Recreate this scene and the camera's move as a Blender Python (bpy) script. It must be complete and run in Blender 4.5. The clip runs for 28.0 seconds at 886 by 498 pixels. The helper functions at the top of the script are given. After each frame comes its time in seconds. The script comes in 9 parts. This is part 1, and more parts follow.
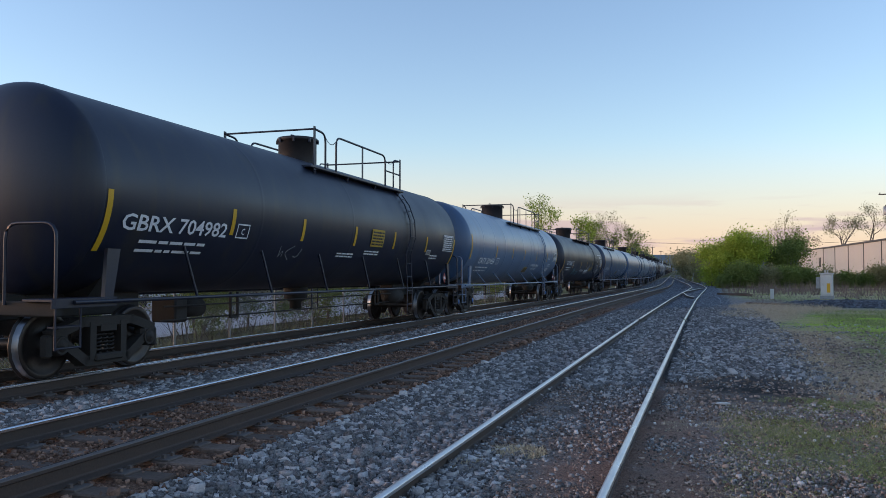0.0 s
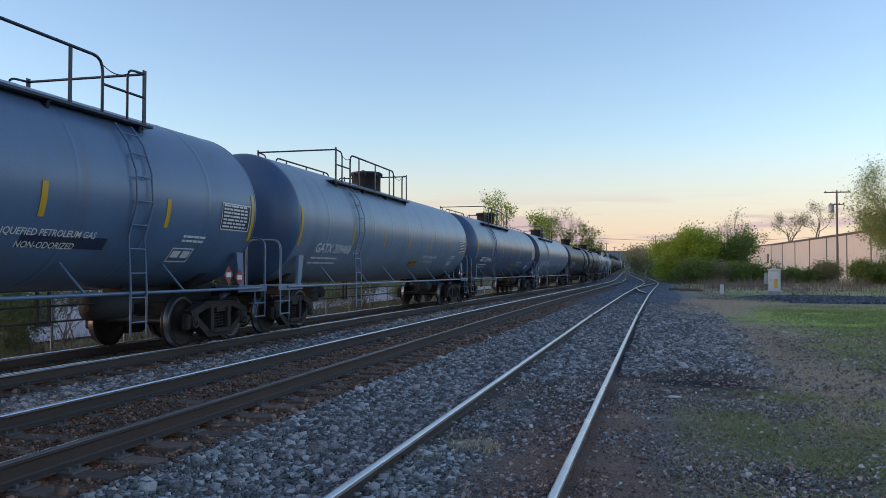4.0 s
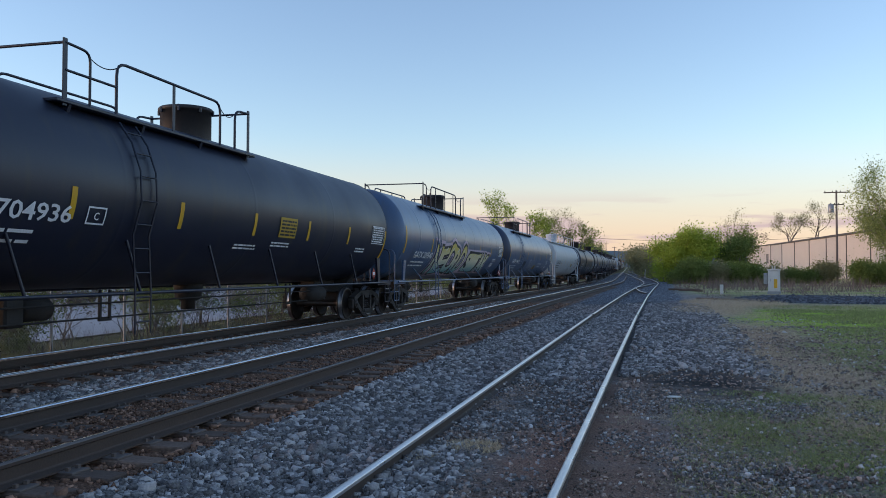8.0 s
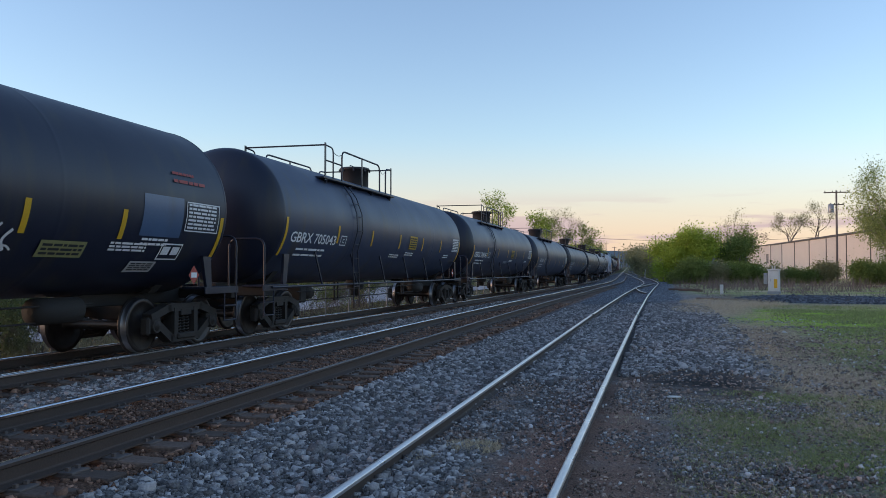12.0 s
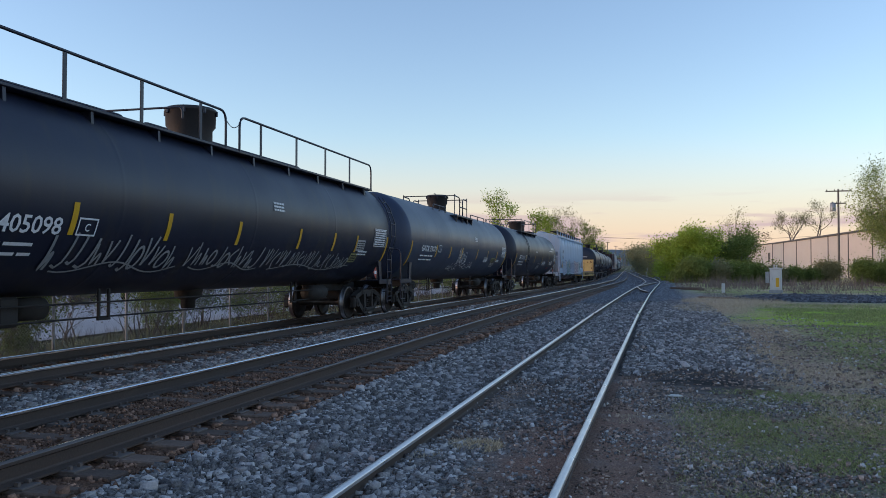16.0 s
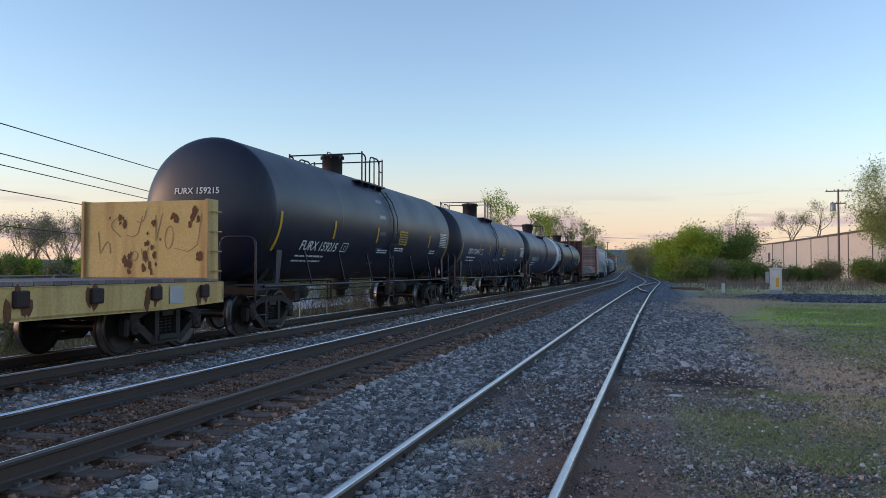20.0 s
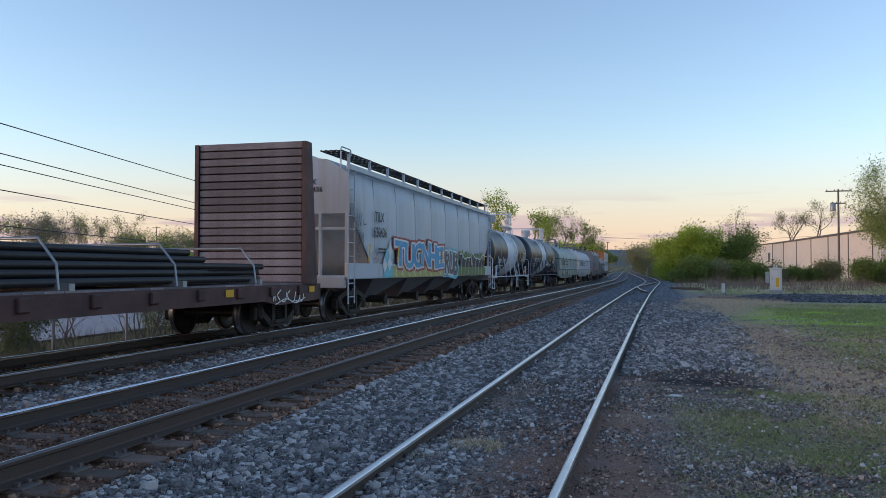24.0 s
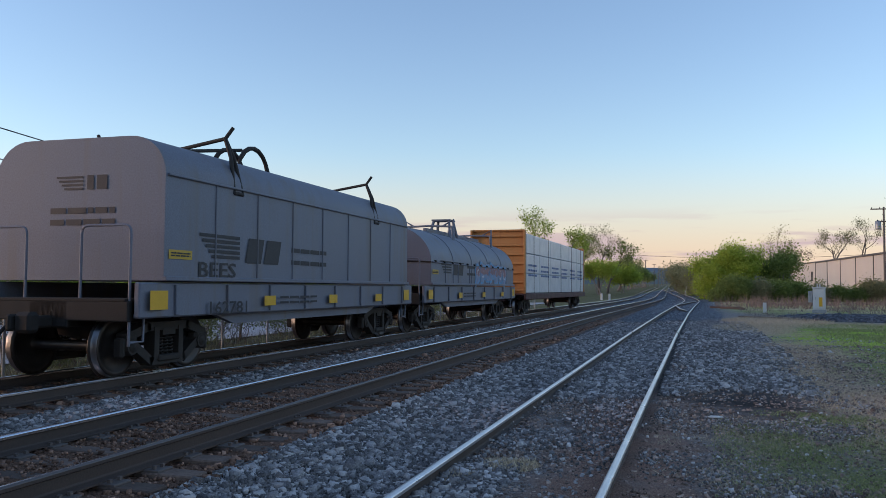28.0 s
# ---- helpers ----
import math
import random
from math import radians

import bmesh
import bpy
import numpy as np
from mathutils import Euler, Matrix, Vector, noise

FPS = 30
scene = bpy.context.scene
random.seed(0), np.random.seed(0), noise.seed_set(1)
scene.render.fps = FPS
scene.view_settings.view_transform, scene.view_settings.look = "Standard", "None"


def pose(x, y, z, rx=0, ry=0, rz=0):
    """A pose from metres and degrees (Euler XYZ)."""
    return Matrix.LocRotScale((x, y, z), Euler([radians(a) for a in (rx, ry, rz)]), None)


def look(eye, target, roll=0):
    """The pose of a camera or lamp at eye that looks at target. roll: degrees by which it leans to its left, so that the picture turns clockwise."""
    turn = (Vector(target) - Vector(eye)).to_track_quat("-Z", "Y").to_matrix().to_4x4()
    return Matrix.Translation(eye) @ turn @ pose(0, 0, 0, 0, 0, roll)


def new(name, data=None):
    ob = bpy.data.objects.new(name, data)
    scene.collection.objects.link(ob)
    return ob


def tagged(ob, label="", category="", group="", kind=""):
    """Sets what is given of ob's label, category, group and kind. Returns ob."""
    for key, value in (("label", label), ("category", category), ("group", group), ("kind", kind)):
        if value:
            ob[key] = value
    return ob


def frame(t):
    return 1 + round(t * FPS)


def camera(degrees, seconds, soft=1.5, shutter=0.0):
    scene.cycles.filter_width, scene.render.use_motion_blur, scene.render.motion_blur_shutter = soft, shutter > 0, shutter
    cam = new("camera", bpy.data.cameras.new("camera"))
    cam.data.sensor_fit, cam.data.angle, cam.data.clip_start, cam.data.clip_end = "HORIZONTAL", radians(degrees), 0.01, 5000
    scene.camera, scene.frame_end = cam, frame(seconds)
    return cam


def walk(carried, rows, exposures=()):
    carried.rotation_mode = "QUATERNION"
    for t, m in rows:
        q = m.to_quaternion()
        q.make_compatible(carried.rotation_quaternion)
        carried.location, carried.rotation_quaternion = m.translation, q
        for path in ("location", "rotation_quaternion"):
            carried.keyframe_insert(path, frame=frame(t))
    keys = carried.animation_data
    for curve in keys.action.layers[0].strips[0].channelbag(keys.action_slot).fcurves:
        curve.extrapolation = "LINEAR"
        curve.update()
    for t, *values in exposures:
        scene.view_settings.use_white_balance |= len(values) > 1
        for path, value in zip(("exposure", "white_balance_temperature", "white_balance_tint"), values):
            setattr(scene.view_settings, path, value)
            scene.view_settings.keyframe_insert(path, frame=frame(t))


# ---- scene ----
cam = camera(57.46, 28.0, soft=0.4)
EYE = (0.0, 0.0, 1.70)


def aim(yaw, pitch, roll):
    """Camera pose from a heading east of +y, a pitch above level and a lean, in degrees."""
    y, p = radians(yaw), radians(pitch)
    way = Vector((math.sin(y) * math.cos(p), math.cos(y) * math.cos(p), math.sin(p)))
    return look(EYE, Vector(EYE) + way, roll)


HEADINGS = (
    (0, -18.166, 1.708, -0.09),
    (0.5, -16.847, 1.556, -0.023),
    (1, -16.086, 1.492, -0.074),
    (1.5, -15.64, 1.446, -0.064),
    (2, -15.38, 1.421, -0.075),
    (2.5, -15.239, 1.384, -0.004),
    (3, -15.149, 1.376, -0.019),
    (3.5, -15.096, 1.376, -0.017),
    (5.5, -15.044, 1.381, 0.008),
    (9, -15.044, 1.381, 0.008),
    (12, -15.044, 1.381, 0.008),
    (14.5, -15.145, 1.331, 0),
    (16, -15.152, 1.298, -0.001),
    (19, -15.152, 1.298, -0.001),
    (22, -15.152, 1.298, -0.001),
    (24.5, -15.152, 1.298, -0.001),
    (25, -15.145, 1.364, 0.01),
    (25.5, -15.155, 1.815, 0.199),
    (26, -15.254, 2.164, 0.288),
    (26.5, -15.331, 2.281, 0.22),
    (27, -15.607, 2.346, 0.349),
    (27.5, -16.417, 2.463, 0.31),
    (28, -17.717, 2.531, 0.283),
)
walk(cam, [(t, aim(y, p, r)) for t, y, p, r in HEADINGS], [(0, 1.4, 6800, 24), (25, 1.4, 6800, 24), (27, 1.32, 6650, 24), (28, 1.32, 6650, 24)])

# ---- world and sun ----
SUN_AZ, SUN_EL = 250.0, 6.0  # low evening sun behind the camera, beyond the train
world = bpy.data.worlds.new("dusk")
scene.world = world
world.use_nodes = True


def build_world():
    nt = world.node_tree
    nt.nodes.clear()
    out = nt.nodes.new("ShaderNodeOutputWorld")
    bg = nt.nodes.new("ShaderNodeBackground")
    sky = nt.nodes.new("ShaderNodeTexSky")
    sky.sky_type = "NISHITA"
    sky.sun_disc = False
    sky.sun_elevation = radians(SUN_EL)
    sky.sun_rotation = radians(SUN_AZ)
    sky.altitude = 100
    sky.air_density = 1.0
    sky.dust_density = 0.4
    sky.ozone_density = 2.3
    bg.inputs["Strength"].default_value = 0.15
    # warmth low over the horizon and thin mauve cloud bands
    co = nt.nodes.new("ShaderNodeTexCoord")
    sp = nt.nodes.new("ShaderNodeSeparateXYZ")
    nt.links.new(co.outputs["Generated"], sp.inputs[0])

    def rng(v, a, b, lo, hi):
        r = nt.nodes.new("ShaderNodeMapRange")
        r.interpolation_type = "SMOOTHSTEP"
        for sock, val in zip(list(r.inputs)[1:5], (a, b, lo, hi)):
            sock.default_value = val
        nt.links.new(v, r.inputs[0])
        return r.outputs[0]

    def mix(fac, c1, c2):
        x = nt.nodes.new("ShaderNodeMix")
        x.data_type = "RGBA"
        nt.links.new(fac, x.inputs["Factor"])
        nt.links.new(c1, x.inputs[6])
        x.inputs[7].default_value = (*c2, 1)
        return x.outputs[2]

    def mul(p, q):
        m = nt.nodes.new("ShaderNodeMath")
        m.operation = "MULTIPLY"
        nt.links.new(p, m.inputs[0])
        nt.links.new(q, m.inputs[1])
        return m.outputs[0]

    col = mix(rng(sp.outputs[2], 0.0, 0.17, 0.8, 0.0), sky.outputs[0], (2.05, 1.6, 1.3))
    mp = nt.nodes.new("ShaderNodeMapping")
    mp.inputs["Scale"].default_value = (3.5, 3.5, 34)
    nt.links.new(co.outputs["Generated"], mp.inputs["Vector"])
    no = nt.nodes.new("ShaderNodeTexNoise")
    no.inputs["Scale"].default_value, no.inputs["Detail"].default_value = 1.6, 5
    nt.links.new(mp.outputs[0], no.inputs["Vector"])
    low = mul(rng(sp.outputs[2], 0.005, 0.02, 0.0, 1.0), rng(sp.outputs[2], 0.045, 0.1, 1.0, 0.0))
    col = mix(mul(rng(no.outputs["Fac"], 0.44, 0.56, 0.0, 0.85), low), col, (1.5, 1.25, 1.3))
    nt.links.new(col, bg.inputs["Color"])
    nt.links.new(bg.outputs[0], out.inputs["Surface"])


build_world()
sun = new("sun", bpy.data.lights.new("sun", "SUN"))
sun.data.energy = 0.5
sun.data.angle = radians(16)
sun.data.color = (1.0, 0.64, 0.4)
sun.matrix_world = look((0, 0, 50), (-50 * math.sin(radians(SUN_AZ)), -50 * math.cos(radians(SUN_AZ)), 50 - 50 * math.tan(radians(SUN_EL))))

# ---- mesh tools ----


class Geo:
    """Collects faces for one mesh; each face has a material slot and a smooth flag."""

    def __init__(self):
        self.v, self.f, self.mi, self.sm = [], [], [], []

    def add(self, verts, faces, slot=0, smooth=False):
        n = len(self.v)
        self.v.extend([tuple(p) for p in verts])
        for f in faces:
            self.f.append(tuple(i + n for i in f))
            self.mi.append(slot)
            self.sm.append(smooth)

    def box(self, c, s, slot=0, b=0.0, m=None):
        hx, hy, hz = s[0] / 2, s[1] / 2, s[2] / 2
        vs, fs = [], []
        if b <= 0:
            vs = [(x * hx, y * hy, z * hz) for x in (-1, 1) for y in (-1, 1) for z in (-1, 1)]
            fs = [(0, 1, 3, 2), (4, 6, 7, 5), (0, 4, 5, 1), (2, 3, 7, 6), (0, 2, 6, 4), (1, 5, 7, 3)]
        else:
            b = min(b, hx * 0.9, hy * 0.9, hz * 0.9)
            idx = {}
            for x in (-1, 1):
                for y in (-1, 1):
                    for z in (-1, 1):
                        for k in range(3):
                            q = [x * hx, y * hy, z * hz]
                            for j in range(3):
                                if j != k:
                                    q[j] -= b * (x, y, z)[j]
                            idx[(x, y, z, k)] = len(vs)
                            vs.append(tuple(q))
            for k in range(3):
                o = [j for j in range(3) if j != k]
                for sg in (-1, 1):
                    ring = []
                    for a, c2 in ((-1, -1), (1, -1), (1, 1), (-1, 1)):
                        key = [0, 0, 0]
                        key[k], key[o[0]], key[o[1]] = sg, a, c2
                        ring.append(idx[(*key, k)])
                    fs.append(tuple(ring))
                for a in (-1, 1):
                    for c2 in (-1, 1):
                        e = []
                        for sg in (-1, 1):
                            key = [0, 0, 0]
                            key[k], key[o[0]], key[o[1]] = sg, a, c2
                            e.append((idx[(*key, o[0])], idx[(*key, o[1])]))
                        fs.append((e[0][0], e[0][1], e[1][1], e[1][0]))
            for x in (-1, 1):
                for y in (-1, 1):
                    for z in (-1, 1):
                        fs.append(tuple(idx[(x, y, z, k)] for k in range(3)))
        off = Vector(c)
        pts = [(m @ Vector(p) if m else Vector(p)) + off for p in vs]
        self.add(pts, fs, slot)

    def pipe(self, pts, r, n=6, slot=0, caps=True, smooth=True):
        pts = [Vector(p) for p in pts]
        rings, vs, fs = [], [], []
        for i, p in enumerate(pts):
            d = (pts[min(i + 1, len(pts) - 1)] - pts[max(i - 1, 0)]).normalized()
            a = d.cross(Vector((0, 0, 1)) if abs(d.z) < 0.9 else Vector((1, 0, 0))).normalized()
            c = d.cross(a)
            rr = r[i] if isinstance(r, (list, tuple)) else r
            rings.append(len(vs))
            for k in range(n):
                t = 2 * math.pi * k / n
                vs.append(p + (a * math.cos(t) + c * math.sin(t)) * rr)
        for i in range(len(pts) - 1):
            for k in range(n):
                fs.append((rings[i] + k, rings[i] + (k + 1) % n, rings[i + 1] + (k + 1) % n, rings[i + 1] + k))
        self.add(vs, fs, slot, smooth)
        if caps:
            self.add([vs[k] for k in range(n)], [tuple(range(n))], slot)
            self.add([vs[rings[-1] + k] for k in range(n)], [tuple(range(n))][::-1], slot)

    def lathe(self, prof, n=32, slot=0, axis="y", c=(0, 0, 0), smooth=True):
        """prof: (radius, along) from one end to the other."""
        vs, fs = [], []
        for r, h in prof:
            for k in range(n):
                t = 2 * math.pi * k / n
                a, b = r * math.cos(t), r * math.sin(t)
                q = {"y": (a, h, b), "x": (h, a, b), "z": (a, b, h)}[axis]
                vs.append((q[0] + c[0], q[1] + c[1], q[2] + c[2]))
        for i in range(len(prof) - 1):
            for k in range(n):
                fs.append((i * n + k, i * n + (k + 1) % n, (i + 1) * n + (k + 1) % n, (i + 1) * n + k))
        self.add(vs, fs, slot, smooth)
        if prof[0][0] > 1e-3:
            self.add(vs[:n], [tuple(range(n))], slot)
        if prof[-1][0] > 1e-3:
            self.add(vs[-n:], [tuple(range(n))], slot)

    def prism(self, poly, lo, hi, axis="x", slot=0, smooth=False):
        """poly: points in the two other axes, in order; extruded from lo to hi."""
        n = len(poly)

        def at(h, p):
            return {"x": (h, p[0], p[1]), "y": (p[0], h, p[1]), "z": (p[0], p[1], h)}[axis]

        vs = [at(lo, p) for p in poly] + [at(hi, p) for p in poly]
        self.add(vs, [(k, (k + 1) % n, n + (k + 1) % n, n + k) for k in range(n)], slot, smooth)
        self.add(vs, [tuple(range(n)), tuple(range(n, 2 * n))], slot)

    def mesh(self, name, mats):
        me = bpy.data.meshes.new(name)
        me.from_pydata(self.v, [], self.f)
        for m in mats if isinstance(mats, (list, tuple)) else [mats]:
            me.materials.append(m)
        me.polygons.foreach_set("material_index", self.mi)
        me.polygons.foreach_set("use_smooth", self.sm)
        bm = bmesh.new()
        bm.from_mesh(me)
        bmesh.ops.recalc_face_normals(bm, faces=bm.faces)
        bm.to_mesh(me)
        bm.free()
        me.update()
        return me


def part(name, geo, mats, parent, label="", m=None):
    """One mesh object under a thing or a part. geo may be a finished mesh."""
    me = geo.mesh(name, mats) if isinstance(geo, Geo) else geo
    ob = new(name, me)
    ob.parent = parent
    if m is not None:
        ob.matrix_basis = m
    if label:
        tagged(ob, label)
    return ob


def thing(name, label, category, group="", m=None, kind=""):
    ob = new(name)
    ob.empty_display_size = 0.2
    tagged(ob, label, category, group, kind)
    if m is not None:
        ob.matrix_basis = m
    return ob


def solid(name, geo, mats, label, category, group="", kind="", m=None):
    ob = new(name, geo.mesh(name, mats) if isinstance(geo, Geo) else geo)
    if m is not None:
        ob.matrix_basis = m
    return tagged(ob, label, category, group, kind)


# ---- materials ----


def mat(name, a, b=None, rough=0.6, metal=0.0, fine=40.0, coarse=1.5, bump=0.15, dist=0.01, spec=0.5, streak=None, amount=0.5, vary=0.0, coat=0.0, crown=None):
    """Two-scale mottled surface: colours a and b, fine grain and bump, coarse stains; streak: a third colour in runs down the side."""
    ma = bpy.data.materials.new(name)
    ma.use_nodes = True
    nt = ma.node_tree
    bs = nt.nodes["Principled BSDF"]
    b = b or tuple(c * 0.7 for c in a)
    co = nt.nodes.new("ShaderNodeTexCoord")

    def noise_at(scale, detail=4, stretch=None):
        n = nt.nodes.new("ShaderNodeTexNoise")
        n.inputs["Scale"].default_value = scale
        n.inputs["Detail"].default_value = detail
        if stretch:
            mp = nt.nodes.new("ShaderNodeMapping")
            mp.inputs["Scale"].default_value = stretch
            nt.links.new(co.outputs["Object"], mp.inputs["Vector"])
            nt.links.new(mp.outputs[0], n.inputs["Vector"])
        else:
            nt.links.new(co.outputs["Object"], n.inputs["Vector"])
        return n.outputs["Fac"]

    def ramp(fac, lo, hi):
        r = nt.nodes.new("ShaderNodeMapRange")
        r.inputs["From Min"].default_value, r.inputs["From Max"].default_value = lo, hi
        nt.links.new(fac, r.inputs["Value"])
        return r.outputs[0]

    def mix(fac, c1, c2, mode="MIX"):
        x = nt.nodes.new("ShaderNodeMix")
        x.data_type = "RGBA"
        x.blend_type = mode
        for sock, val in ((x.inputs["Factor"], fac), (x.inputs[6], c1), (x.inputs[7], c2)):
            if isinstance(val, tuple):
                sock.default_value = (*val, 1)
            elif isinstance(val, float):
                sock.default_value = val
            else:
                nt.links.new(val, sock)
        return x.outputs[2]

    big = noise_at(coarse)
    small = noise_at(fine, 6)
    col = mix(ramp(big, 0.5 - amount / 2, 0.5 + amount / 2), a, b)
    col = mix(ramp(small, 0.3, 0.9), col, tuple(c * 0.74 for c in a))
    if streak:
        st = noise_at(1.0, 5, (3.0, 3.0, 0.25))
        col = mix(ramp(st, 0.52, 0.78), col, streak)
    if crown:
        # rusty dust along the top of a tank and faint rings round it
        se = nt.nodes.new("ShaderNodeSeparateXYZ")
        nt.links.new(co.outputs["Object"], se.inputs[0])
        mu = nt.nodes.new("ShaderNodeMath")
        mu.operation = "MULTIPLY"
        nt.links.new(ramp(se.outputs[2], 3.3, 4.1), mu.inputs[0])
        nt.links.new(ramp(noise_at(1.6, 6), 0.42, 0.85), mu.inputs[1])
        col = mix(mu.outputs[0], col, crown)
        col = mix(ramp(noise_at(1.0, 3, (0.02, 0.9, 0.02)), 0.5, 0.8), col, tuple(c * 0.72 for c in a))
    if vary:
        oi = nt.nodes.new("ShaderNodeObjectInfo")
        hs = nt.nodes.new("ShaderNodeHueSaturation")
        nt.links.new(ramp(oi.outputs["Random"], 0.0, 1.0), hs.inputs["Value"])
        hs.inputs["Value"].default_value = 1
        vr = nt.nodes.new("ShaderNodeMapRange")
        vr.inputs["To Min"].default_value, vr.inputs["To Max"].default_value = 1 - vary, 1 + vary
        nt.links.new(oi.outputs["Random"], vr.inputs["Value"])
        nt.links.new(vr.outputs[0], hs.inputs["Value"])
        nt.links.new(col, hs.inputs["Color"])
        col = hs.outputs[0]
    nt.links.new(col, bs.inputs["Base Color"])
    rr = nt.nodes.new("ShaderNodeMapRange")
    rr.inputs["To Min"].default_value, rr.inputs["To Max"].default_value = max(0.05, rough - 0.12), min(1.0, rough + 0.12)
    nt.links.new(big, rr.inputs["Value"])
    nt.links.new(rr.outputs[0], bs.inputs["Roughness"])
    bs.inputs["Metallic"].default_value = metal
    bs.inputs["Specular IOR Level"].default_value = spec
    bs.inputs["Coat Weight"].default_value, bs.inputs["Coat Roughness"].default_value = coat, 0.28
    if bump:
        bp = nt.nodes.new("ShaderNodeBump")
        bp.inputs["Strength"].default_value = bump
        bp.inputs["Distance"].default_value = dist
        nt.links.new(small, bp.inputs["Height"])
        nt.links.new(bp.outputs[0], bs.inputs["Normal"])
    return ma


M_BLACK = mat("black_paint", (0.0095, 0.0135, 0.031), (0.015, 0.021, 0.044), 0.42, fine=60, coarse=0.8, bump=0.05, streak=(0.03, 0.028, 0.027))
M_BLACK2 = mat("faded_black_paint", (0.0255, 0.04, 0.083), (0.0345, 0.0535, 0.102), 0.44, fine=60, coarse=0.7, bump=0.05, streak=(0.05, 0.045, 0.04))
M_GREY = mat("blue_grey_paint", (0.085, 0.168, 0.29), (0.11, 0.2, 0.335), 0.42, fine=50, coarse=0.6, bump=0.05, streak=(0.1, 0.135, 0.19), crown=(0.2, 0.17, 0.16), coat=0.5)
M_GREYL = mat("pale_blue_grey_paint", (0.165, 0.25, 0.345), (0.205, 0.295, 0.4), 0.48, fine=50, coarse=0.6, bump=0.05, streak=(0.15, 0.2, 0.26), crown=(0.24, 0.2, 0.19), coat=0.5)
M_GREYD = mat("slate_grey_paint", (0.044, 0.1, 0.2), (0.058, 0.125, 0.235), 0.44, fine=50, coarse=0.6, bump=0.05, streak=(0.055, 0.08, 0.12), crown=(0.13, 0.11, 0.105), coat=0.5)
M_NAVY = mat("dark_navy_paint", (0.03, 0.048, 0.086), (0.04, 0.062, 0.105), 0.42, fine=50, coarse=0.6, bump=0.05, streak=(0.04, 0.05, 0.07), crown=(0.05, 0.055, 0.07))
M_PALE = mat("chalky_pale_grey_paint", (0.46, 0.5, 0.52), (0.54, 0.57, 0.58), 0.5, fine=40, coarse=0.7, bump=0.05, streak=(0.38, 0.38, 0.37))
M_DOME = mat("sooty_brown_steel", (0.02, 0.018, 0.02), (0.04, 0.03, 0.028), 0.6, fine=30, coarse=3, bump=0.1)
M_WHITE = mat("dirty_white_paint", (0.68, 0.73, 0.79), (0.58, 0.63, 0.68), 0.5, fine=40, coarse=0.7, bump=0.05, streak=(0.33, 0.3, 0.27))
M_HOPPER = mat("hopper_grey_paint", (0.44, 0.49, 0.54), (0.51, 0.56, 0.61), 0.5, fine=40, coarse=0.5, bump=0.05, streak=(0.38, 0.37, 0.34))
M_HOPPERB = mat("pale_blue_hopper_paint", (0.35, 0.49, 0.64), (0.4, 0.54, 0.69), 0.5, fine=40, coarse=0.5, bump=0.05, streak=(0.38, 0.44, 0.52))
M_COIL1 = mat("pale_green_grey_paint", (0.27, 0.35, 0.335), (0.33, 0.41, 0.395), 0.5, fine=40, coarse=0.8, bump=0.06, streak=(0.23, 0.22, 0.2))
M_COIL3 = mat("taupe_grey_paint", (0.145, 0.158, 0.198), (0.185, 0.2, 0.245), 0.55, fine=40, coarse=0.8, bump=0.06, streak=(0.15, 0.13, 0.12))
M_UNDER = mat("grimy_underframe", (0.018, 0.016, 0.015), (0.03, 0.026, 0.022), 0.8, fine=50, coarse=3, bump=0.2)
M_TRUCK = mat("rusty_cast_steel", (0.02, 0.017, 0.015), (0.038, 0.029, 0.023), 0.75, fine=60, coarse=5, bump=0.3)
M_WHEEL = mat("wheel_steel", (0.06, 0.05, 0.045), (0.035, 0.028, 0.025), 0.42, metal=0.6, fine=40, coarse=6, bump=0.15)
M_TREAD = mat("polished_steel", (0.3, 0.3, 0.31), (0.2, 0.2, 0.21), 0.38, metal=1.0, fine=90, coarse=4, bump=0.03)
M_YELLOW = mat("yellow_reflector", (0.75, 0.42, 0.02), (0.68, 0.36, 0.02), 0.4, fine=60, coarse=6, bump=0.02)
M_YELLOWP = mat("yellow_panel", (0.6, 0.38, 0.03), (0.5, 0.3, 0.03), 0.5, fine=60, coarse=6, bump=0.02)
M_LETTER = mat("white_lettering", (0.82, 0.83, 0.84), (0.74, 0.75, 0.76), 0.6, fine=30, coarse=5, bump=0.0)
M_DLETTER = mat("black_lettering", (0.02, 0.02, 0.025), (0.035, 0.035, 0.04), 0.6, fine=30, coarse=5, bump=0.0)
M_PANELW = mat("white_panel", (0.5, 0.5, 0.5), (0.4, 0.4, 0.4), 0.5, fine=30, coarse=5, bump=0.0)
M_RED = mat("red_placard", (0.45, 0.05, 0.03), (0.35, 0.04, 0.03), 0.5, fine=30, coarse=5, bump=0.0)
M_BLUECAP = mat("blue_bearing_cap", (0.02, 0.16, 0.5), (0.02, 0.12, 0.36), 0.4, fine=30, coarse=5, bump=0.05)
M_RAIL = mat("rusty_rail_side", (0.058, 0.038, 0.03), (0.085, 0.056, 0.043), 0.75, fine=50, coarse=2, bump=0.25)
M_SIDERAIL = mat("weathered_siding_rail", (0.86, 0.83, 0.82), (0.72, 0.68, 0.66), 0.32, metal=0.85, fine=60, coarse=3, bump=0.1)
M_SHINE = mat("rail_head_polish", (0.95, 0.96, 0.98), (0.86, 0.88, 0.9), 0.22, metal=1.0, fine=60, coarse=2, bump=0.03)
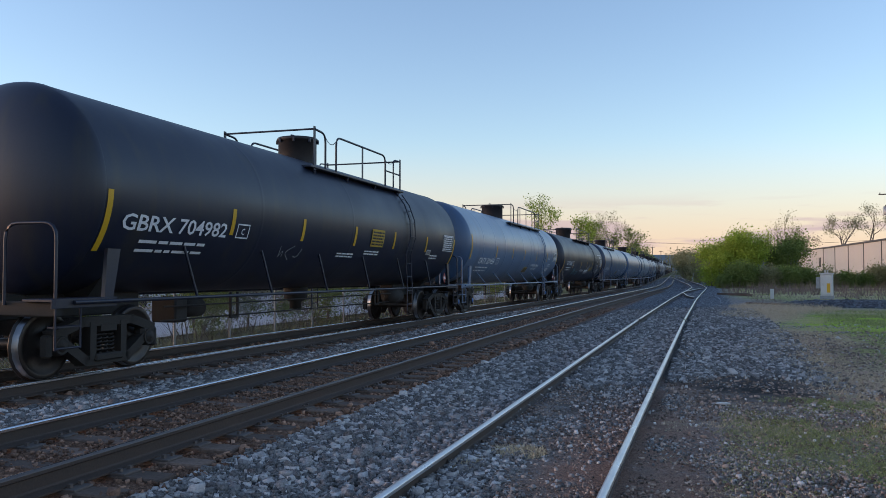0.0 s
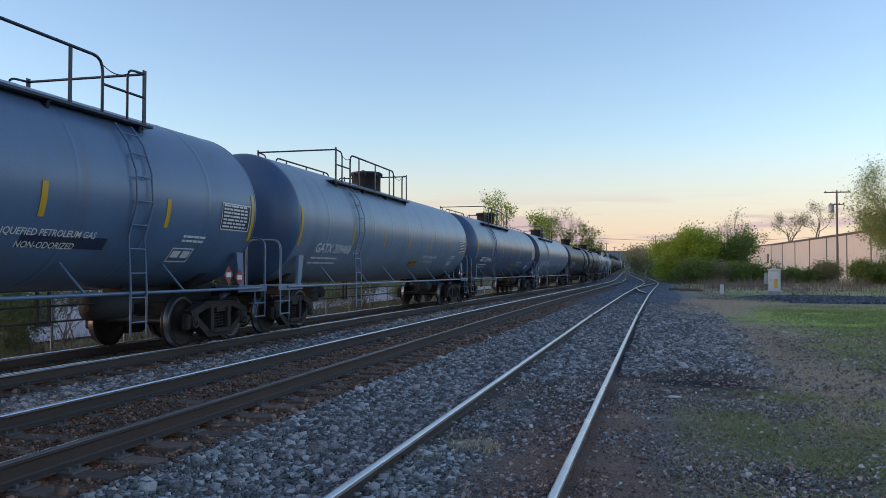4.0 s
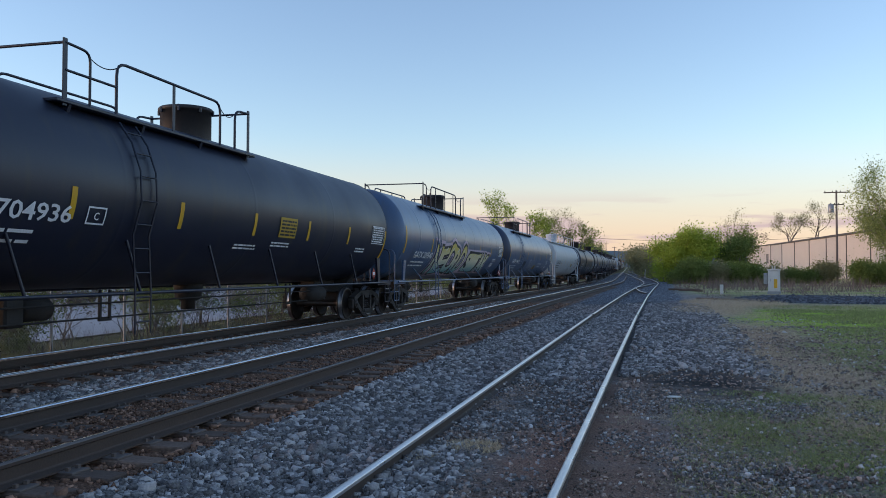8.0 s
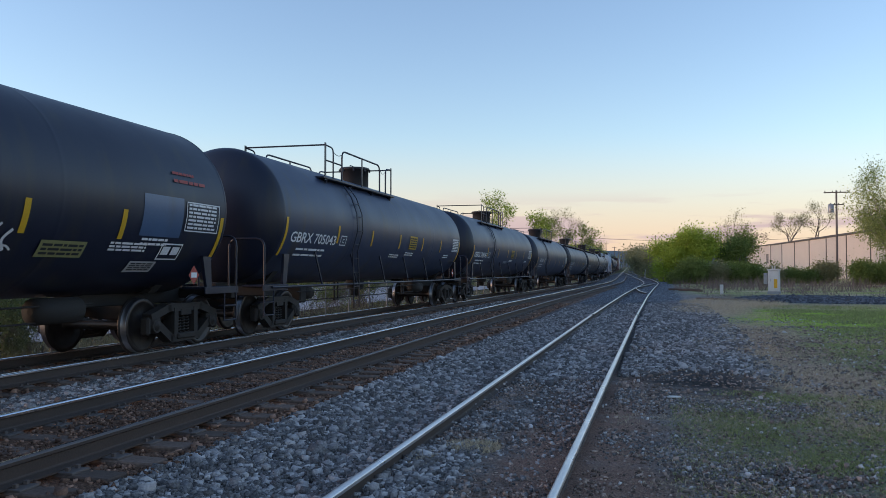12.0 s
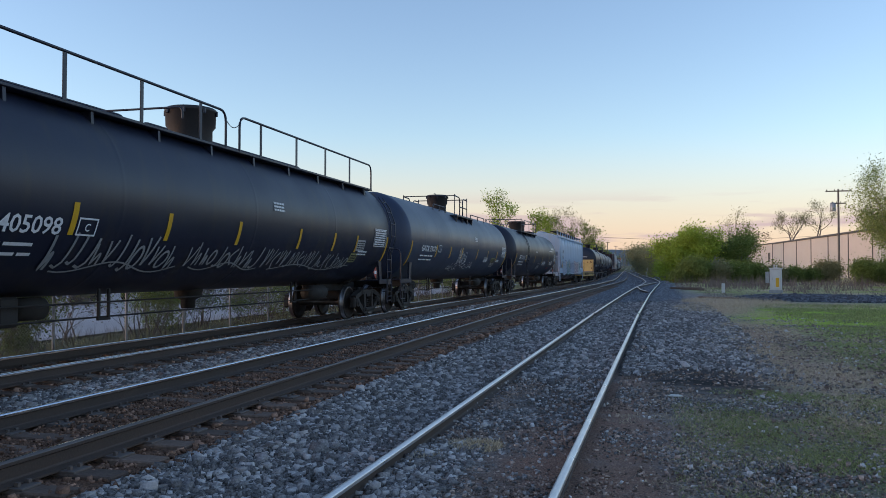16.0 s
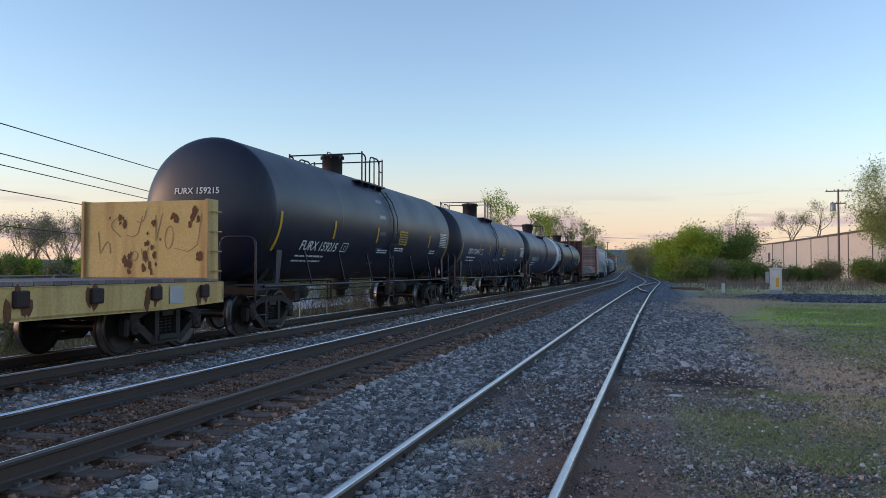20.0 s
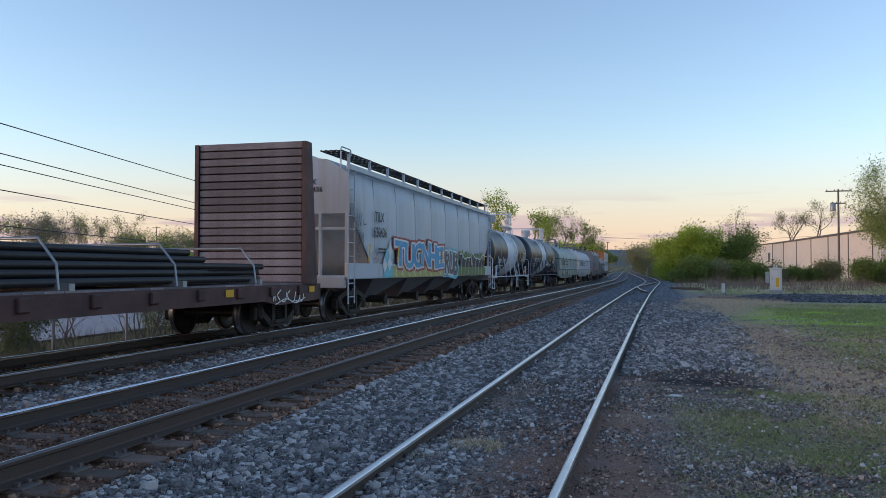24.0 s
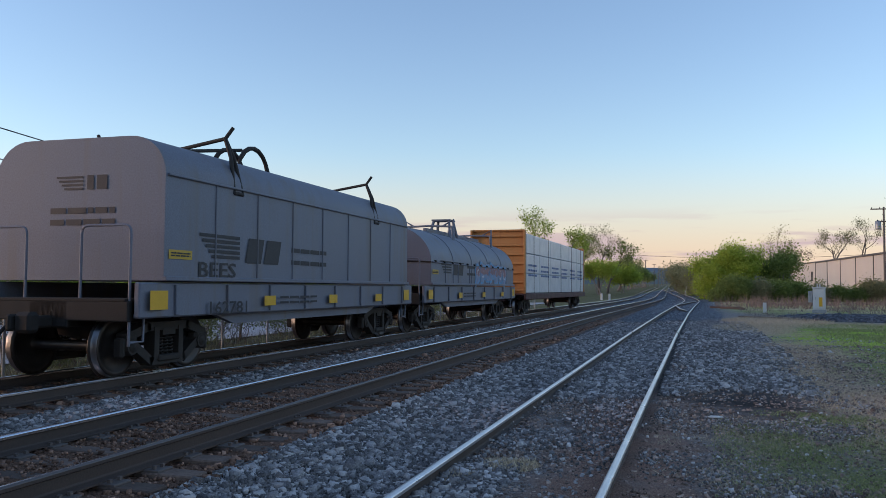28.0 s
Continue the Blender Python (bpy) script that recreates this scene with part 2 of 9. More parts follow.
M_RAILTOP = mat("dull_rail_head", (0.16, 0.135, 0.125), (0.1, 0.08, 0.072), 0.5, metal=0.4, fine=60, coarse=2, bump=0.1)
M_TIE = mat("creosoted_tie", (0.1, 0.062, 0.046), (0.25, 0.165, 0.125), 0.9, fine=30, coarse=3, bump=0.5, vary=0.3)
M_PLATE = mat("rusty_tie_plate", (0.16, 0.125, 0.11), (0.1, 0.078, 0.068), 0.7, fine=40, coarse=4, bump=0.2)
M_YFLAT = mat("rusty_yellow_paint", (0.66, 0.43, 0.14), (0.72, 0.5, 0.19), 0.6, fine=25, coarse=1.6, bump=0.1, streak=(0.36, 0.17, 0.06), amount=0.3)
M_RUST = mat("rust_stain", (0.13, 0.045, 0.02), (0.24, 0.1, 0.04), 0.85, fine=20, coarse=4, bump=0.1)
M_POCKET = mat("black_rusty_pocket", (0.03, 0.02, 0.018), (0.055, 0.03, 0.025), 0.8, fine=30, coarse=4, bump=0.2)
M_FAINT = mat("faint_sprayed_line", (0.3, 0.2, 0.09), (0.42, 0.28, 0.12), 0.7, bump=0.0)
M_RFLAT = mat("oxide_red_paint", (0.1, 0.038, 0.034), (0.052, 0.024, 0.023), 0.65, fine=25, coarse=2.2, bump=0.1, streak=(0.035, 0.018, 0.017), amount=0.3)
M_PLANK = mat("weathered_plank", (0.15, 0.12, 0.125), (0.34, 0.285, 0.29), 0.9, fine=30, coarse=2, bump=0.4, vary=0.35)
M_PIPE = mat("dark_steel_pipe", (0.025, 0.025, 0.028), (0.045, 0.042, 0.04), 0.5, metal=0.4, fine=50, coarse=2, bump=0.1)
M_ORANGE = mat("orange_brown_paint", (0.55, 0.24, 0.07), (0.45, 0.18, 0.05), 0.6, fine=30, coarse=1.5, bump=0.1, streak=(0.3, 0.12, 0.05))
M_WRAP = mat("white_lumber_wrap", (0.72, 0.74, 0.76), (0.55, 0.58, 0.6), 0.35, fine=12, coarse=2.0, bump=0.6, dist=0.03)
M_BARK = mat("bark", (0.1, 0.08, 0.065), (0.15, 0.12, 0.1), 0.9, fine=20, coarse=3, bump=0.5)
M_WOODPOLE = mat("weathered_pole", (0.14, 0.115, 0.1), (0.2, 0.17, 0.15), 0.9, fine=30, coarse=1, bump=0.3)
M_GALV = mat("galvanised_steel", (0.4, 0.41, 0.42), (0.3, 0.31, 0.32), 0.5, metal=0.6, fine=60, coarse=4, bump=0.05)
M_WALL = mat("beige_metal_wall", (0.74, 0.62, 0.53), (0.7, 0.58, 0.49), 0.7, fine=20, coarse=0.3, bump=0.05)
M_ROOFTRIM = mat("brown_roof_trim", (0.1, 0.085, 0.08), (0.14, 0.12, 0.11), 0.7, fine=20, coarse=1, bump=0.05)
M_CABINET = mat("white_cabinet_paint", (0.66, 0.66, 0.64), (0.56, 0.56, 0.54), 0.5, fine=30, coarse=2, bump=0.05)
M_WIRE = mat("black_wire", (0.02, 0.02, 0.02), (0.03, 0.03, 0.03), 0.6, bump=0.0)

# ---- the line of the tracks ----
TRAIN_X, MAIN_X = -9.03, -5.24  # centre lines by the camera
RAIL_Z = 0.327  # top of the main rails
GAUGE = 1.505
# heading of the line (radians left of +y) at distances along it
HEADS = ((-800, 0.0157), (20, 0.0157), (45, -0.004), (85, -0.004), (133, 0.0337), (2000, 0.0337))
LINE_S = np.arange(-800.0, 1000.5, 0.5)
LINE_A = np.interp(LINE_S, [p[0] for p in HEADS], [p[1] for p in HEADS])
LINE_X = np.concatenate([[0.0], np.cumsum(-0.5 * np.sin((LINE_A[1:] + LINE_A[:-1]) / 2))])
LINE_Y = np.concatenate([[0.0], np.cumsum(0.5 * np.cos((LINE_A[1:] + LINE_A[:-1]) / 2))])
LINE_X -= LINE_X[1600]
LINE_Y -= LINE_Y[1600]


def rise(y):
    """Height of the land: level by the camera, climbing gently far off."""
    e = max(0.0, min(y, 900.0) - 120.0)
    return 0.005 * e * min(1.0, e / 60.0)


def grade(y):
    """Height of the main line: falling a little towards the turnout, then climbing with the land."""
    return -0.0034 * max(-60.0, min(y, 105.0)) + rise(y)


def track_at(s, x0):
    """Place and heading s metres along a main track whose centre line passes x0."""
    a = float(np.interp(s, LINE_S, LINE_A))
    return float(np.interp(s, LINE_S, LINE_X)) + x0 * math.cos(a), float(np.interp(s, LINE_S, LINE_Y)) + x0 * math.sin(a), a


def shift(y):
    """Sideways drift of the line at a distance ahead."""
    return float(np.interp(y, LINE_Y, LINE_X))


SIDING = ((-30, -1.46), (0, -1.48), (28, -1.54), (50, -1.46), (66, -1.28), (80, -1.04), (90, -0.95), (100, -1.2), (112, -1.75), (126, -2.6), (145, -3.9), (170, -5.6), (200, -7.8), (240, -10.0))


def siding_x(y):
    for (y0, x0), (y1, x1) in zip(SIDING, SIDING[1:]):
        if y <= y1:
            k = (y - y0) / (y1 - y0)
            return x0 + (x1 - x0) * k
    return SIDING[-1][1]


def bank(x, y):
    """Ground height across the line: ballast shoulders under the mains, lower on both sides."""
    pts = ((-60, -0.9), (-16, -0.3), (-12.5, -0.08), (-10.9, 0.05), (-10.4, 0.085), (-9.85, 0.085), (-9.6, 0.113), (-8.4, 0.113), (-8.2, 0.085), (-7.75, 0.085), (-7.6, 0.1), (-6.6, 0.1), (-6.5, 0.085), (-6.1, 0.085), (-5.9, 0.113), (-4.7, 0.113), (-4.5, 0.085), (-4.05, 0.085), (-3.9, 0.1), (-2.7, 0.0), (-0.2, 0.0), (3, -0.02), (60, -0.05))
    u = x - shift(y)
    h = pts[-1][1] if u >= pts[-1][0] else pts[0][1]
    for (x0, h0), (x1, h1) in zip(pts, pts[1:]):
        if x0 <= u < x1:
            h = h0 + (h1 - h0) * (u - x0) / (x1 - x0)
    k = max(0.0, min(1.0, (u + 14.0) / 2.5)) * max(0.0, min(1.0, (-0.4 - u) / 2.2))
    return h + rise(y) + (grade(y) - rise(y)) * k


# ---- ground ----


def ground_material():
    ma = bpy.data.materials.new("ground")
    ma.use_nodes = True
    nt = ma.node_tree
    bs = nt.nodes["Principled BSDF"]
    bs.inputs["Specular IOR Level"].default_value = 0.2
    co = nt.nodes.new("ShaderNodeTexCoord")
    vec = co.outputs["Object"]
    sep = nt.nodes.new("ShaderNodeSeparateXYZ")
    nt.links.new(vec, sep.inputs[0])

    def noi(scale, detail=5, rough=0.6):
        n = nt.nodes.new("ShaderNodeTexNoise")
        n.inputs["Scale"].default_value, n.inputs["Detail"].default_value, n.inputs["Roughness"].default_value = scale, detail, rough
        nt.links.new(vec, n.inputs["Vector"])
        return n.outputs["Fac"]

    def math_(op, a, b=0.0):
        n = nt.nodes.new("ShaderNodeMath")
        n.operation = op
        for sock, v in zip(n.inputs, (a, b)):
            if isinstance(v, (int, float)):
                sock.default_value = v
            else:
                nt.links.new(v, sock)
        return n.outputs[0]

    def rng(v, lo, hi, a=0.0, b=1.0):
        r = nt.nodes.new("ShaderNodeMapRange")
        r.inputs[1].default_value, r.inputs[2].default_value, r.inputs[3].default_value, r.inputs[4].default_value = lo, hi, a, b
        nt.links.new(v, r.inputs[0])
        return r.outputs[0]

    def mix(fac, a, b):
        x = nt.nodes.new("ShaderNodeMix")
        x.data_type = "RGBA"
        for sock, v in ((x.inputs["Factor"], fac), (x.inputs[6], a), (x.inputs[7], b)):
            if isinstance(v, tuple):
                sock.default_value = (*v, 1)
            else:
                nt.links.new(v, sock)
        return x.outputs[2]

    def cells(scale):
        vo = nt.nodes.new("ShaderNodeTexVoronoi")
        vo.inputs["Scale"].default_value = scale
        nt.links.new(vec, vo.inputs["Vector"])
        bw = nt.nodes.new("ShaderNodeRGBToBW")
        nt.links.new(vo.outputs["Color"], bw.inputs[0])
        return vo.outputs["Distance"], bw.outputs[0]

    d1, c1 = cells(17)
    d2, c2 = cells(47)
    d3, c3 = cells(85)
    # crushed stone: blue-grey faces, a few pale ones, shade in the gaps painted near-black
    gravel = mix(rng(c1, 0.2, 0.8), (0.06, 0.066, 0.08), (0.34, 0.37, 0.42))
    gravel = mix(rng(c1, 0.7, 0.8), gravel, (0.52, 0.53, 0.55))
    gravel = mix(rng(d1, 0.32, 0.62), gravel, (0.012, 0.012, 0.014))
    gravel = mix(rng(noi(1.1), 0.5, 0.75, 0.0, 0.6), gravel, (0.11, 0.1, 0.1))
    grit = mix(rng(c2, 0.66, 0.9), (0.0, 0.0, 0.0), (1.0, 1.0, 1.0))
    specks = mix(rng(c3, 0.7, 0.85), (0.0, 0.0, 0.0), (1.0, 1.0, 1.0))
    dirt = mix(rng(noi(38, 9, 0.8), 0.4, 0.6), (0.05, 0.04, 0.036), (0.34, 0.28, 0.24))
    dirt = mix(math_("MULTIPLY", grit, rng(noi(2.2), 0.4, 0.6, 0.1, 0.85)), dirt, (0.46, 0.48, 0.52))
    dirt = mix(math_("MULTIPLY", specks, 0.6), dirt, (0.3, 0.31, 0.34))
    grass = mix(rng(noi(60, 9, 0.8), 0.4, 0.6), (0.035, 0.043, 0.016), (0.29, 0.3, 0.13))
    grass = mix(math_("MULTIPLY", specks, rng(noi(1.7), 0.45, 0.6, 0.0, 0.8)), grass, (0.4, 0.42, 0.46))
    dry = mix(rng(noi(52, 9, 0.8), 0.4, 0.6), (0.16, 0.105, 0.082), (0.56, 0.43, 0.34))
    ragged = math_("MULTIPLY", math_("SUBTRACT", noi(1.3, 8, 0.65), 0.5), 2.6)
    wob = math_("MULTIPLY", math_("SUBTRACT", noi(0.35, 6), 0.5), 5.0)
    line_x = math_("ADD", sep.outputs[0], rng(sep.outputs[1], 0.0, 31.0, 0.0, 0.47))
    x = math_("ADD", sep.outputs[0], wob)
    y = sep.outputs[1]
    # patches with ragged edges: green, straw, bare dirt and a black spill

    def blob(cx, cy, rx, ry, edge=0.5):
        dx = math_("MULTIPLY", math_("SUBTRACT", sep.outputs[0], cx), 1 / rx)
        dy = math_("MULTIPLY", math_("SUBTRACT", y, cy), 1 / ry)
        d = math_("SQRT", math_("ADD", math_("MULTIPLY", dx, dx), math_("MULTIPLY", dy, dy)))
        return rng(math_("ADD", d, ragged), 1.0 + edge, 1.0 - edge)

    soil = mix(rng(noi(3.5, 8, 0.7), 0.44, 0.58), dirt, mix(rng(noi(70, 8, 0.8), 0.4, 0.6), (0.03, 0.026, 0.025), (0.26, 0.22, 0.195)))
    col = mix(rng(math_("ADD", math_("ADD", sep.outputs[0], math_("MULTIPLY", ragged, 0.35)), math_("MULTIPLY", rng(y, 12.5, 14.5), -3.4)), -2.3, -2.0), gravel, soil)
    lawn = math_("MULTIPLY", rng(math_("ADD", x, math_("MULTIPLY", y, -0.06)), 0.2, 1.6), rng(noi(1.8, 9, 0.75), 0.38, 0.5))
    col = mix(lawn, col, grass)
    col = mix(rng(math_("ADD", sep.outputs[0], math_("MULTIPLY", ragged, 0.5)), 4.0, 7.5), col, mix(rng(noi(0.7, 6), 0.4, 0.6), grass, dirt))
    bright = mix(rng(noi(30, 8, 0.75), 0.38, 0.62), (0.12, 0.18, 0.03), (0.42, 0.54, 0.11))
    for cx, cy, rx, ry in ((4.6, 29.0, 2.2, 4.0), (7.5, 27.0, 4.2, 8.0), (12.0, 30.0, 6.0, 9.0), (5.2, 33.0, 2.0, 3.0)):
        col = mix(math_("MULTIPLY", blob(cx, cy, rx, ry), 0.9), col, bright)
    for cx, cy, rx, ry, k in ((1.4, 19.0, 0.8, 3.2, 0.95), (2.3, 14.2, 1.0, 2.6, 0.95), (2.3, 23.5, 1.2, 3.4, 0.85), (2.5, 10.3, 0.8, 1.7, 0.9), (4.2, 12.5, 0.8, 1.6, 0.7), (1.9, 35.0, 1.3, 4.5, 0.9), (3.4, 42.0, 2.2, 4.0, 0.8), (5.4, 12.0, 1.6, 1.0, 0.6)):
        col = mix(math_("MULTIPLY", blob(cx, cy, rx, ry), k), col, dry)
    for cx, cy, rx, ry, k in ((-0.4, 5.8, 0.45, 3.6, 0.95), (-1.0, 8.5, 0.4, 4.5, 0.95), (-0.4, 11.0, 0.25, 2.4, 0.8), (-1.0, 16, 0.4, 5, 0.6), (-2.05, 7.0, 0.25, 2.5, 0.6), (0.6, 15.2, 0.8, 1.2, 0.6), (2.0, 20.0, 0.8, 4.0, 0.6)):
        col = mix(math_("MULTIPLY", blob(cx, cy, rx, ry), k), col, mix(rng(noi(60, 9, 0.8), 0.4, 0.6), (0.09, 0.05, 0.04), (0.4, 0.25, 0.19)))
    for cx, cy, rx, ry, k in ((0.62, 12.8, 0.8, 1.2, 0.97), (-0.1, 11.4, 0.3, 0.5, 0.5), (-1.2, 10.8, 0.5, 1.0, 0.6), (-2.8, 17, 0.7, 0.7, 0.6), (0.4, 22.5, 0.5, 0.8, 0.6)):
        col = mix(math_("MULTIPLY", blob(cx, cy, rx, ry, 0.6), k), col, (0.022, 0.02, 0.02))
    for cx, cy, rx, ry in ((7.5, 47.0, 3.4, 3.2), (12.0, 44.5, 3.0, 1.8)):
        col = mix(math_("MULTIPLY", blob(cx, cy, rx, ry), 0.9), col, gravel)
    # fines under the loose stones, painted near-black for the shade in their gaps
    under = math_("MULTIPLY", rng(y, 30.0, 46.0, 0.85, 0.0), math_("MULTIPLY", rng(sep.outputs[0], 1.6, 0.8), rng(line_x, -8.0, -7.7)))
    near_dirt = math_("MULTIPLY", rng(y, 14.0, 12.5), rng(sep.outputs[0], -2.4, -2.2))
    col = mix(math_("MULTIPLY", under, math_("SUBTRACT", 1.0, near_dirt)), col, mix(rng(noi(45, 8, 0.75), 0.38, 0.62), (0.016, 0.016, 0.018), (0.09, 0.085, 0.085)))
    # rust-brown grime between the main rails
    for x0 in (TRAIN_X, MAIN_X):
        near = math_("ABSOLUTE", math_("SUBTRACT", line_x, x0))
        col = mix(math_("MULTIPLY", rng(math_("ADD", near, math_("MULTIPLY", ragged, 0.18)), 1.7, 1.3), rng(y, 95, 80, 0.0, 0.92)), col, mix(rng(noi(42, 9, 0.8), 0.4, 0.6), (0.055, 0.03, 0.021), (0.3, 0.17, 0.115)))
    # scrub beyond
    scrub = mix(rng(noi(0.3, 6), 0.4, 0.65), (0.2, 0.23, 0.075), (0.42, 0.33, 0.235))
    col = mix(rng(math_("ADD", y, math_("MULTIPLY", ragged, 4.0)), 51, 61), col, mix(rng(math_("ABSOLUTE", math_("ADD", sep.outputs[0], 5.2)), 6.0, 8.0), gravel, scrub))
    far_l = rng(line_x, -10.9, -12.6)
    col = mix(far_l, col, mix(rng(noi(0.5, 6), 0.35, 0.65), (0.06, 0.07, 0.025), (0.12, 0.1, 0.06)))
    hs = nt.nodes.new("ShaderNodeHueSaturation")
    hs.inputs["Saturation"].default_value, hs.inputs["Value"].default_value = 1.1, 1.6
    nt.links.new(col, hs.inputs["Color"])
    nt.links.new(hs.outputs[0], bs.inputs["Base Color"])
    bs.inputs["Roughness"].default_value = 0.9
    bp = nt.nodes.new("ShaderNodeBump")
    bp.inputs["Strength"].default_value = 1.0
    bp.inputs["Distance"].default_value = 0.04
    nt.links.new(math_("ADD", math_("MULTIPLY", d1, -1.0), math_("MULTIPLY", noi(50, 6, 0.8), 1.0)), bp.inputs["Height"])
    nt.links.new(bp.outputs[0], bs.inputs["Normal"])
    return ma


M_GROUND = ground_material()


def build_ground():
    xs = [-3000, -900, -300, -120, -60, -30, -20, -16, -14, -12.5, -11.5, -10.9, -10.4, -9.85, -9.6, -9.0, -8.4, -8.2, -7.75, -7.6, -6.6, -6.5, -6.1, -5.9, -5.3, -4.7, -4.5, -4.05, -3.9, -3.2, -2.7, -2, -1, -0.2, 1, 2, 3, 4.5, 6, 9, 14, 22, 40, 80, 200, 600, 3000]
    ys = [-800, -400, -200, -60, -20, -8] + [i * 1.0 for i in range(-4, 30)] + [30 + i * 4 for i in range(0, 40)] + [200, 240, 300, 400, 560, 760, 900, 1400, 2200, 4500]
    g = Geo()
    vs = []
    for y in ys:
        for x in xs:
            z = bank(x, y)
            if -20 < x < 40 and y < 60:
                z += 0.025 * noise.noise((x * 0.9, y * 0.9, 0))
            vs.append((x, y, z))
    n = len(xs)
    g.add(vs, [(j * n + i, j * n + i + 1, (j + 1) * n + i + 1, (j + 1) * n + i) for j in range(len(ys) - 1) for i in range(n - 1)], 0, True)
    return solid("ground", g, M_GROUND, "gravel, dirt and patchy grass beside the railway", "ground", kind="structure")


build_ground()

# ---- rails ----


def rail_profile(h, w, foot, k=1.0):
    return [(-foot, -h), (-foot, -h + 0.014), (-0.02, -h + 0.034), (-0.011, -h + 0.05), (-0.011, -0.052), (-w, -0.038), (-w, -0.014), (-w * 0.75, -0.004), (-w * 0.3, 0), (w * 0.3, 0), (w * 0.75, -0.004), (w, -0.014), (w, -0.038), (0.011, -0.052), (0.011, -h + 0.05), (0.02, -h + 0.034), (foot, -h + 0.014), (foot, -h)]


def build_rail(name, line, off, h, w, foot, side, head, label, polish=(5, 6, 7, 8, 9, 10, 11), dull=None):
    dull = dull or head
    prof = rail_profile(h, w, foot)
    vs, fs, mi = [], [], []
    n = len(prof)
    for j, (x, y, a, z) in enumerate(line):
        for px, pz in prof:
            d = off + px
            vs.append((x + d * math.cos(a), y + d * math.sin(a), z + pz))
    g = Geo()
    quads = [(j * n + k, j * n + k + 1, (j + 1) * n + k + 1, (j + 1) * n + k) for j in range(len(line) - 1) for k in range(n - 1)]
    g.add(vs, quads, 0, False)
    for i in range(len(quads)):
        k = i % (n - 1)
        g.mi[i] = (1 if k in polish else 2) if 6 <= k <= 10 else (1 if k in polish else 0)
        g.sm[i] = 6 <= k <= 10
    return solid(name, g, [side, head, dull], label, "rail", "running rails", kind="structure")


STEPS = [-700, -30, -10] + [5 * i for i in range(28)] + [150, 200, 300, 450, 700]


def build_tracks():
    for nm, x0 in (("train", TRAIN_X), ("main", MAIN_X)):
        line = []
        for s in STEPS:
            x, y, a = track_at(s, x0)
            line.append((x, y, a, RAIL_Z + grade(y)))
        for off in (-GAUGE / 2, GAUGE / 2):
            build_rail("rail", line, off, 0.186, 0.037, 0.076, M_RAIL, M_SHINE, "worn steel running rail with a polished head", (5, 6, 7, 8, 9, 10, 11) if nm == "train" else ((8, 9, 10, 11) if off < 0 else (5, 6, 7, 8)), M_RAILTOP)
    line = []
    ys = [-60, 0, 12, 28.2]
    for seg in (ys, [28.7, 36, 44, 50, 56, 61, 66, 71, 76, 80, 84, 87, 90, 93, 96, 100, 106, 112, 119, 126, 135, 145, 157, 170, 185, 200]):
        line = []
        for y in seg:
            x = siding_x(y)
            a = math.atan2(-(siding_x(y + 2) - siding_x(y - 2)), 4.0)
            line.append((x, y, a, 0.12 + rise(y) + max(0.0, min(1.0, (y - 100) / 60)) * 0.19))
        for off in (-GAUGE / 2, GAUGE / 2):
            build_rail("siding_rail", line, off, 0.16, 0.034, 0.066, M_RAIL, M_SIDERAIL, "light dull rail of the unused siding")
    # closure rails of the turnout
    for pts in (((-2.05, 69.0), (-1.94, 67.8), (-1.42, 59.2), (-0.75, 54.0)), ((-1.95, 72.0), (-1.54, 77.0), (-1.1, 83.0), (-0.45, 90.0))):
        line = []
        for (xa, ya), (xb, yb) in zip(pts, pts[1:]):
            for i in range(4):
                line.append((xa + (xb - xa) * i / 4, ya + (yb - ya) * i / 4, math.atan2(-(xb - xa), yb - ya), 0.118))
        build_rail("closure_rail", line, 0.0, 0.16, 0.034, 0.066, M_RAIL, M_SIDERAIL, "curved closure rail of the turnout")


build_tracks()

# ---- train: shared pieces ----
CACHE = {}


def shared(key, make):
    if key not in CACHE:
        CACHE[key] = make()
    return CACHE[key]


WHEEL_R = 0.457
WHEELSETS = []


def wheelset_mesh(cap):
    """Axle, two wheels and bearing caps turned as one piece."""
    half = [(0.001, 1.14, 2), (0.03, 1.138, 2), (0.04, 1.122, 2), (0.085, 1.118, 2), (0.092, 1.1, 2), (0.085, 1.02, 0), (0.085, 0.86, 0)]
    c = GAUGE / 2
    half += [(0.12, c + 0.09, 0), (0.13, c + 0.07, 0), (0.34, c + 0.04, 0), (0.388, c + 0.076, 0), (0.398, c + 0.079, 0), (0.44, c + 0.079, 0), (0.452, c + 0.07, 1), (WHEEL_R, c + 0.058, 1), (WHEEL_R, c - 0.033, 1), (0.482, c - 0.05, 0), (0.482, c - 0.07, 0), (0.39, c - 0.07, 0), (0.35, c - 0.02, 0), (0.13, c - 0.09, 0), (0.1, c - 0.1, 0), (0.082, 0.4, 0)]
    prof = [(r, x) for r, x, k in half] + [(r, -x) for r, x, k in reversed(half)]
    n = 20
    g = Geo()
    g.lathe(prof, n, 0, "x")
    slots = [k for r, x, k in half] + [k for r, x, k in reversed(half)]
    for i in range(len(prof) - 1):
        for j in range(n):
            g.mi[i * n + j] = max(slots[i], slots[i + 1]) if slots[i] == slots[i + 1] else min(slots[i], slots[i + 1])
    return g.mesh("wheelset", [M_WHEEL, M_TREAD, cap])


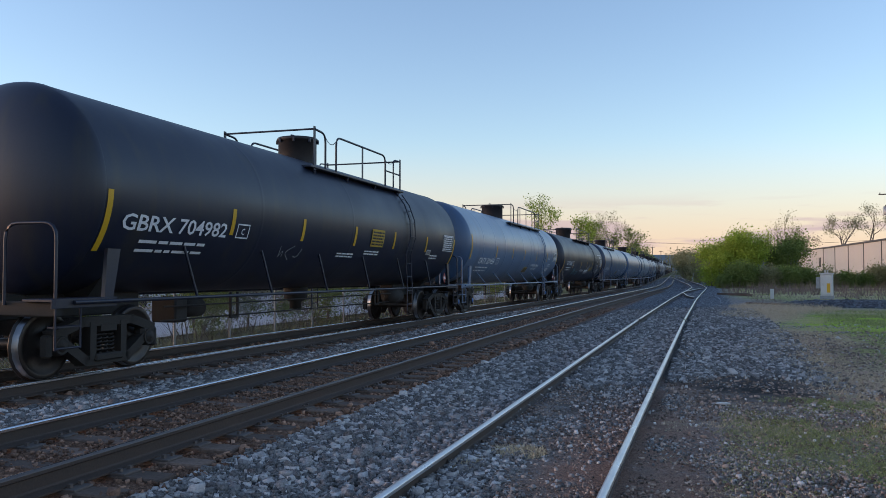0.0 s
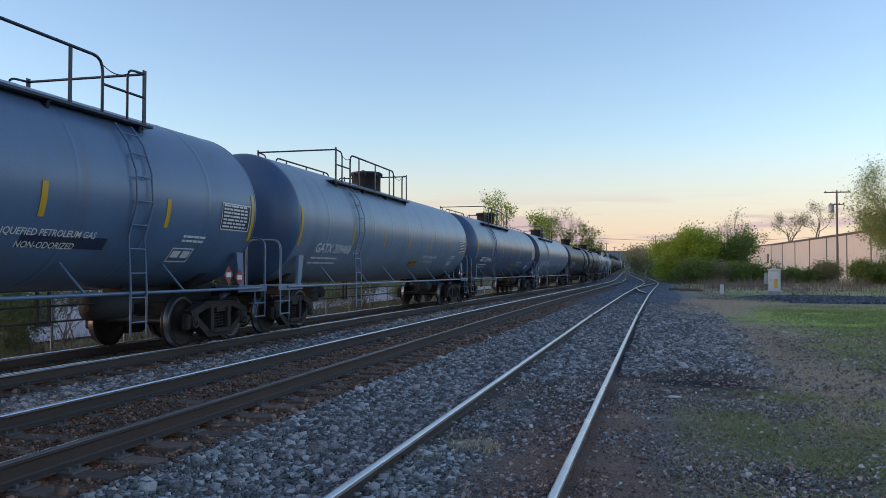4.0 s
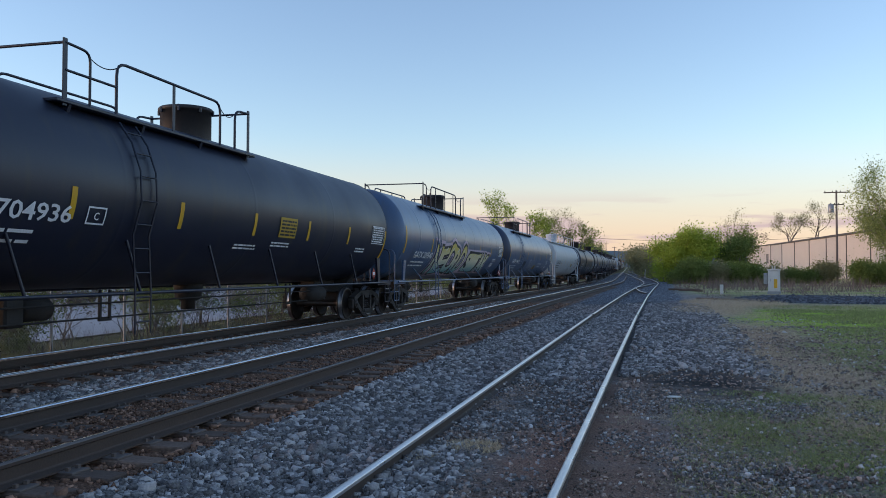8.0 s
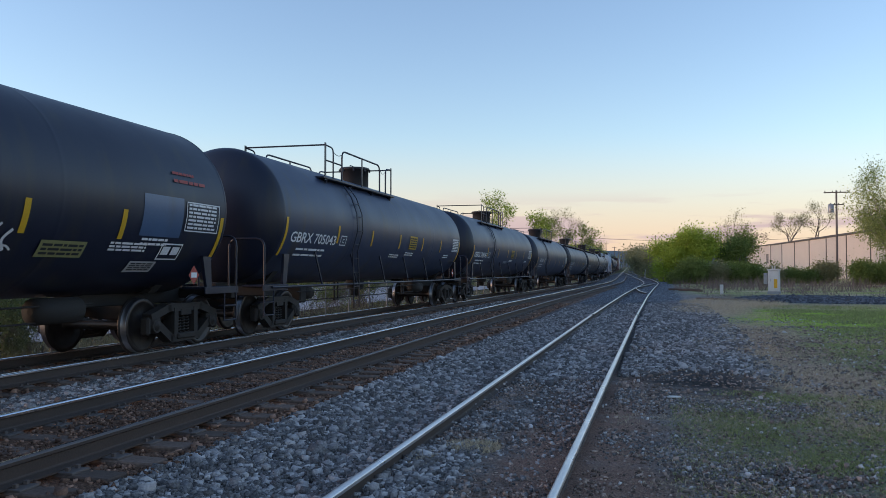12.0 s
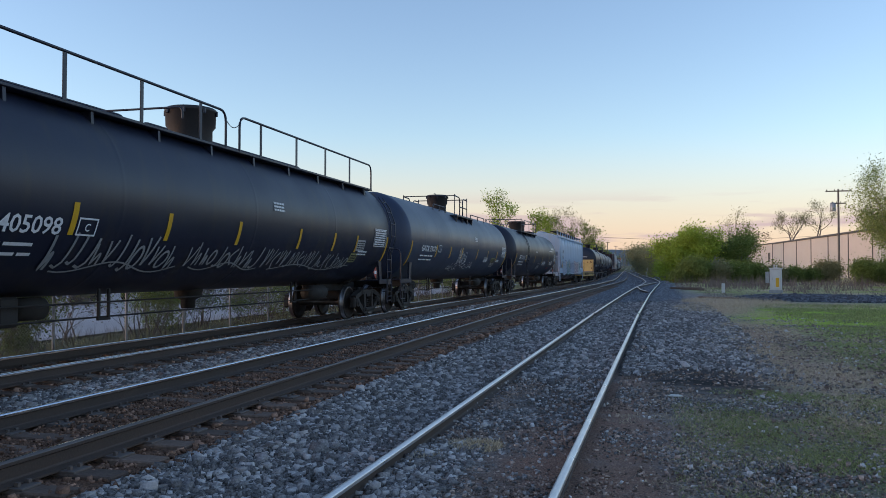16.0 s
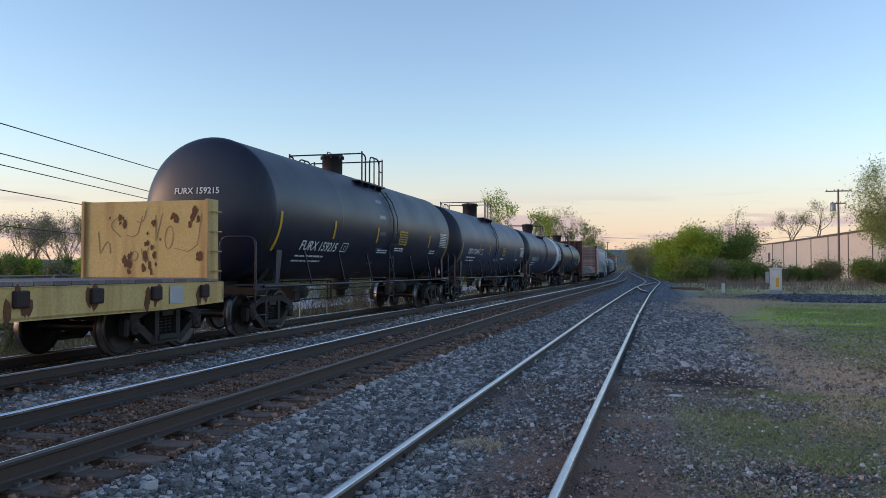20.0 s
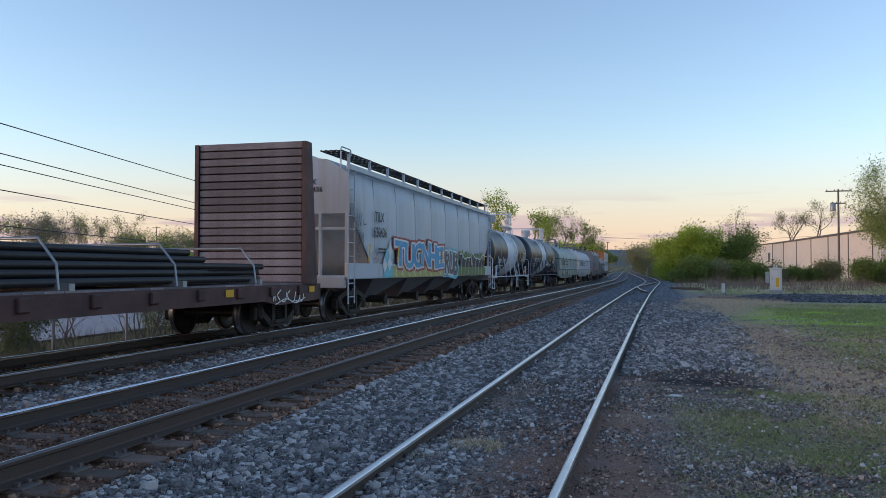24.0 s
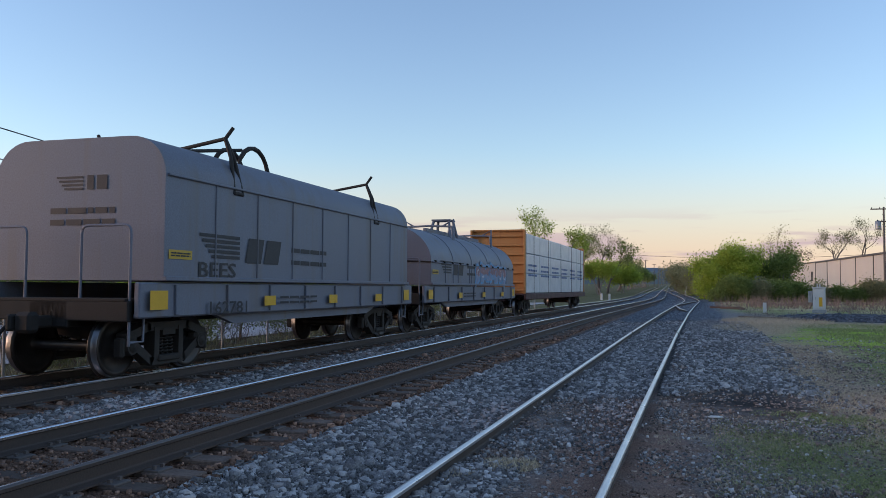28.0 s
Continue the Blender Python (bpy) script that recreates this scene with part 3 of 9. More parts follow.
def side_frame_mesh():
    g = Geo()

    def beam(pts, w, x0, x1):
        for (a, b) in zip(pts, pts[1:]):
            d = Vector((b[0] - a[0], b[1] - a[1]))
            n = Vector((-d.y, d.x)).normalized() * w / 2
            e = d.normalized() * w * 0.3
            g.prism([(a[0] - e.x + n.x, a[1] - e.y + n.y), (b[0] + e.x + n.x, b[1] + e.y + n.y), (b[0] + e.x - n.x, b[1] + e.y - n.y), (a[0] - e.x - n.x, a[1] - e.y - n.y)], x0, x1)

    beam([(-0.98, 0.6), (-0.5, 0.74), (0.5, 0.74), (0.98, 0.6)], 0.13, -0.09, 0.09)
    beam([(-0.86, 0.5), (-0.42, 0.21), (0.42, 0.21), (0.86, 0.5)], 0.13, -0.09, 0.09)
    for s in (-1, 1):
        beam([(s * 0.31, 0.26), (s * 0.31, 0.7)], 0.12, -0.1, 0.1)
        g.box((0, s * 0.889, 0.5), (0.2, 0.3, 0.24), 0, 0.05)
        g.lathe([(0.135, -0.13), (0.14, 0.0), (0.12, 0.06)], 14, 0, "x", (0.05, s * 0.889, WHEEL_R))
        g.box((0, s * 1.06, 0.45), (0.16, 0.1, 0.3), 0, 0.03)
    g.box((0, 0, 0.24), (0.26, 0.56, 0.1), 0, 0.02)
    return g.mesh("side_frame", M_TRUCK)


def spring_mesh():
    g = Geo()
    for cx, cy in ((0.0, -0.13), (0.0, 0.0), (0.0, 0.13)):
        pts = [(cx + 0.058 * math.cos(i * 0.9), cy + 0.058 * math.sin(i * 0.9), 0.29 + i * 0.0075) for i in range(36)]
        g.pipe(pts, 0.014, 5)
    return g.mesh("spring", M_TRUCK)


def bolster_mesh():
    g = Geo()
    g.prism([(-1.1, 0.6), (-0.6, 0.5), (0.6, 0.5), (1.1, 0.6), (1.1, 0.7), (0.5, 0.78), (-0.5, 0.78), (-1.1, 0.7)], -0.16, 0.16, "y")
    g.lathe([(0.2, 0.76), (0.2, 0.88)], 14, 0, "z")
    for s in (-1, 1):
        g.pipe([(-0.78, s * 0.36, 0.42), (0.78, s * 0.36, 0.42)], 0.05, 6)
        for x in (-0.75, 0.75):
            g.box((x, s * 0.4, 0.45), (0.09, 0.07, 0.26), 0, 0.02)
    return g.mesh("truck", M_TRUCK)


def add_truck(car, y, cap):
    tr = part("truck", shared("bolster", bolster_mesh), None, car, "two-axle cast steel truck", pose(0, y, 0))
    sf = shared("sideframe", side_frame_mesh)
    for sx in (-1, 1):
        part("side_frame", sf, None, tr, "", pose(sx * 1.0, 0, 0))
        part("spring_set", shared("spring", spring_mesh), None, tr, "", pose(sx * 1.0, 0, 0))
    for k, dy in ((0, -0.889), (1, 0.889)):
        w = part("wheelset", shared(("ws", cap.name), lambda: wheelset_mesh(cap)), None, tr, "steel wheelset with shiny treads", pose(0, dy, WHEEL_R))
        WHEELSETS.append((k, w))
    return tr


def coupler_mesh():
    g = Geo()
    g.box((0, 0.25, 0.0), (0.16, 0.75, 0.18), 0, 0.03)
    g.box((0.06, -0.2, 0.0), (0.3, 0.22, 0.3), 0, 0.05)
    g.box((-0.12, -0.28, 0.0), (0.1, 0.2, 0.24), 0, 0.03)
    g.pipe([(-0.35, 0.1, 0.05), (-0.5, -0.05, -0.1), (-0.48, -0.25, -0.28), (-0.3, -0.34, -0.3)], 0.03, 6)
    return g.mesh("coupler", M_UNDER)


def add_couplers(car, y0, y1, z=0.84):
    me = shared("coupler", coupler_mesh)
    part("coupler", me, None, car, "", pose(0, y0, z))
    part("coupler", me, None, car, "", pose(0, y1, z, 0, 0, 180))


def cyl_surf(r, zc, off=0.012):
    return lambda y, a: ((r + off) * math.cos(a / r), y, zc + (r + off) * math.sin(a / r))


def flat_surf(x, z0, off=0.012):
    return lambda y, a: (x + off, y, z0 + a)


def patch(g, surf, y0, y1, a0, a1, slot=0, n=4, lean=0.0):
    vs = []
    for i in range(n + 1):
        a = a0 + (a1 - a0) * i / n
        vs += [surf(y0 + lean * i / n, a), surf(y1 + lean * i / n, a)]
    g.add(vs, [(2 * i, 2 * i + 1, 2 * i + 3, 2 * i + 2) for i in range(n)], slot, True)


def letters(g, surf, txt, y, a, h, slot=0, spread=1.0, width=None):
    """Letters in the built-in font laid on a surface; y runs to the right, a upwards. width: to which they are drawn out."""
    cu = bpy.data.curves.new("t", "FONT")
    cu.body = txt
    cu.size = h / 0.7
    cu.resolution_u = 2
    cu.space_character = spread
    cu.offset = 0.014 * cu.size
    ob = bpy.data.objects.new("t", cu)
    me = ob.to_mesh()
    bm = bmesh.new()
    bm.from_mesh(me)
    ob.to_mesh_clear()
    bpy.data.objects.remove(ob)
    bpy.data.curves.remove(cu)
    bmesh.ops.triangulate(bm, faces=bm.faces)
    w = max([v.co.x for v in bm.verts], default=0)
    k = width / w if width and w else 1.0
    g.add([surf(y + v.co.x * k, a + v.co.y) for v in bm.verts], [tuple(v.index for v in f.verts) for f in bm.faces], slot)
    bm.free()


def bars(g, surf, y, a, w, h, rows, slot=0, rng=None, gap=0.5):
    """Lines of unreadable small print as plain bars."""
    rng = rng or random.Random(5)
    for i in range(rows):
        at, step = y, h / rows
        while at < y + w * 0.97:
            ln = min(rng.uniform(0.08, 0.3) * w, y + w - at)
            patch(g, surf, at, at + ln, a + i * step, a + i * step + step * gap, slot, 1)
            at += ln + 0.03 * w


def ribbon(g, surf, pts, w, slot=0):
    vs = []
    for i, p in enumerate(pts):
        q, r = pts[max(i - 1, 0)], pts[min(i + 1, len(pts) - 1)]
        d = Vector((r[0] - q[0], r[1] - q[1]))
        d = d.normalized() if d.length > 1e-6 else Vector((1, 0))
        n = Vector((-d.y, d.x)) * w / 2
        vs += [surf(p[0] + n.x, p[1] + n.y), surf(p[0] - n.x, p[1] - n.y)]
    g.add(vs, [(2 * i, 2 * i + 1, 2 * i + 3, 2 * i + 2) for i in range(len(pts) - 1)], slot)


def scrawl(g, surf, y, a, w, h, n, seed, width=0.05, slot=0):
    """A row of loopy sprayed strokes with no readable letters."""
    rng = random.Random(seed)
    for k in range(n):
        cx, cw = y + w * (k + 0.5) / n, w / n * rng.uniform(0.55, 0.95)
        lo, hi = a + h * rng.uniform(0.0, 0.22), a + h * rng.uniform(0.72, 1.0)
        lean = rng.uniform(0.15, 0.45) * cw
        kind = rng.choice("sjvoh")
        pts = []
        for i in range(21):
            t = i / 20
            if kind == "s":
                u, v = 0.5 * math.cos(1.0 + 4.6 * t), 1 - t
            elif kind == "j":
                u, v = 0.5 - 0.9 * max(0.0, t - 0.6) / 0.4, 1 - min(1.0, t * 1.35) + 0.35 * max(0.0, t - 0.74)
            elif kind == "v":
                u, v = t - 0.5, abs(1 - 2.1 * t) ** 0.8
            elif kind == "o":
                u, v = 0.5 * math.sin(6.6 * t), 0.35 + 0.35 * math.cos(6.6 * t)
            else:
                u, v = -0.5 + t, (1 - 2.5 * t if t < 0.4 else 0.55 * math.sin((t - 0.4) * 5.2))
            pts.append((cx + cw * u + lean * (v - 0.5), lo + (hi - lo) * max(-0.1, min(1.05, v))))
        ribbon(g, surf, pts, width * rng.uniform(0.7, 1.1), slot)
    if n > 3:
        # a long flourish under the row
        ribbon(g, surf, [(y + w * (0.1 + 0.95 * i / 16), a + h * (0.12 + 0.16 * math.sin(i * 0.55 + seed))) for i in range(17)], width * 0.6, slot)


def tube_frame(name, car, paths, r, material, label="", n=6):
    """Bent tubes, each a part of its own; the first bears the name, the rest are posts."""
    for i, p in enumerate(paths):
        g = Geo()
        g.pipe(p, r, n)
        ob = part(name if i == 0 else "post", g, material, car, label)
    return ob


def bend(pts, r=0.12, k=4):
    """A polyline with rounded corners."""
    pts = [Vector(p) for p in pts]
    out = [pts[0]]
    for a, b, c in zip(pts, pts[1:], pts[2:]):
        u, v = (a - b), (c - b)
        d = min(r, u.length * 0.45, v.length * 0.45)
        p, q = b + u.normalized() * d, b + v.normalized() * d
        for i in range(k + 1):
            t = i / k
            out.append(p * (1 - t) ** 2 + b * 2 * t * (1 - t) + q * t * t)
    return out + [pts[-1]]


def panel(car, sf, y0, y1, a0, a1, back, print_, rows, rng, label):
    g = Geo()
    patch(g, sf, y0, y1, a0, a1, 0, 4)
    ob = part("panel", g, back, car, label)
    g = Geo()
    up = lambda y, a: tuple(c + d for c, d in zip(sf(y, a), (0.006, 0, 0)))
    bars(g, up, y0 + 0.05, a0 + 0.04, (y1 - y0) - 0.1, (a1 - a0) - 0.06, rows, 0, rng, 0.55)
    part("panel_print", g, print_, ob)


def framed(car, sf, y0, y1, a0, a1, ink, fill=False):
    """A small outlined square with a mark in it."""
    g = Geo()
    t = 0.025
    for p in ((y0, y1, a0, a0 + t), (y0, y1, a1 - t, a1), (y0, y0 + t, a0 + t, a1 - t), (y1 - t, y1, a0 + t, a1 - t)):
        patch(g, sf, *p, 0, 2)
    m = (y0 + y1) / 2
    if fill:
        patch(g, sf, y0 + 0.06, m - 0.03, a0 + 0.1, a1 - 0.06, 0, 2)
        patch(g, sf, m + 0.03, y1 - 0.06, a0 + 0.1, a1 - 0.06, 0, 2)
    else:
        letters(g, sf, "C", m - 0.05, a0 + 0.07, 0.11)
    part("plate_mark", g, ink, car)


def grid_panel(car, low, sf, y0, y1, a0, a1, ink, rng):
    """Test panel: a ruled block of small print."""
    g = Geo()
    patch(g, low, y0, y1, a0, a1, 0, 4)
    ob = part("test_panel", g, M_BLACK if ink is M_LETTER else M_PANELW, car, "ruled panel of test dates")
    g = Geo()
    t = 0.02
    for p in ((y0, y1, a0, a0 + t), (y0, y1, a1 - t, a1), (y0, y0 + t, a0, a1), (y1 - t, y1, a0, a1)):
        patch(g, sf, *p, 0, 2)
    bars(g, sf, y0 + 0.06, a0 + 0.05, (y1 - y0) * 0.84, (a1 - a0) * 0.9, 7, 0, rng, 0.55)
    part("panel_print", g, ink, ob)


INK = {}


def decal(car, sf, low, it, ink, rng):
    kind, y0, y1, a0, a1 = it[:5]
    g = Geo()
    n = it[5] if len(it) > 5 else 3
    if kind in ("white", "cyan", "dark", "grey"):
        wd = it[6] if len(it) > 6 else 0.04
        scrawl(g, sf, y0, a0, y1 - y0, a1 - a0, n, int(abs(y0 * 100)) + 7, wd)
        part("spray_tag", g, INK[kind], car, kind + " sprayed loops and strokes")
    elif kind == "tape":
        patch(g, sf, y0, y1, a0, a1, 0, 3, -0.1)
        part("tape_patch", g, M_PANELW, car, "peeling pale tape")
    elif kind == "patch":
        patch(g, low, y0, y1, a0, a1, 0, 8)
        part("paint_patch", g, it[5], car, "patch of darker paint")
    elif kind == "yellow":
        panel(car, sf, y0, y1, a0, a1, M_YELLOWP, M_DLETTER, 4, rng, "yellow contact panel")
    elif kind == "olive":
        panel(car, sf, y0, y1, a0, a1, INK["olive"], M_DLETTER, 3, rng, "faded olive panel")
    elif kind == "pale":
        panel(car, sf, y0, y1, a0, a1, M_PANELW, M_DLETTER, 4, rng, "pale printed panel")
    elif kind == "red":
        bars(g, sf, y0, a0, y1 - y0, a1 - a0, n, 0, rng, 0.6)
        part("red_tag", g, M_RED, car, "red sprayed marks")
    elif kind == "print":
        bars(g, sf, y0, a0, y1 - y0, a1 - a0, n, 0, rng, 0.6)
        part("small_print", g, ink, car)
    elif kind == "text":
        letters(g, sf, it[5], y0, a0, a1 - a0, 0, 1.0, it[6] if len(it) > 6 else None)
        part("lettering", g, ink, car)
    elif kind == "frame":
        framed(car, sf, y0, y1, a0, a1, ink, True)
    elif kind == "word":
        lettered(car, sf, y0, y1, a0, a1, it[5], it[6], int(abs(y0 * 100)) + 3)
    elif kind == "piece":
        burner(car, sf, y0, y1, a0, a1, n, it[6], int(abs(y0 * 100)) + 3)


def blob_poly(cx, ca, w, h, rng, k=22):
    """A fat leaning letter-like lobe."""
    pts = []
    p1, p2 = rng.uniform(0, 6), rng.uniform(0, 6)
    lean = rng.uniform(-0.15, 0.25)
    for i in range(k):
        t = 2 * math.pi * i / k
        q = 1 + 0.16 * math.sin(3 * t + p1) + 0.1 * math.sin(5 * t + p2)
        u, v = math.cos(t), math.sin(t)
        u, v = math.copysign(abs(u) ** 0.7, u), math.copysign(abs(v) ** 0.7, v)
        pts.append((cx + w * u * q + lean * h * v, ca + h * v * q))
    return pts


def lay(g, sf, poly, off, slot=0):
    c = (sum(p[0] for p in poly) / len(poly), sum(p[1] for p in poly) / len(poly))
    k = len(poly)
    lift = lambda y, a: tuple(q + d for q, d in zip(sf(y, a), (off, 0, 0)))
    ring = [lift((p[0] + c[0]) / 2, (p[1] + c[1]) / 2) for p in poly]
    vs = [lift(*p) for p in poly] + ring + [lift(*c)]
    g.add(vs, [(i, (i + 1) % k, k + (i + 1) % k, k + i) for i in range(k)] + [(k + i, k + (i + 1) % k, 2 * k) for i in range(k)], slot)


def glyph(ch, fat):
    """Outline of one built-in letter grown by fat, as triangles in a unit box."""
    cu = bpy.data.curves.new("t", "FONT")
    cu.body, cu.size, cu.resolution_u, cu.offset = ch, 1.0, 3, fat
    ob = bpy.data.objects.new("t", cu)
    me = ob.to_mesh()
    bm = bmesh.new()
    bm.from_mesh(me)
    ob.to_mesh_clear()
    bpy.data.objects.remove(ob)
    bpy.data.curves.remove(cu)
    for i in range(-2, 20):
        bmesh.ops.bisect_plane(bm, geom=bm.verts[:] + bm.edges[:] + bm.faces[:], plane_co=(0, i * 0.07, 0), plane_no=(0, 1, 0))
    bmesh.ops.triangulate(bm, faces=bm.faces)
    bm.verts.index_update()
    out = [(v.co.x, v.co.y) for v in bm.verts], [tuple(v.index for v in f.verts) for f in bm.faces]
    bm.free()
    return out


def lettered(car, sf, y0, y1, a0, a1, word, cols, seed, shear=0.12):
    """A sprayed word in fat crowded letters: pale halo, black edge, faded fill and shine."""
    rng = random.Random(seed)
    halo, line, fill, shine = cols
    n = len(word)
    step = (y1 - y0) / n
    tops = [rng.uniform(0.9, 1.08) for _ in word]
    turn = [rng.uniform(-0.12, 0.12) for _ in word]
    for name, mt, fat, off in (("spray_halo", halo, 0.16, 0.0), ("spray_outline", line, 0.095, 0.005), ("spray_fill", fill, 0.035, 0.01)):
        whole = Geo()
        for i, ch in enumerate(word):
            ref = glyph(ch, 0.0)[0]
            x0, x1 = min(p[0] for p in ref), max(p[0] for p in ref)
            vs, fs = glyph(ch, fat)
            sx, sy = step * 0.98 / (x1 - x0), (a1 - a0) * tops[i] / 0.72
            pts = []
            for x, y in vs:
                u = y0 + step * i + (x - x0) * sx + y * shear * sy * 0.6 + turn[i] * y * sy
                v = a0 + y * sy + 0.05 * (a1 - a0) * math.sin(u * 2.1)
                q = sf(u, v)
                pts.append((q[0] + off + 0.0004 * i, q[1], q[2]))
            g = whole if name != "spray_fill" else Geo()
            g.add(pts, fs)
            if name == "spray_fill":
                ob = part(name, g, mt, car)
                g = Geo()
                b = y0 + step * (i + 0.3)
                ribbon(g, lambda y, a: tuple(q + e for q, e in zip(sf(y, a), (0.017, 0, 0))), [(b + shear * sy * 0.4 + step * 0.05 * j, a0 + (a1 - a0) * (0.83 + 0.02 * j)) for j in range(6)], 0.05 * (a1 - a0))
                part("shine", g, shine, ob)
        if name != "spray_fill":
            part(name, whole, mt, car, "sprayed lettering edge")


def burner(car, sf, y0, y1, a0, a1, n, cols, seed):
    """Spray-painted lettering shapes: halo, outline, two-tone fill and highlights, no real letters."""
    rng = random.Random(seed)
    halo, line, fill, base, shine = cols
    w, h, m = (y1 - y0) / n / 2, (a1 - a0) / 2, (a0 + a1) / 2
    lobes = [blob_poly(y0 + w * (2 * i + 1), m + rng.uniform(-0.12, 0.12) * h, w * rng.uniform(0.95, 1.15), h * rng.uniform(0.72, 0.86), rng) for i in range(n)]

    def scaled(poly, k):
        c = (sum(p[0] for p in poly) / len(poly), sum(p[1] for p in poly) / len(poly))
        return [(c[0] + (p[0] - c[0]) * (1 + k / w), c[1] + (p[1] - c[1]) * (1 + k / h)) for p in poly]

    for name, mt, grow, off in (("spray_halo", halo, 0.1, 0.0), ("spray_outline", line, 0.04, 0.004)):
        for i, p in enumerate(lobes):
            g = Geo()
            lay(g, sf, scaled(p, grow), off + 0.0006 * (i % 2))
            part(name, g, mt, car, "sprayed lettering shape, no readable word")
    for i, p in enumerate(lobes):
        g = Geo()
        lay(g, sf, scaled(p, -0.03), 0.009)
        fl = part("spray_fill", g, fill, car)
        g = Geo()
        c = sum(q[1] for q in p) / len(p)
        lay(g, sf, [(q[0], min(q[1], c - 0.12 * h + 0.1 * h * math.sin(9 * q[0]))) for q in scaled(p, -0.035)], 0.013)
        part("fade", g, base, fl)
        g = Geo()
        cx = sum(q[0] for q in p) / len(p)
        for k in range(2):
            t0 = rng.uniform(0, 6)
            ribbon(g, lambda y, a: tuple(q + d for q, d in zip(sf(y, a), (0.017, 0, 0))), [(cx + w * 0.42 * math.cos(t0 + 0.25 * j), c + h * 0.42 * math.sin(t0 + 0.25 * j)) for j in range(9)], 0.035)
        part("shine", g, shine if rng.random() < 0.6 else line, fl)


CARS = []  # (thing, coordinate of its middle along the train at the start)


def ladder(car, pts_a, pts_b, rungs, material, r=0.018, name="ladder"):
    g = Geo()
    g.pipe(pts_a, r, 5)
    g.pipe(pts_b, r, 5)

    def along(pts, t):
        seg = [(Vector(p) - Vector(q)).length for p, q in zip(pts, pts[1:])]
        d = t * sum(seg)
        for (p, q), s in zip(zip(pts, pts[1:]), seg):
            if d <= s:
                return Vector(p).lerp(Vector(q), d / s)
            d -= s
        return Vector(pts[-1])

    for i in range(rungs):
        t = (i + 0.5) / rungs
        g.pipe([along(pts_a, t), along(pts_b, t)], r * 0.8, 5)
    return part(name, g, material, car)


# stations of the top railings along the car, from the manway towards the ladder: end bar, then runs with their uprights, then the far bar
GEAR = {
    "lpg": ((-0.9, -0.4), (0.5, (0.95, 2.3, 3.7), 4.4), (5.0, 5.44)),
    "gbrx": ((-0.35, 0.2), (0.77, (2.33,), 3.89), (4.5, 5.03)),
    "blk": ((-1.33, None), (None, (-0.43, 0.18, 1.53), 3.43), (4.1, 4.5)),
    "mini": ((-1.6, -1.3), (-0.95, (-0.55,), -0.1), (-0.1, 0.2)),
}


def cross_bar(car, y, zw, zr, material, thick=True):
    """Railing across the car on two flat uprights."""
    g = Geo()
    g.pipe([(-1.12, y, zr), (1.12, y, zr)], 0.022, 6)
    part("cross_rail", g, material, car)
    for sx in (-1, 1):
        g = Geo()
        g.box((sx * 1.12, y, (zw + zr) / 2), (0.02, 0.09 if thick else 0.045, zr - zw + 0.12), 0, 0.004)
        part("upright", g, material, car)


def chain(car, p, q, sag, material):
    g = Geo()
    P, Q = Vector(p), Vector(q)
    g.pipe([P.lerp(Q, k / 8) - Vector((0, 0, sag * 4 * k / 8 * (1 - k / 8))) for k in range(9)], 0.009, 4)
    part("chain", g, material, car)


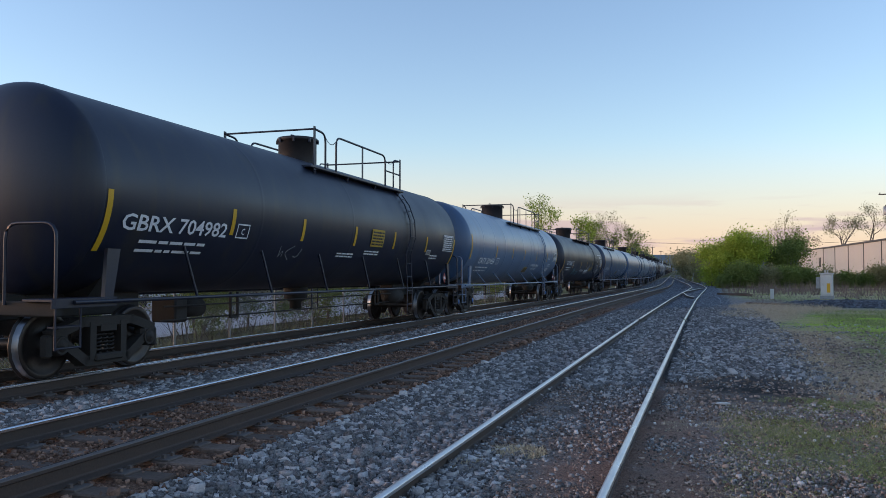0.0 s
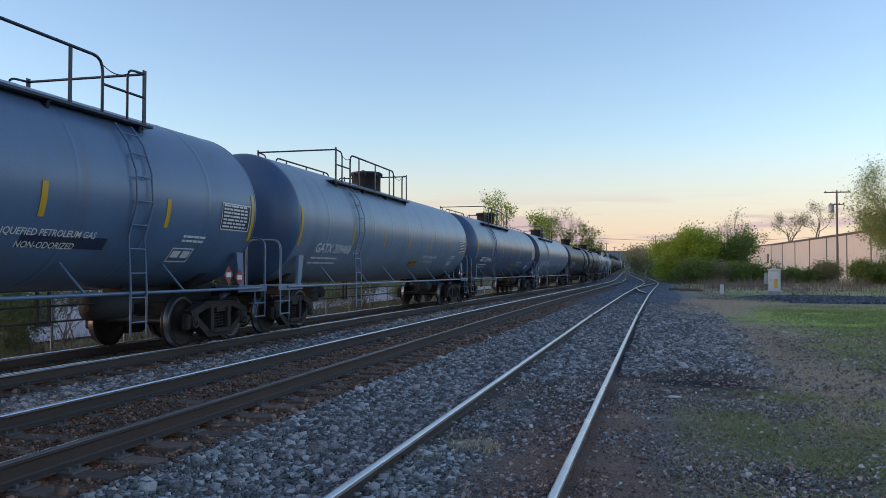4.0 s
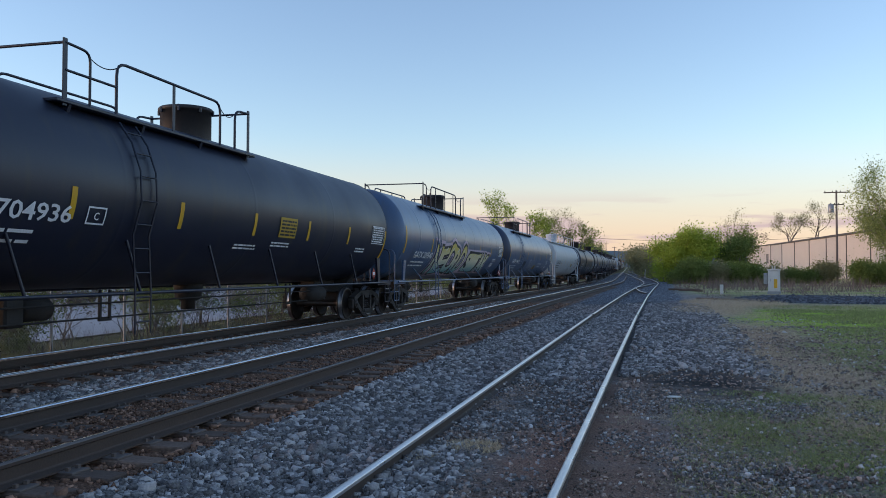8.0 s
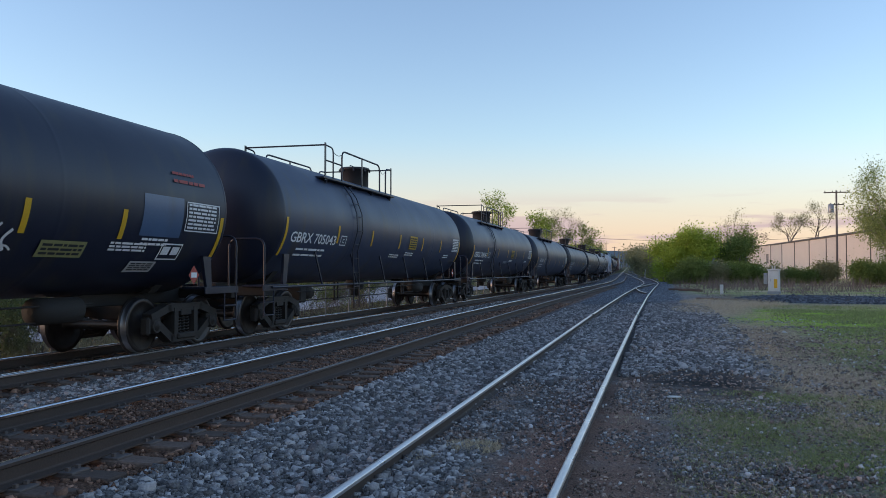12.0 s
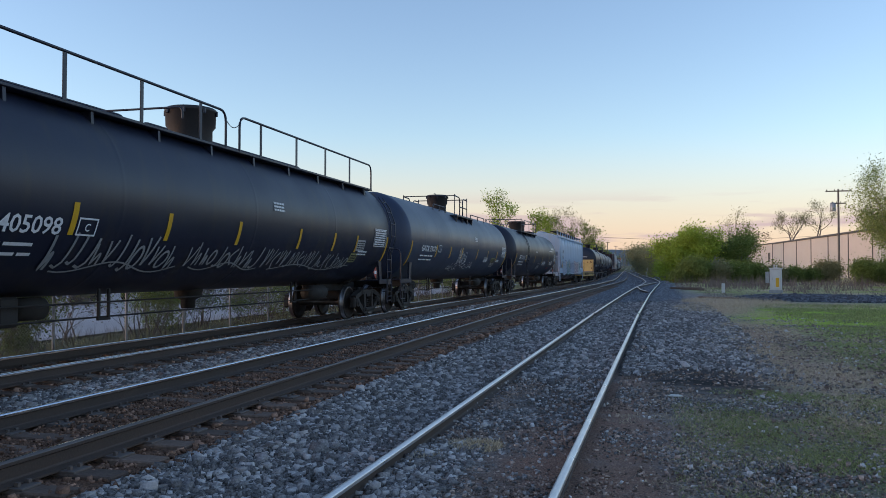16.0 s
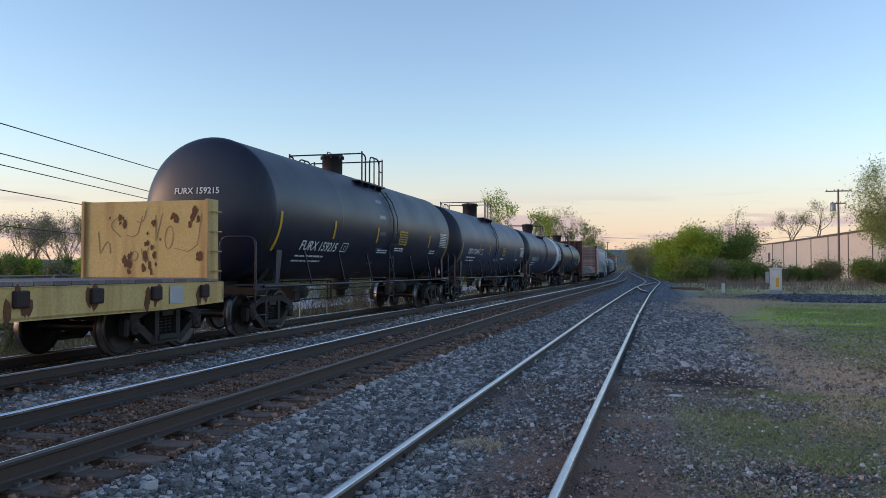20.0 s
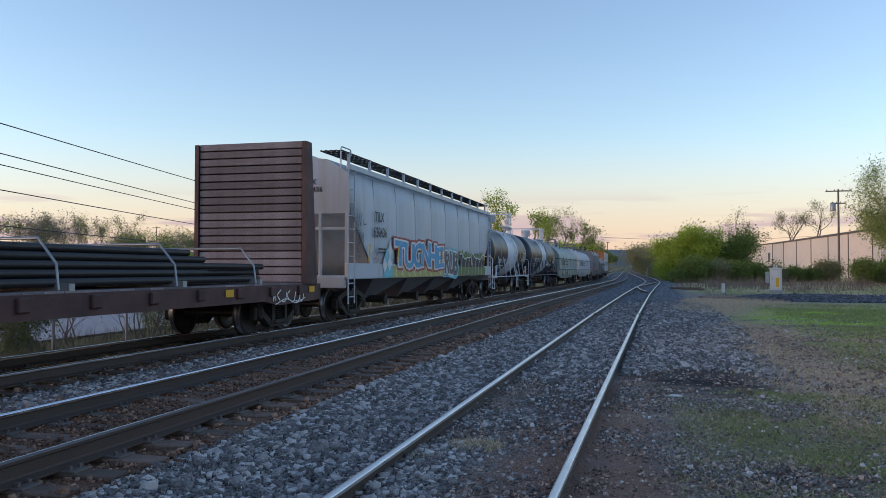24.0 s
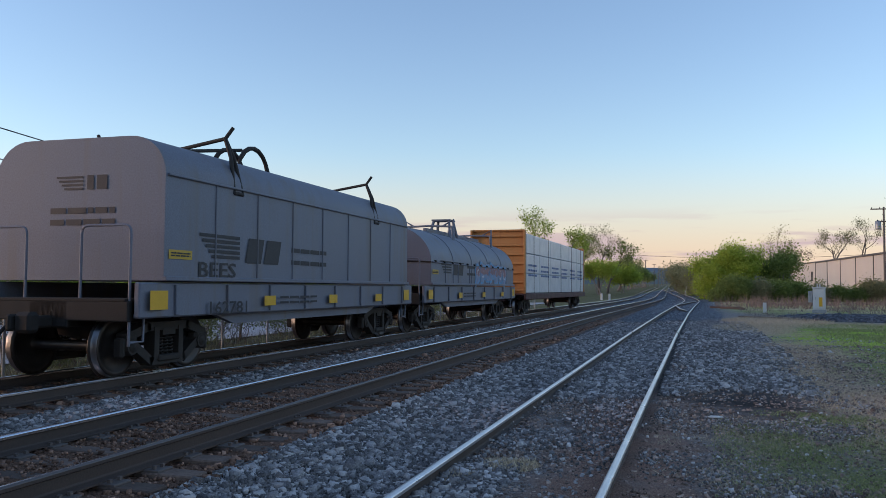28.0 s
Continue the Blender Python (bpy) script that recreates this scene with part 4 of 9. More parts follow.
def top_gear(car, zt, kind, flip, off, trim, h):
    """Walkway, uprights and railings on the crown of a tank."""
    zw, zr = zt - 0.34, zt + 0.5
    at = lambda v: -flip * v + off
    if kind == "blk":
        zw = zt - 0.24
    if kind == "long":
        ends = (-8.37, 8.05)
        runs = ((-8.37, (-6.59, -4.85, -3.07, -1.3), -0.39), (0.15, (1.07, 2.85, 4.58, 6.29), 8.05))
        zw, zr = zt - 0.27, zt + 0.44
        for sx in (-1, 1):
            x = sx * 1.12
            for a, ups, b in runs:
                tube_frame("railing", car, [bend([(x, a + off, zw), (x, a + off, zr), (x, b + off, zr), (x, b + off, zw)], 0.22 if abs(a) < 1 or abs(b) < 1 else 0.03)], 0.024, trim)
                for u in ups:
                    g = Geo()
                    g.box((x, u + off, (zw + zr) / 2), (0.02, 0.08, zr - zw), 0, 0.004)
                    part("upright", g, trim, car)
            g = Geo()
            g.box((sx * 0.98, off - 0.16, zw), (0.3, 16.6, 0.05), 0, 0.01)
            part("walkway", g, trim, car)
            for k in range(10):
                y = -7.6 + 1.68 * k + off
                g = Geo()
                g.prism([(sx * 1.1, zw - 0.02), (sx * 0.86, zw - 0.02), (sx * 1.12, zw - 0.34)], y - 0.03, y + 0.03, "y")
                part("walkway_bracket", g, trim, car)
            chain(car, (x, -0.39 + off, zr - 0.15), (x, 0.15 + off, zr - 0.15), 0.12, trim)
        g = Geo()
        g.pipe(bend([(-1.12, -1.9 + off, zw + 0.3), (-1.12, -1.9 + off, zw + 0.5), (1.12, -1.9 + off, zw + 0.5), (1.12, -1.9 + off, zw + 0.3)], 0.1), 0.02, 6)
        part("cross_rail", g, trim, car)
        return
    if kind == "deck":
        # broad platform on bracketed plates round the manway
        for y, thick in ((-1.24, True), (0.98, True)):
            cross_bar(car, y + off, zw, zr, trim, thick)
        for sx in (-1, 1):
            x = sx * 1.12
            tube_frame("railing", car, [bend([(x, -1.24 + off, zr), (x, -0.36 + off, zr - 0.02), (x, -0.36 + off, zw)], 0.2), bend([(x, 0.19 + off, zw), (x, 0.19 + off, zr - 0.04), (x, 0.98 + off, zr - 0.04)], 0.2), [(x, -0.36 + off, zw + 0.42), (x, 0.98 + off, zw + 0.42)]], 0.026, trim)
            chain(car, (x, -0.36 + off, zr - 0.1), (x, 0.19 + off, zr - 0.1), 0.12, trim)
            for a, b in ((-4.6, -2.8), (1.7, 4.65)):
                tube_frame("side_rail", car, [bend([(x, a + off, zw), (x, a + off, zw + 0.22), (x, b + off, zw + 0.22), (x, b + off, zw)], 0.1), [(x, (a + b) / 2 + off, zw), (x, (a + b) / 2 + off, zw + 0.22)]], 0.022, trim)
            g = Geo()
            g.box((sx * 1.0, 0.15 + off, zw), (0.5, 3.0, 0.06), 0, 0.01)
            part("walkway", g, trim, car)
            for y in (-1.24, -0.2, 0.7, 1.6):
                g = Geo()
                g.prism([(sx * 1.24, zw + 0.02), (sx * 0.8, zw + 0.02), (sx * 1.2, zw - 0.5)], y + off - 0.04, y + off + 0.04, "y")
                part("walkway_bracket", g, trim, car)
        return
    (a0, a1), (b0, ups, b1), (c0, c1) = GEAR[kind]
    if kind == "mini":
        zw = zt - 0.3
    cross_bar(car, at(a0), zw, zr, trim)
    cross_bar(car, at(c1), zw, zr, trim)
    for sx in (-1, 1):
        x = sx * 1.12
        if a1 is not None:
            tube_frame("railing", car, [bend([(x, at(a0), zr), (x, at(a1), zr - 0.03), (x, at(a1), zw)], 0.2)], 0.024, trim)
        start = [(x, at(a0), zr)] if b0 is None else [(x, at(b0), zw), (x, at(b0), zr)]
        tube_frame("railing", car, [bend(start + [(x, at(b1), zr), (x, at(b1), zw)], 0.22)], 0.024, trim)
        for u in ups:
            g = Geo()
            g.box((x, at(u), (zw + zr) / 2), (0.02, 0.07, zr - zw), 0, 0.004)
            part("upright", g, trim, car)
        tube_frame("railing", car, [bend([(x, at(c0), zw), (x, at(c0), zr - 0.02), (x, at(c1), zr)], 0.15), [(x, at(b1), zw + 0.45), (x, at(c1), zw + 0.45)]], 0.02, trim)
        if b0 is not None and kind != "mini":
            chain(car, (x, at(a1), zr - 0.1), (x, at(b0), zr - 0.1), 0.12, trim)
            chain(car, (x, at(b1), zr - 0.1), (x, at(c0), zr - 0.1), 0.07, trim)
        y0, y1 = sorted((at(a0 - 0.25), at(c1 + 0.2)))
        g = Geo()
        g.box((sx * 0.99, (y0 + y1) / 2, zw), (0.34, y1 - y0, 0.05), 0, 0.01)
        part("walkway", g, trim, car)
        for k in range(4):
            y = y0 + 0.3 + (y1 - y0 - 0.6) * k / 3
            g = Geo()
            g.prism([(sx * 1.14, zw - 0.02), (sx * 0.88, zw - 0.02), (sx * 1.08, zw - 0.2)], y - 0.03, y + 0.03, "y")
            part("walkway_bracket", g, trim, car)


def tank_car(c0, c1, shell, head, label, mark="", number="", r=1.5, ztop=4.07, flip=1, top="", off=0.0, trim=None, low_trim=None, cap=None, seams=10, ink=None, man=(0.0, 0.5), strips=(), band=None, side=None, style="lpg", text=None, seed=1, lift=0.0, dish=0.6, decals=()):
    """A tank car between tank ends c0 and c1 (metres along the train). top: kind of railing and off its shift; man: place and radius of the manway; side: place of the ladder."""
    rng = random.Random(seed)
    L = c1 - c0
    h = L / 2
    zc = ztop - r
    zb = zc - r
    trim = trim or M_BLACK
    ink = ink or M_LETTER
    cap = cap or M_TRUCK
    lpg = style == "lpg"
    low_trim = low_trim or (shell if lpg else trim)
    car = thing("tank_car", label, "tank car", "cars of the train")
    CARS.append((car, (c0 + c1) / 2))
    hd = dish  # depth of the dished ends
    hh = h + 0.45  # to the crown of the ends
    # shell with jacket rings or welded seams
    g = Geo()
    prof = [(r, -hh + hd)]
    e = 0.0035 if lpg else 0.0012
    for i in range(1, seams):
        y = (hh - hd) * (2 * i / seams - 1)
        prof += [(r, y - 0.09), (r, y - 0.03), (r + e, y - 0.018), (r + e, y + 0.018), (r, y + 0.03), (r, y + 0.09)]
    prof += [(r, hh - hd)]
    g.lathe(prof, 64, 0, "y", (0, 0, zc))
    if band:
        for i in range(len(g.f)):
            ys = [g.v[k][1] for k in g.f[i]]
            my = sum(ys) / len(ys)
            for lo, hi, sl in band:
                if len(g.f[i]) == 4 and lo <= my <= hi:
                    g.mi[i] = sl
    part("tank_shell", g, [shell] + ([b for b in BANDS] if band else []), car)
    # dished ends: on many cars their shade is put into a darker head paint
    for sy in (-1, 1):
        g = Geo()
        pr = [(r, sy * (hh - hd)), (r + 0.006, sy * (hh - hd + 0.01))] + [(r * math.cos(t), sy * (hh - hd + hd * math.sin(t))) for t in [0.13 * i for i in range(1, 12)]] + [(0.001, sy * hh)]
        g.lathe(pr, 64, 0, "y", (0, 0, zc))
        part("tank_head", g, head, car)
    # stub sills, saddles and couplers
    for sy in (-1, 1):
        g = Geo()
        g.box((0, sy * (h - 1.0), 0.95), (0.42, 3.0, 0.36), 0, 0.02)
        g.box((0, sy * (h + 0.5), 0.95), (2.7, 0.12, 0.2), 0, 0.02)
        g.prism([(-1.25, zb + r * 0.5), (-0.55, 0.98), (0.55, 0.98), (1.25, zb + r * 0.5), (0.0, 1.2)], sy * (h - 0.95) - 0.12, sy * (h - 0.95) + 0.12, "y")
        part("end_sill", g, M_UNDER, car)
        for sx in (-1, 1):
            g = Geo()
            g.box((sx * 1.12, sy * (h + 0.05), 1.06), (0.5, 1.15, 0.04), 0, 0.008)
            g.box((sx * 1.36, sy * (h + 0.05), 1.02), (0.03, 1.2, 0.13), 0, 0.008)
            part("end_platform", g, low_trim, car)
            x = sx * 1.36
            tube_frame("hand_rail", car, [bend([(x, sy * (h + 0.58), 1.0), (x, sy * (h + 0.58), 2.05), (sx * 0.55, sy * (h + 0.58), 2.05), (sx * 0.55, sy * (h + 0.58), 1.0)], 0.2)], 0.022, low_trim)
            g = Geo()
            x = sx * 1.36
            g.pipe([(x, sy * (h + 0.58), 0.45), (x, sy * (h + 0.14), 0.45)], 0.016, 5)
            g.box((sx * 1.3, sy * (h + 0.36), 0.72), (0.14, 0.44, 0.025), 0, 0.004)
            for y in (h + 0.58, h + 0.14):
                g.pipe([(x, sy * y, 0.43), (x, sy * y, 1.02)], 0.016, 5)
            part("step", g, low_trim, car)
            g = Geo()
            g.prism([(sy * (h - 0.3), 0.98), (sy * (h - 0.46), 0.98), (sy * (h - 0.62), zb + r * 0.44), (sy * (h - 0.36), zb + r * 0.44)], sx * 1.33 - 0.03, sx * 1.33 + 0.03)
            part("brace", g, low_trim if sx > 0 else M_UNDER, car)
    add_couplers(car, -h - 0.75, h + 0.75)
    # brake gear: cylinder, reservoir, rods on hangers and, below general tanks, the outlet
    g = Geo()
    g.lathe([(0.05, -0.5), (0.2, -0.44), (0.2, 0.44), (0.05, 0.5)], 14, 0, "y", (0.5, h - 3.3, 0.78))
    part("reservoir", g, M_UNDER, car)
    g = Geo()
    g.box((0.3, -h + 3.2, 0.78), (0.5, 0.36, 0.42), 0, 0.03)
    g.lathe([(0.05, -0.28), (0.17, -0.26), (0.17, 0.26), (0.05, 0.28)], 12, 0, "y", (0.3, -h + 3.8, 0.8))
    part("brake_cylinder", g, M_UNDER, car)
    for x, z in ((0.62, 0.86), (0.55, 0.62)):
        g = Geo()
        g.pipe([(x, -h + 2.6, z), (x, h - 2.6, z)], 0.016, 6)
        part("brake_rod", g, M_UNDER, car)
    for k in range(2):
        y = -h + 5.0 + (L - 10.0) * k + rng.uniform(-0.3, 0.3)
        g = Geo()
        for dy in (-0.12, 0.12):
            g.box((0.6, y + dy, 0.82), (0.04, 0.05, 0.5), 0, 0.006)
        g.box((0.6, y, 0.59), (0.05, 0.3, 0.04), 0, 0.006)
        part("rod_hanger", g, M_UNDER, car)
    if not lpg:
        g = Geo()
        g.lathe([(0.3, zb + 0.06), (0.26, 0.82), (0.14, 0.76), (0.14, 0.6), (0.001, 0.59)], 14, 0, "z")
        part("outlet_valve", g, M_UNDER, car)
    # rail along each side on struts
    if style in ("lpg", "gbrx", "ring"):
        for sx in (-1, 1):
            tube_frame("side_rail", car, [[(sx * 1.4, -h - 0.3, 1.03), (sx * 1.4, h + 0.3, 1.03)]], 0.03, low_trim)
            for i in range(1, 7):
                y = -h + L * i / 7
                g = Geo()
                if lpg:
                    g.pipe([(sx * 1.4, y, 1.03), (sx * 1.05, y - 0.12, zc - math.sqrt(r * r - 1.08))], 0.02, 5)
                else:
                    g.pipe([(sx * 1.4, y, 1.03), (sx * 1.29, y - 0.22, zc - math.sqrt(r * r - 1.664) + 0.02)], 0.024, 5)
                part("strut", g, low_trim, car)
    # manway, walkway and railings on top
    yd, rm = man
    zt = zc + r
    g = Geo()
    if style == "blk":
        g.lathe([(rm * 0.86, zt - 0.12), (rm * 0.86, zt + 0.2), (rm * 0.98, zt + 0.28), (rm, zt + 0.56), (rm * 1.03, zt + 0.57), (rm * 1.03, zt + 0.62), (rm * 0.95, zt + 0.65), (0.001, zt + 0.66)], 24, 0, "z", (0, yd, 0))
    elif lift > 0.1:
        # drum on a narrow neck above the raised platform
        g.lathe([(rm * 0.62, zt - 0.12), (rm * 0.62, zt + lift - 0.02), (rm * 1.1, zt + lift), (rm * 1.1, zt + 0.32 + lift), (rm * 1.18, zt + 0.33 + lift), (rm * 1.18, zt + 0.38 + lift), (rm * 0.9, zt + 0.42 + lift), (0.001, zt + 0.44 + lift)], 24, 0, "z", (0, yd, 0))
    else:
        g.lathe([(rm * 0.96, zt - 0.12), (rm * 0.96, zt + 0.47 + lift), (rm * 1.04, zt + 0.48 + lift), (rm * 1.04, zt + 0.53 + lift), (rm * 0.98, zt + 0.56 + lift), (0.001, zt + 0.58 + lift)], 24, 0, "z", (0, yd, 0))
    dome = part("manway", g, trim if trim in (M_WHITE,) else M_DOME, car, "round valve housing with a lid")
    g = Geo()
    zl = zt + (0.65 if style == "blk" else (0.57 if lift < 0.1 else 0.42)) + lift
    g.pipe(bend([(-0.1, yd - 0.14, zl), (-0.1, yd - 0.14, zl + 0.07), (-0.1, yd + 0.14, zl + 0.07), (-0.1, yd + 0.14, zl)], 0.03), 0.014, 5)
    part("lid_handle", g, trim, dome)
    for k in range(8):
        t = 0.785 * k + 0.3
        g = Geo()
        g.box((rm * 1.03 * math.cos(t), yd + rm * 1.03 * math.sin(t), zl - 0.1), (0.05, 0.05, 0.1), 0, 0.008)
        part("lid_bolt", g, trim, dome)
    top_gear(car, zt + lift, top or style, flip, off, trim, h)
    if lift > 0.1:
        # legs that carry the raised platform
        for sx in (-1, 1):
            for dy in (-0.9, 0.3, 1.1):
                g = Geo()
                g.pipe([(sx * 0.95, off + dy, zt - 0.3 + lift), (sx * 0.9, off + dy, zt - 0.42)], 0.03, 6)
                part("platform_leg", g, trim, car)
    # ladder up each side to the walkway
    for yl in (side if isinstance(side, tuple) else (side,)) if side is not None else ():
        for sx in (-1, 1):
            pa = [(sx * 1.46, yl - 0.2, 0.4), (sx * 1.46, yl - 0.2, 1.1)] + [(sx * (r + 0.07) * math.cos(t), yl - 0.2, zc + (r + 0.07) * math.sin(t)) for t in (-0.45, -0.1, 0.2, 0.5, 0.75)]
            pb = [(p[0], yl + 0.2, p[2]) for p in pa]
            ladder(car, pa, pb, 9, low_trim)
    for y in (-h + 0.72, h - 0.72):
        add_truck(car, y, cap)
    # yellow reflector strips on the side
    sf = cyl_surf(r, zc, 0.008)
    for i, y in enumerate((-h + 0.24,) + tuple(strips) + (h - 0.24,)):
        g = Geo()
        end = i in (0, len(strips) + 1)
        lo, hi = {"lpg": (-0.62, 0.28) if end else (-0.5, -0.03), "gbrx": (-0.93, -0.04) if end else (-0.52, -0.07), "blk": (-1.03, -0.14) if end else (-0.65, -0.19), "ring": (-0.62, 0.3) if end else (-0.4, 0.06)}[style]
        patch(g, sf, y - 0.055, y + 0.055, lo, hi, 0, 8 if end else 4)
        part("reflector_strip", g, M_YELLOW, car, "yellow reflective strip")
    # markings
    sf = cyl_surf(r, zc, 0.016)
    low = cyl_surf(r, zc, 0.006)
    y, w, a0, hgt = text or {"lpg": (-7.3, 2.28, -0.76, 0.235), "gbrx": (-7.9, 2.65, -0.57, 0.235), "blk": (-7.38, 1.82, -0.47, 0.235), "ring": (-4.5, 1.9, -0.4, 0.24)}[style]
    if mark or number:
        g = Geo()
        letters(g, sf, (mark + " " + number).strip(), y, a0, hgt, 0, 0.98, w)
        part("lettering", g, ink, car, "stencilled car mark")
        for k in range(2):
            g = Geo()
            if number == "200989":
                letters(g, sf, ("LD LMT  163000 LB   74300 KG", "LT WT   98200 LB   45000 KG")[k], y, a0 - 0.2 - 0.17 * k, 0.085, 0, 1.05, 1.6)
            else:
                bars(g, sf, y + 0.5 * (w > 2.5), a0 - 0.19 - 0.15 * k, 1.65, 0.055, 1, 0, rng, 0.9)
            part("small_print", g, ink, car)
        g = Geo()
        ex, ez, et, eh = (-0.62, 0.3, mark + " " + number, 0.13) if mark == "FURX" else (-1.0, 0.5, number[-4:], 0.2)
        letters(g, lambda yy, a: (ex + yy, -hh + 0.12 + hd * (1 - math.sqrt(max(0.0, 1 - ((yy + ex) ** 2 + (ez + a) ** 2) / r ** 2))) - 0.135, zc + ez + a), et, 0, 0, eh)
        part("end_lettering", g, ink, car)
        framed(car, sf, y + w + 0.3, y + w + 0.7, a0, a0 + 0.26, ink)
    if lpg:
        panel(car, sf, 0.95, 1.75, -1.13, -0.84, M_YELLOWP, M_DLETTER, 4, rng, "yellow contact panel")
        g = Geo()
        letters(g, sf, "LIQUEFIED PETROLEUM GAS", 2.15, -0.76, 0.1, 0, 1.0, 1.85)
        part("lettering", g, ink, car)
        g = Geo()
        letters(g, sf, "NON-ODORIZED", 2.55, -0.95, 0.1, 0, 1.0, 1.1)
        part("lettering", g, ink, car)
        framed(car, sf, h - 2.65, h - 2.0, -1.14, -0.84, ink, True)
    elif style == "gbrx":
        panel(car, sf, 1.12, 1.95, -0.5, -0.07, M_YELLOWP, M_DLETTER, 5, rng, "yellow contact panel")
        for k in range(2):
            g = Geo()
            bars(g, sf, 0.9 - 1.5 * k, -0.72 - 0.1 * k, 0.9, 0.14, 2, 0, rng)
            part("small_print", g, ink, car)
    g = Geo()
    bars(g, sf, h - 2.5, -0.72, 0.7, 0.16, 2, 0, rng)
    part("small_print", g, ink, car)
    grid_panel(car, low, sf, h - 1.42, h - 0.36, -0.44, 0.06, ink, rng)
    for dy, dz in ((0.0, 0.0), (0.42, -0.05)):
        g = Geo()
        d = 0.17
        yp = h - 0.95 + dy
        s2 = lambda yy, a: (1.38, yy, 1.3 + dz + a)
        g.add([s2(yp - d, 0), s2(yp, -d), s2(yp + d, 0), s2(yp, d)], [(0, 1, 2, 3)])
        pl = part("placard", g, M_RED, car, "red diamond hazard placard")
        g = Geo()
        s3 = lambda yy, a: (1.384, yy, 1.3 + dz + a)
        patch(g, s3, yp - 0.09, yp + 0.09, -0.045, 0.045, 0, 1)
        part("placard_print", g, M_LETTER, pl)
        if not lpg:
            break
    for it in decals:
        decal(car, sf, low, it, ink, rng)
    return car


BANDS = [M_WHITE, M_BLACK]

# ---- train: other kinds of car ----


def hopper_car(c0, c1, paint, label, art, mark, number, seed=1):
    """Covered hopper with rounded sides, four outlet bays, roof walk and end ladders."""
    rng = random.Random(seed)
    h = (c1 - c0) / 2
    car = thing("hopper_car", label, "hopper car", "cars of the train")
    CARS.append((car, (c0 + c1) / 2))
    zs, w = 1.14, 1.55
    hb = h - 0.25
    sec = [(-w, zs), (-w, 1.55), (-w - 0.03, 2.2), (-w, 3.4), (-w + 0.06, 3.92), (-0.9, 4.28), (0, 4.38), (0.9, 4.28), (w - 0.06, 3.92), (w, 3.4), (w + 0.03, 2.2), (w, 1.55), (w, zs)]
    g = Geo()
    ys = (-hb, hb)
    n = len(sec)
    inset = 2.0
    # side and roof skin, with the ends cut back below mid height
    rows = []
    for i in range(73):
        dip = 0.06 * abs(math.cos(math.pi * i / 8)) ** 6  # sheets bulge between the seams
        rows.append((-hb + 2 * hb * i / 72, dip if 0 < i < 72 else 0.0))
    vs = [(x - math.copysign(dip, x) if abs(x) > 1.4 and 1.5 < z < 3.95 else x, y, max(z, 1.6 + (abs(y) - hb + 1.6) / 1.6 * 1.25) if abs(y) > hb - 1.6 else z) for y, dip in rows for x, z in sec]
    g.add(vs, [(j * n + k, j * n + k + 1, (j + 1) * n + k + 1, (j + 1) * n + k) for j in range(72) for k in range(n - 1)], 0, True)
    for sy in (-1, 1):
        e = [(x, sy * hb, z) for x, z in sec if z > 2.9]
        g.add(e, [tuple(range(len(e)))])
        g.add([(-w, sy * hb, 3.4), (w, sy * hb, 3.4), (w, sy * hb, 2.85), (-w, sy * hb, 2.85), (w, sy * (hb - inset), zs), (-w, sy * (hb - inset), zs)], [(0, 1, 2, 3), (3, 2, 4, 5)])
    part("body", g, paint, car)
    # faint vertical seams on the sides
    for i in range(1, 9):
        y = -hb + 2 * hb * i / 9
        for sx in (-1, 1):
            g = Geo()
            g.pipe([(sx * (w - 0.06), y, zs + 0.3), (sx * (w - 0.03), y, 2.2), (sx * (w - 0.06), y, 3.4), (sx * (w - 0.1), y, 3.92)], 0.014, 4)
            part("side_seam", g, paint, car)
    for sx in (-1, 1):
        g = Geo()
        g.box((sx * w, 0, zs + 0.2), (0.1, 2 * h - 0.1, 0.42), 0, 0.02)
        part("side_sill", g, paint, car)
        g = Geo()
        g.box((sx * (w - 0.02), 0, 4.05), (0.12, 2 * hb + 0.1, 0.16), 0, 0.02)
        part("top_rail", g, paint, car)
        # roof walk: grating on posts
        for i in range(12):
            y = -hb + 0.3 + (2 * hb - 0.6) * i / 11
            g = Geo()
            g.box((sx * 1.4, y, 4.28), (0.07, 0.06, 0.42))
            part("walk_post", g, paint, car)
        g = Geo()
        for k in range(5):
            g.box((sx * (0.84 + 0.14 * k), 0, 4.46), (0.025, 2 * h, 0.04))
        for i in range(60):
            y = -h + 2 * h * i / 59
            g.box((sx * 1.13, y, 4.45), (0.58, 0.025, 0.03))
        part("roof_walk", g, M_UNDER, car, "dark steel grating roof walk")
    g = Geo()
    g.box((0, 0, 4.42), (0.5, 2 * hb - 0.6, 0.1), 0, 0.02)
    part("hatch", g, paint, car)
    for i in range(4):
        y = (-1.5 + i) * (2 * h - 5.2) / 4
        g = Geo()
        a, b = (2 * h - 5.2) / 8 - 0.06, 0.28
        g.add([(-1.35, y - a, zs), (1.35, y - a, zs), (1.35, y + a, zs), (-1.35, y + a, zs), (-0.5, y - b, 0.45), (0.5, y - b, 0.45), (0.5, y + b, 0.45), (-0.5, y + b, 0.45)], [(0, 1, 5, 4), (1, 2, 6, 5), (2, 3, 7, 6), (3, 0, 4, 7), (4, 5, 6, 7)])
        bay = part("hopper_bay", g, M_COIL3, car, "tapered grimy outlet bay")
        g = Geo()
        g.lathe([(0.12, -1.1), (0.12, 1.1)], 10, 0, "x", (0, y, 0.48))
        g.lathe([(0.16, 1.1), (0.16, 1.18)], 10, 0, "x", (0, y, 0.48))
        part("outlet", g, M_UNDER, car)
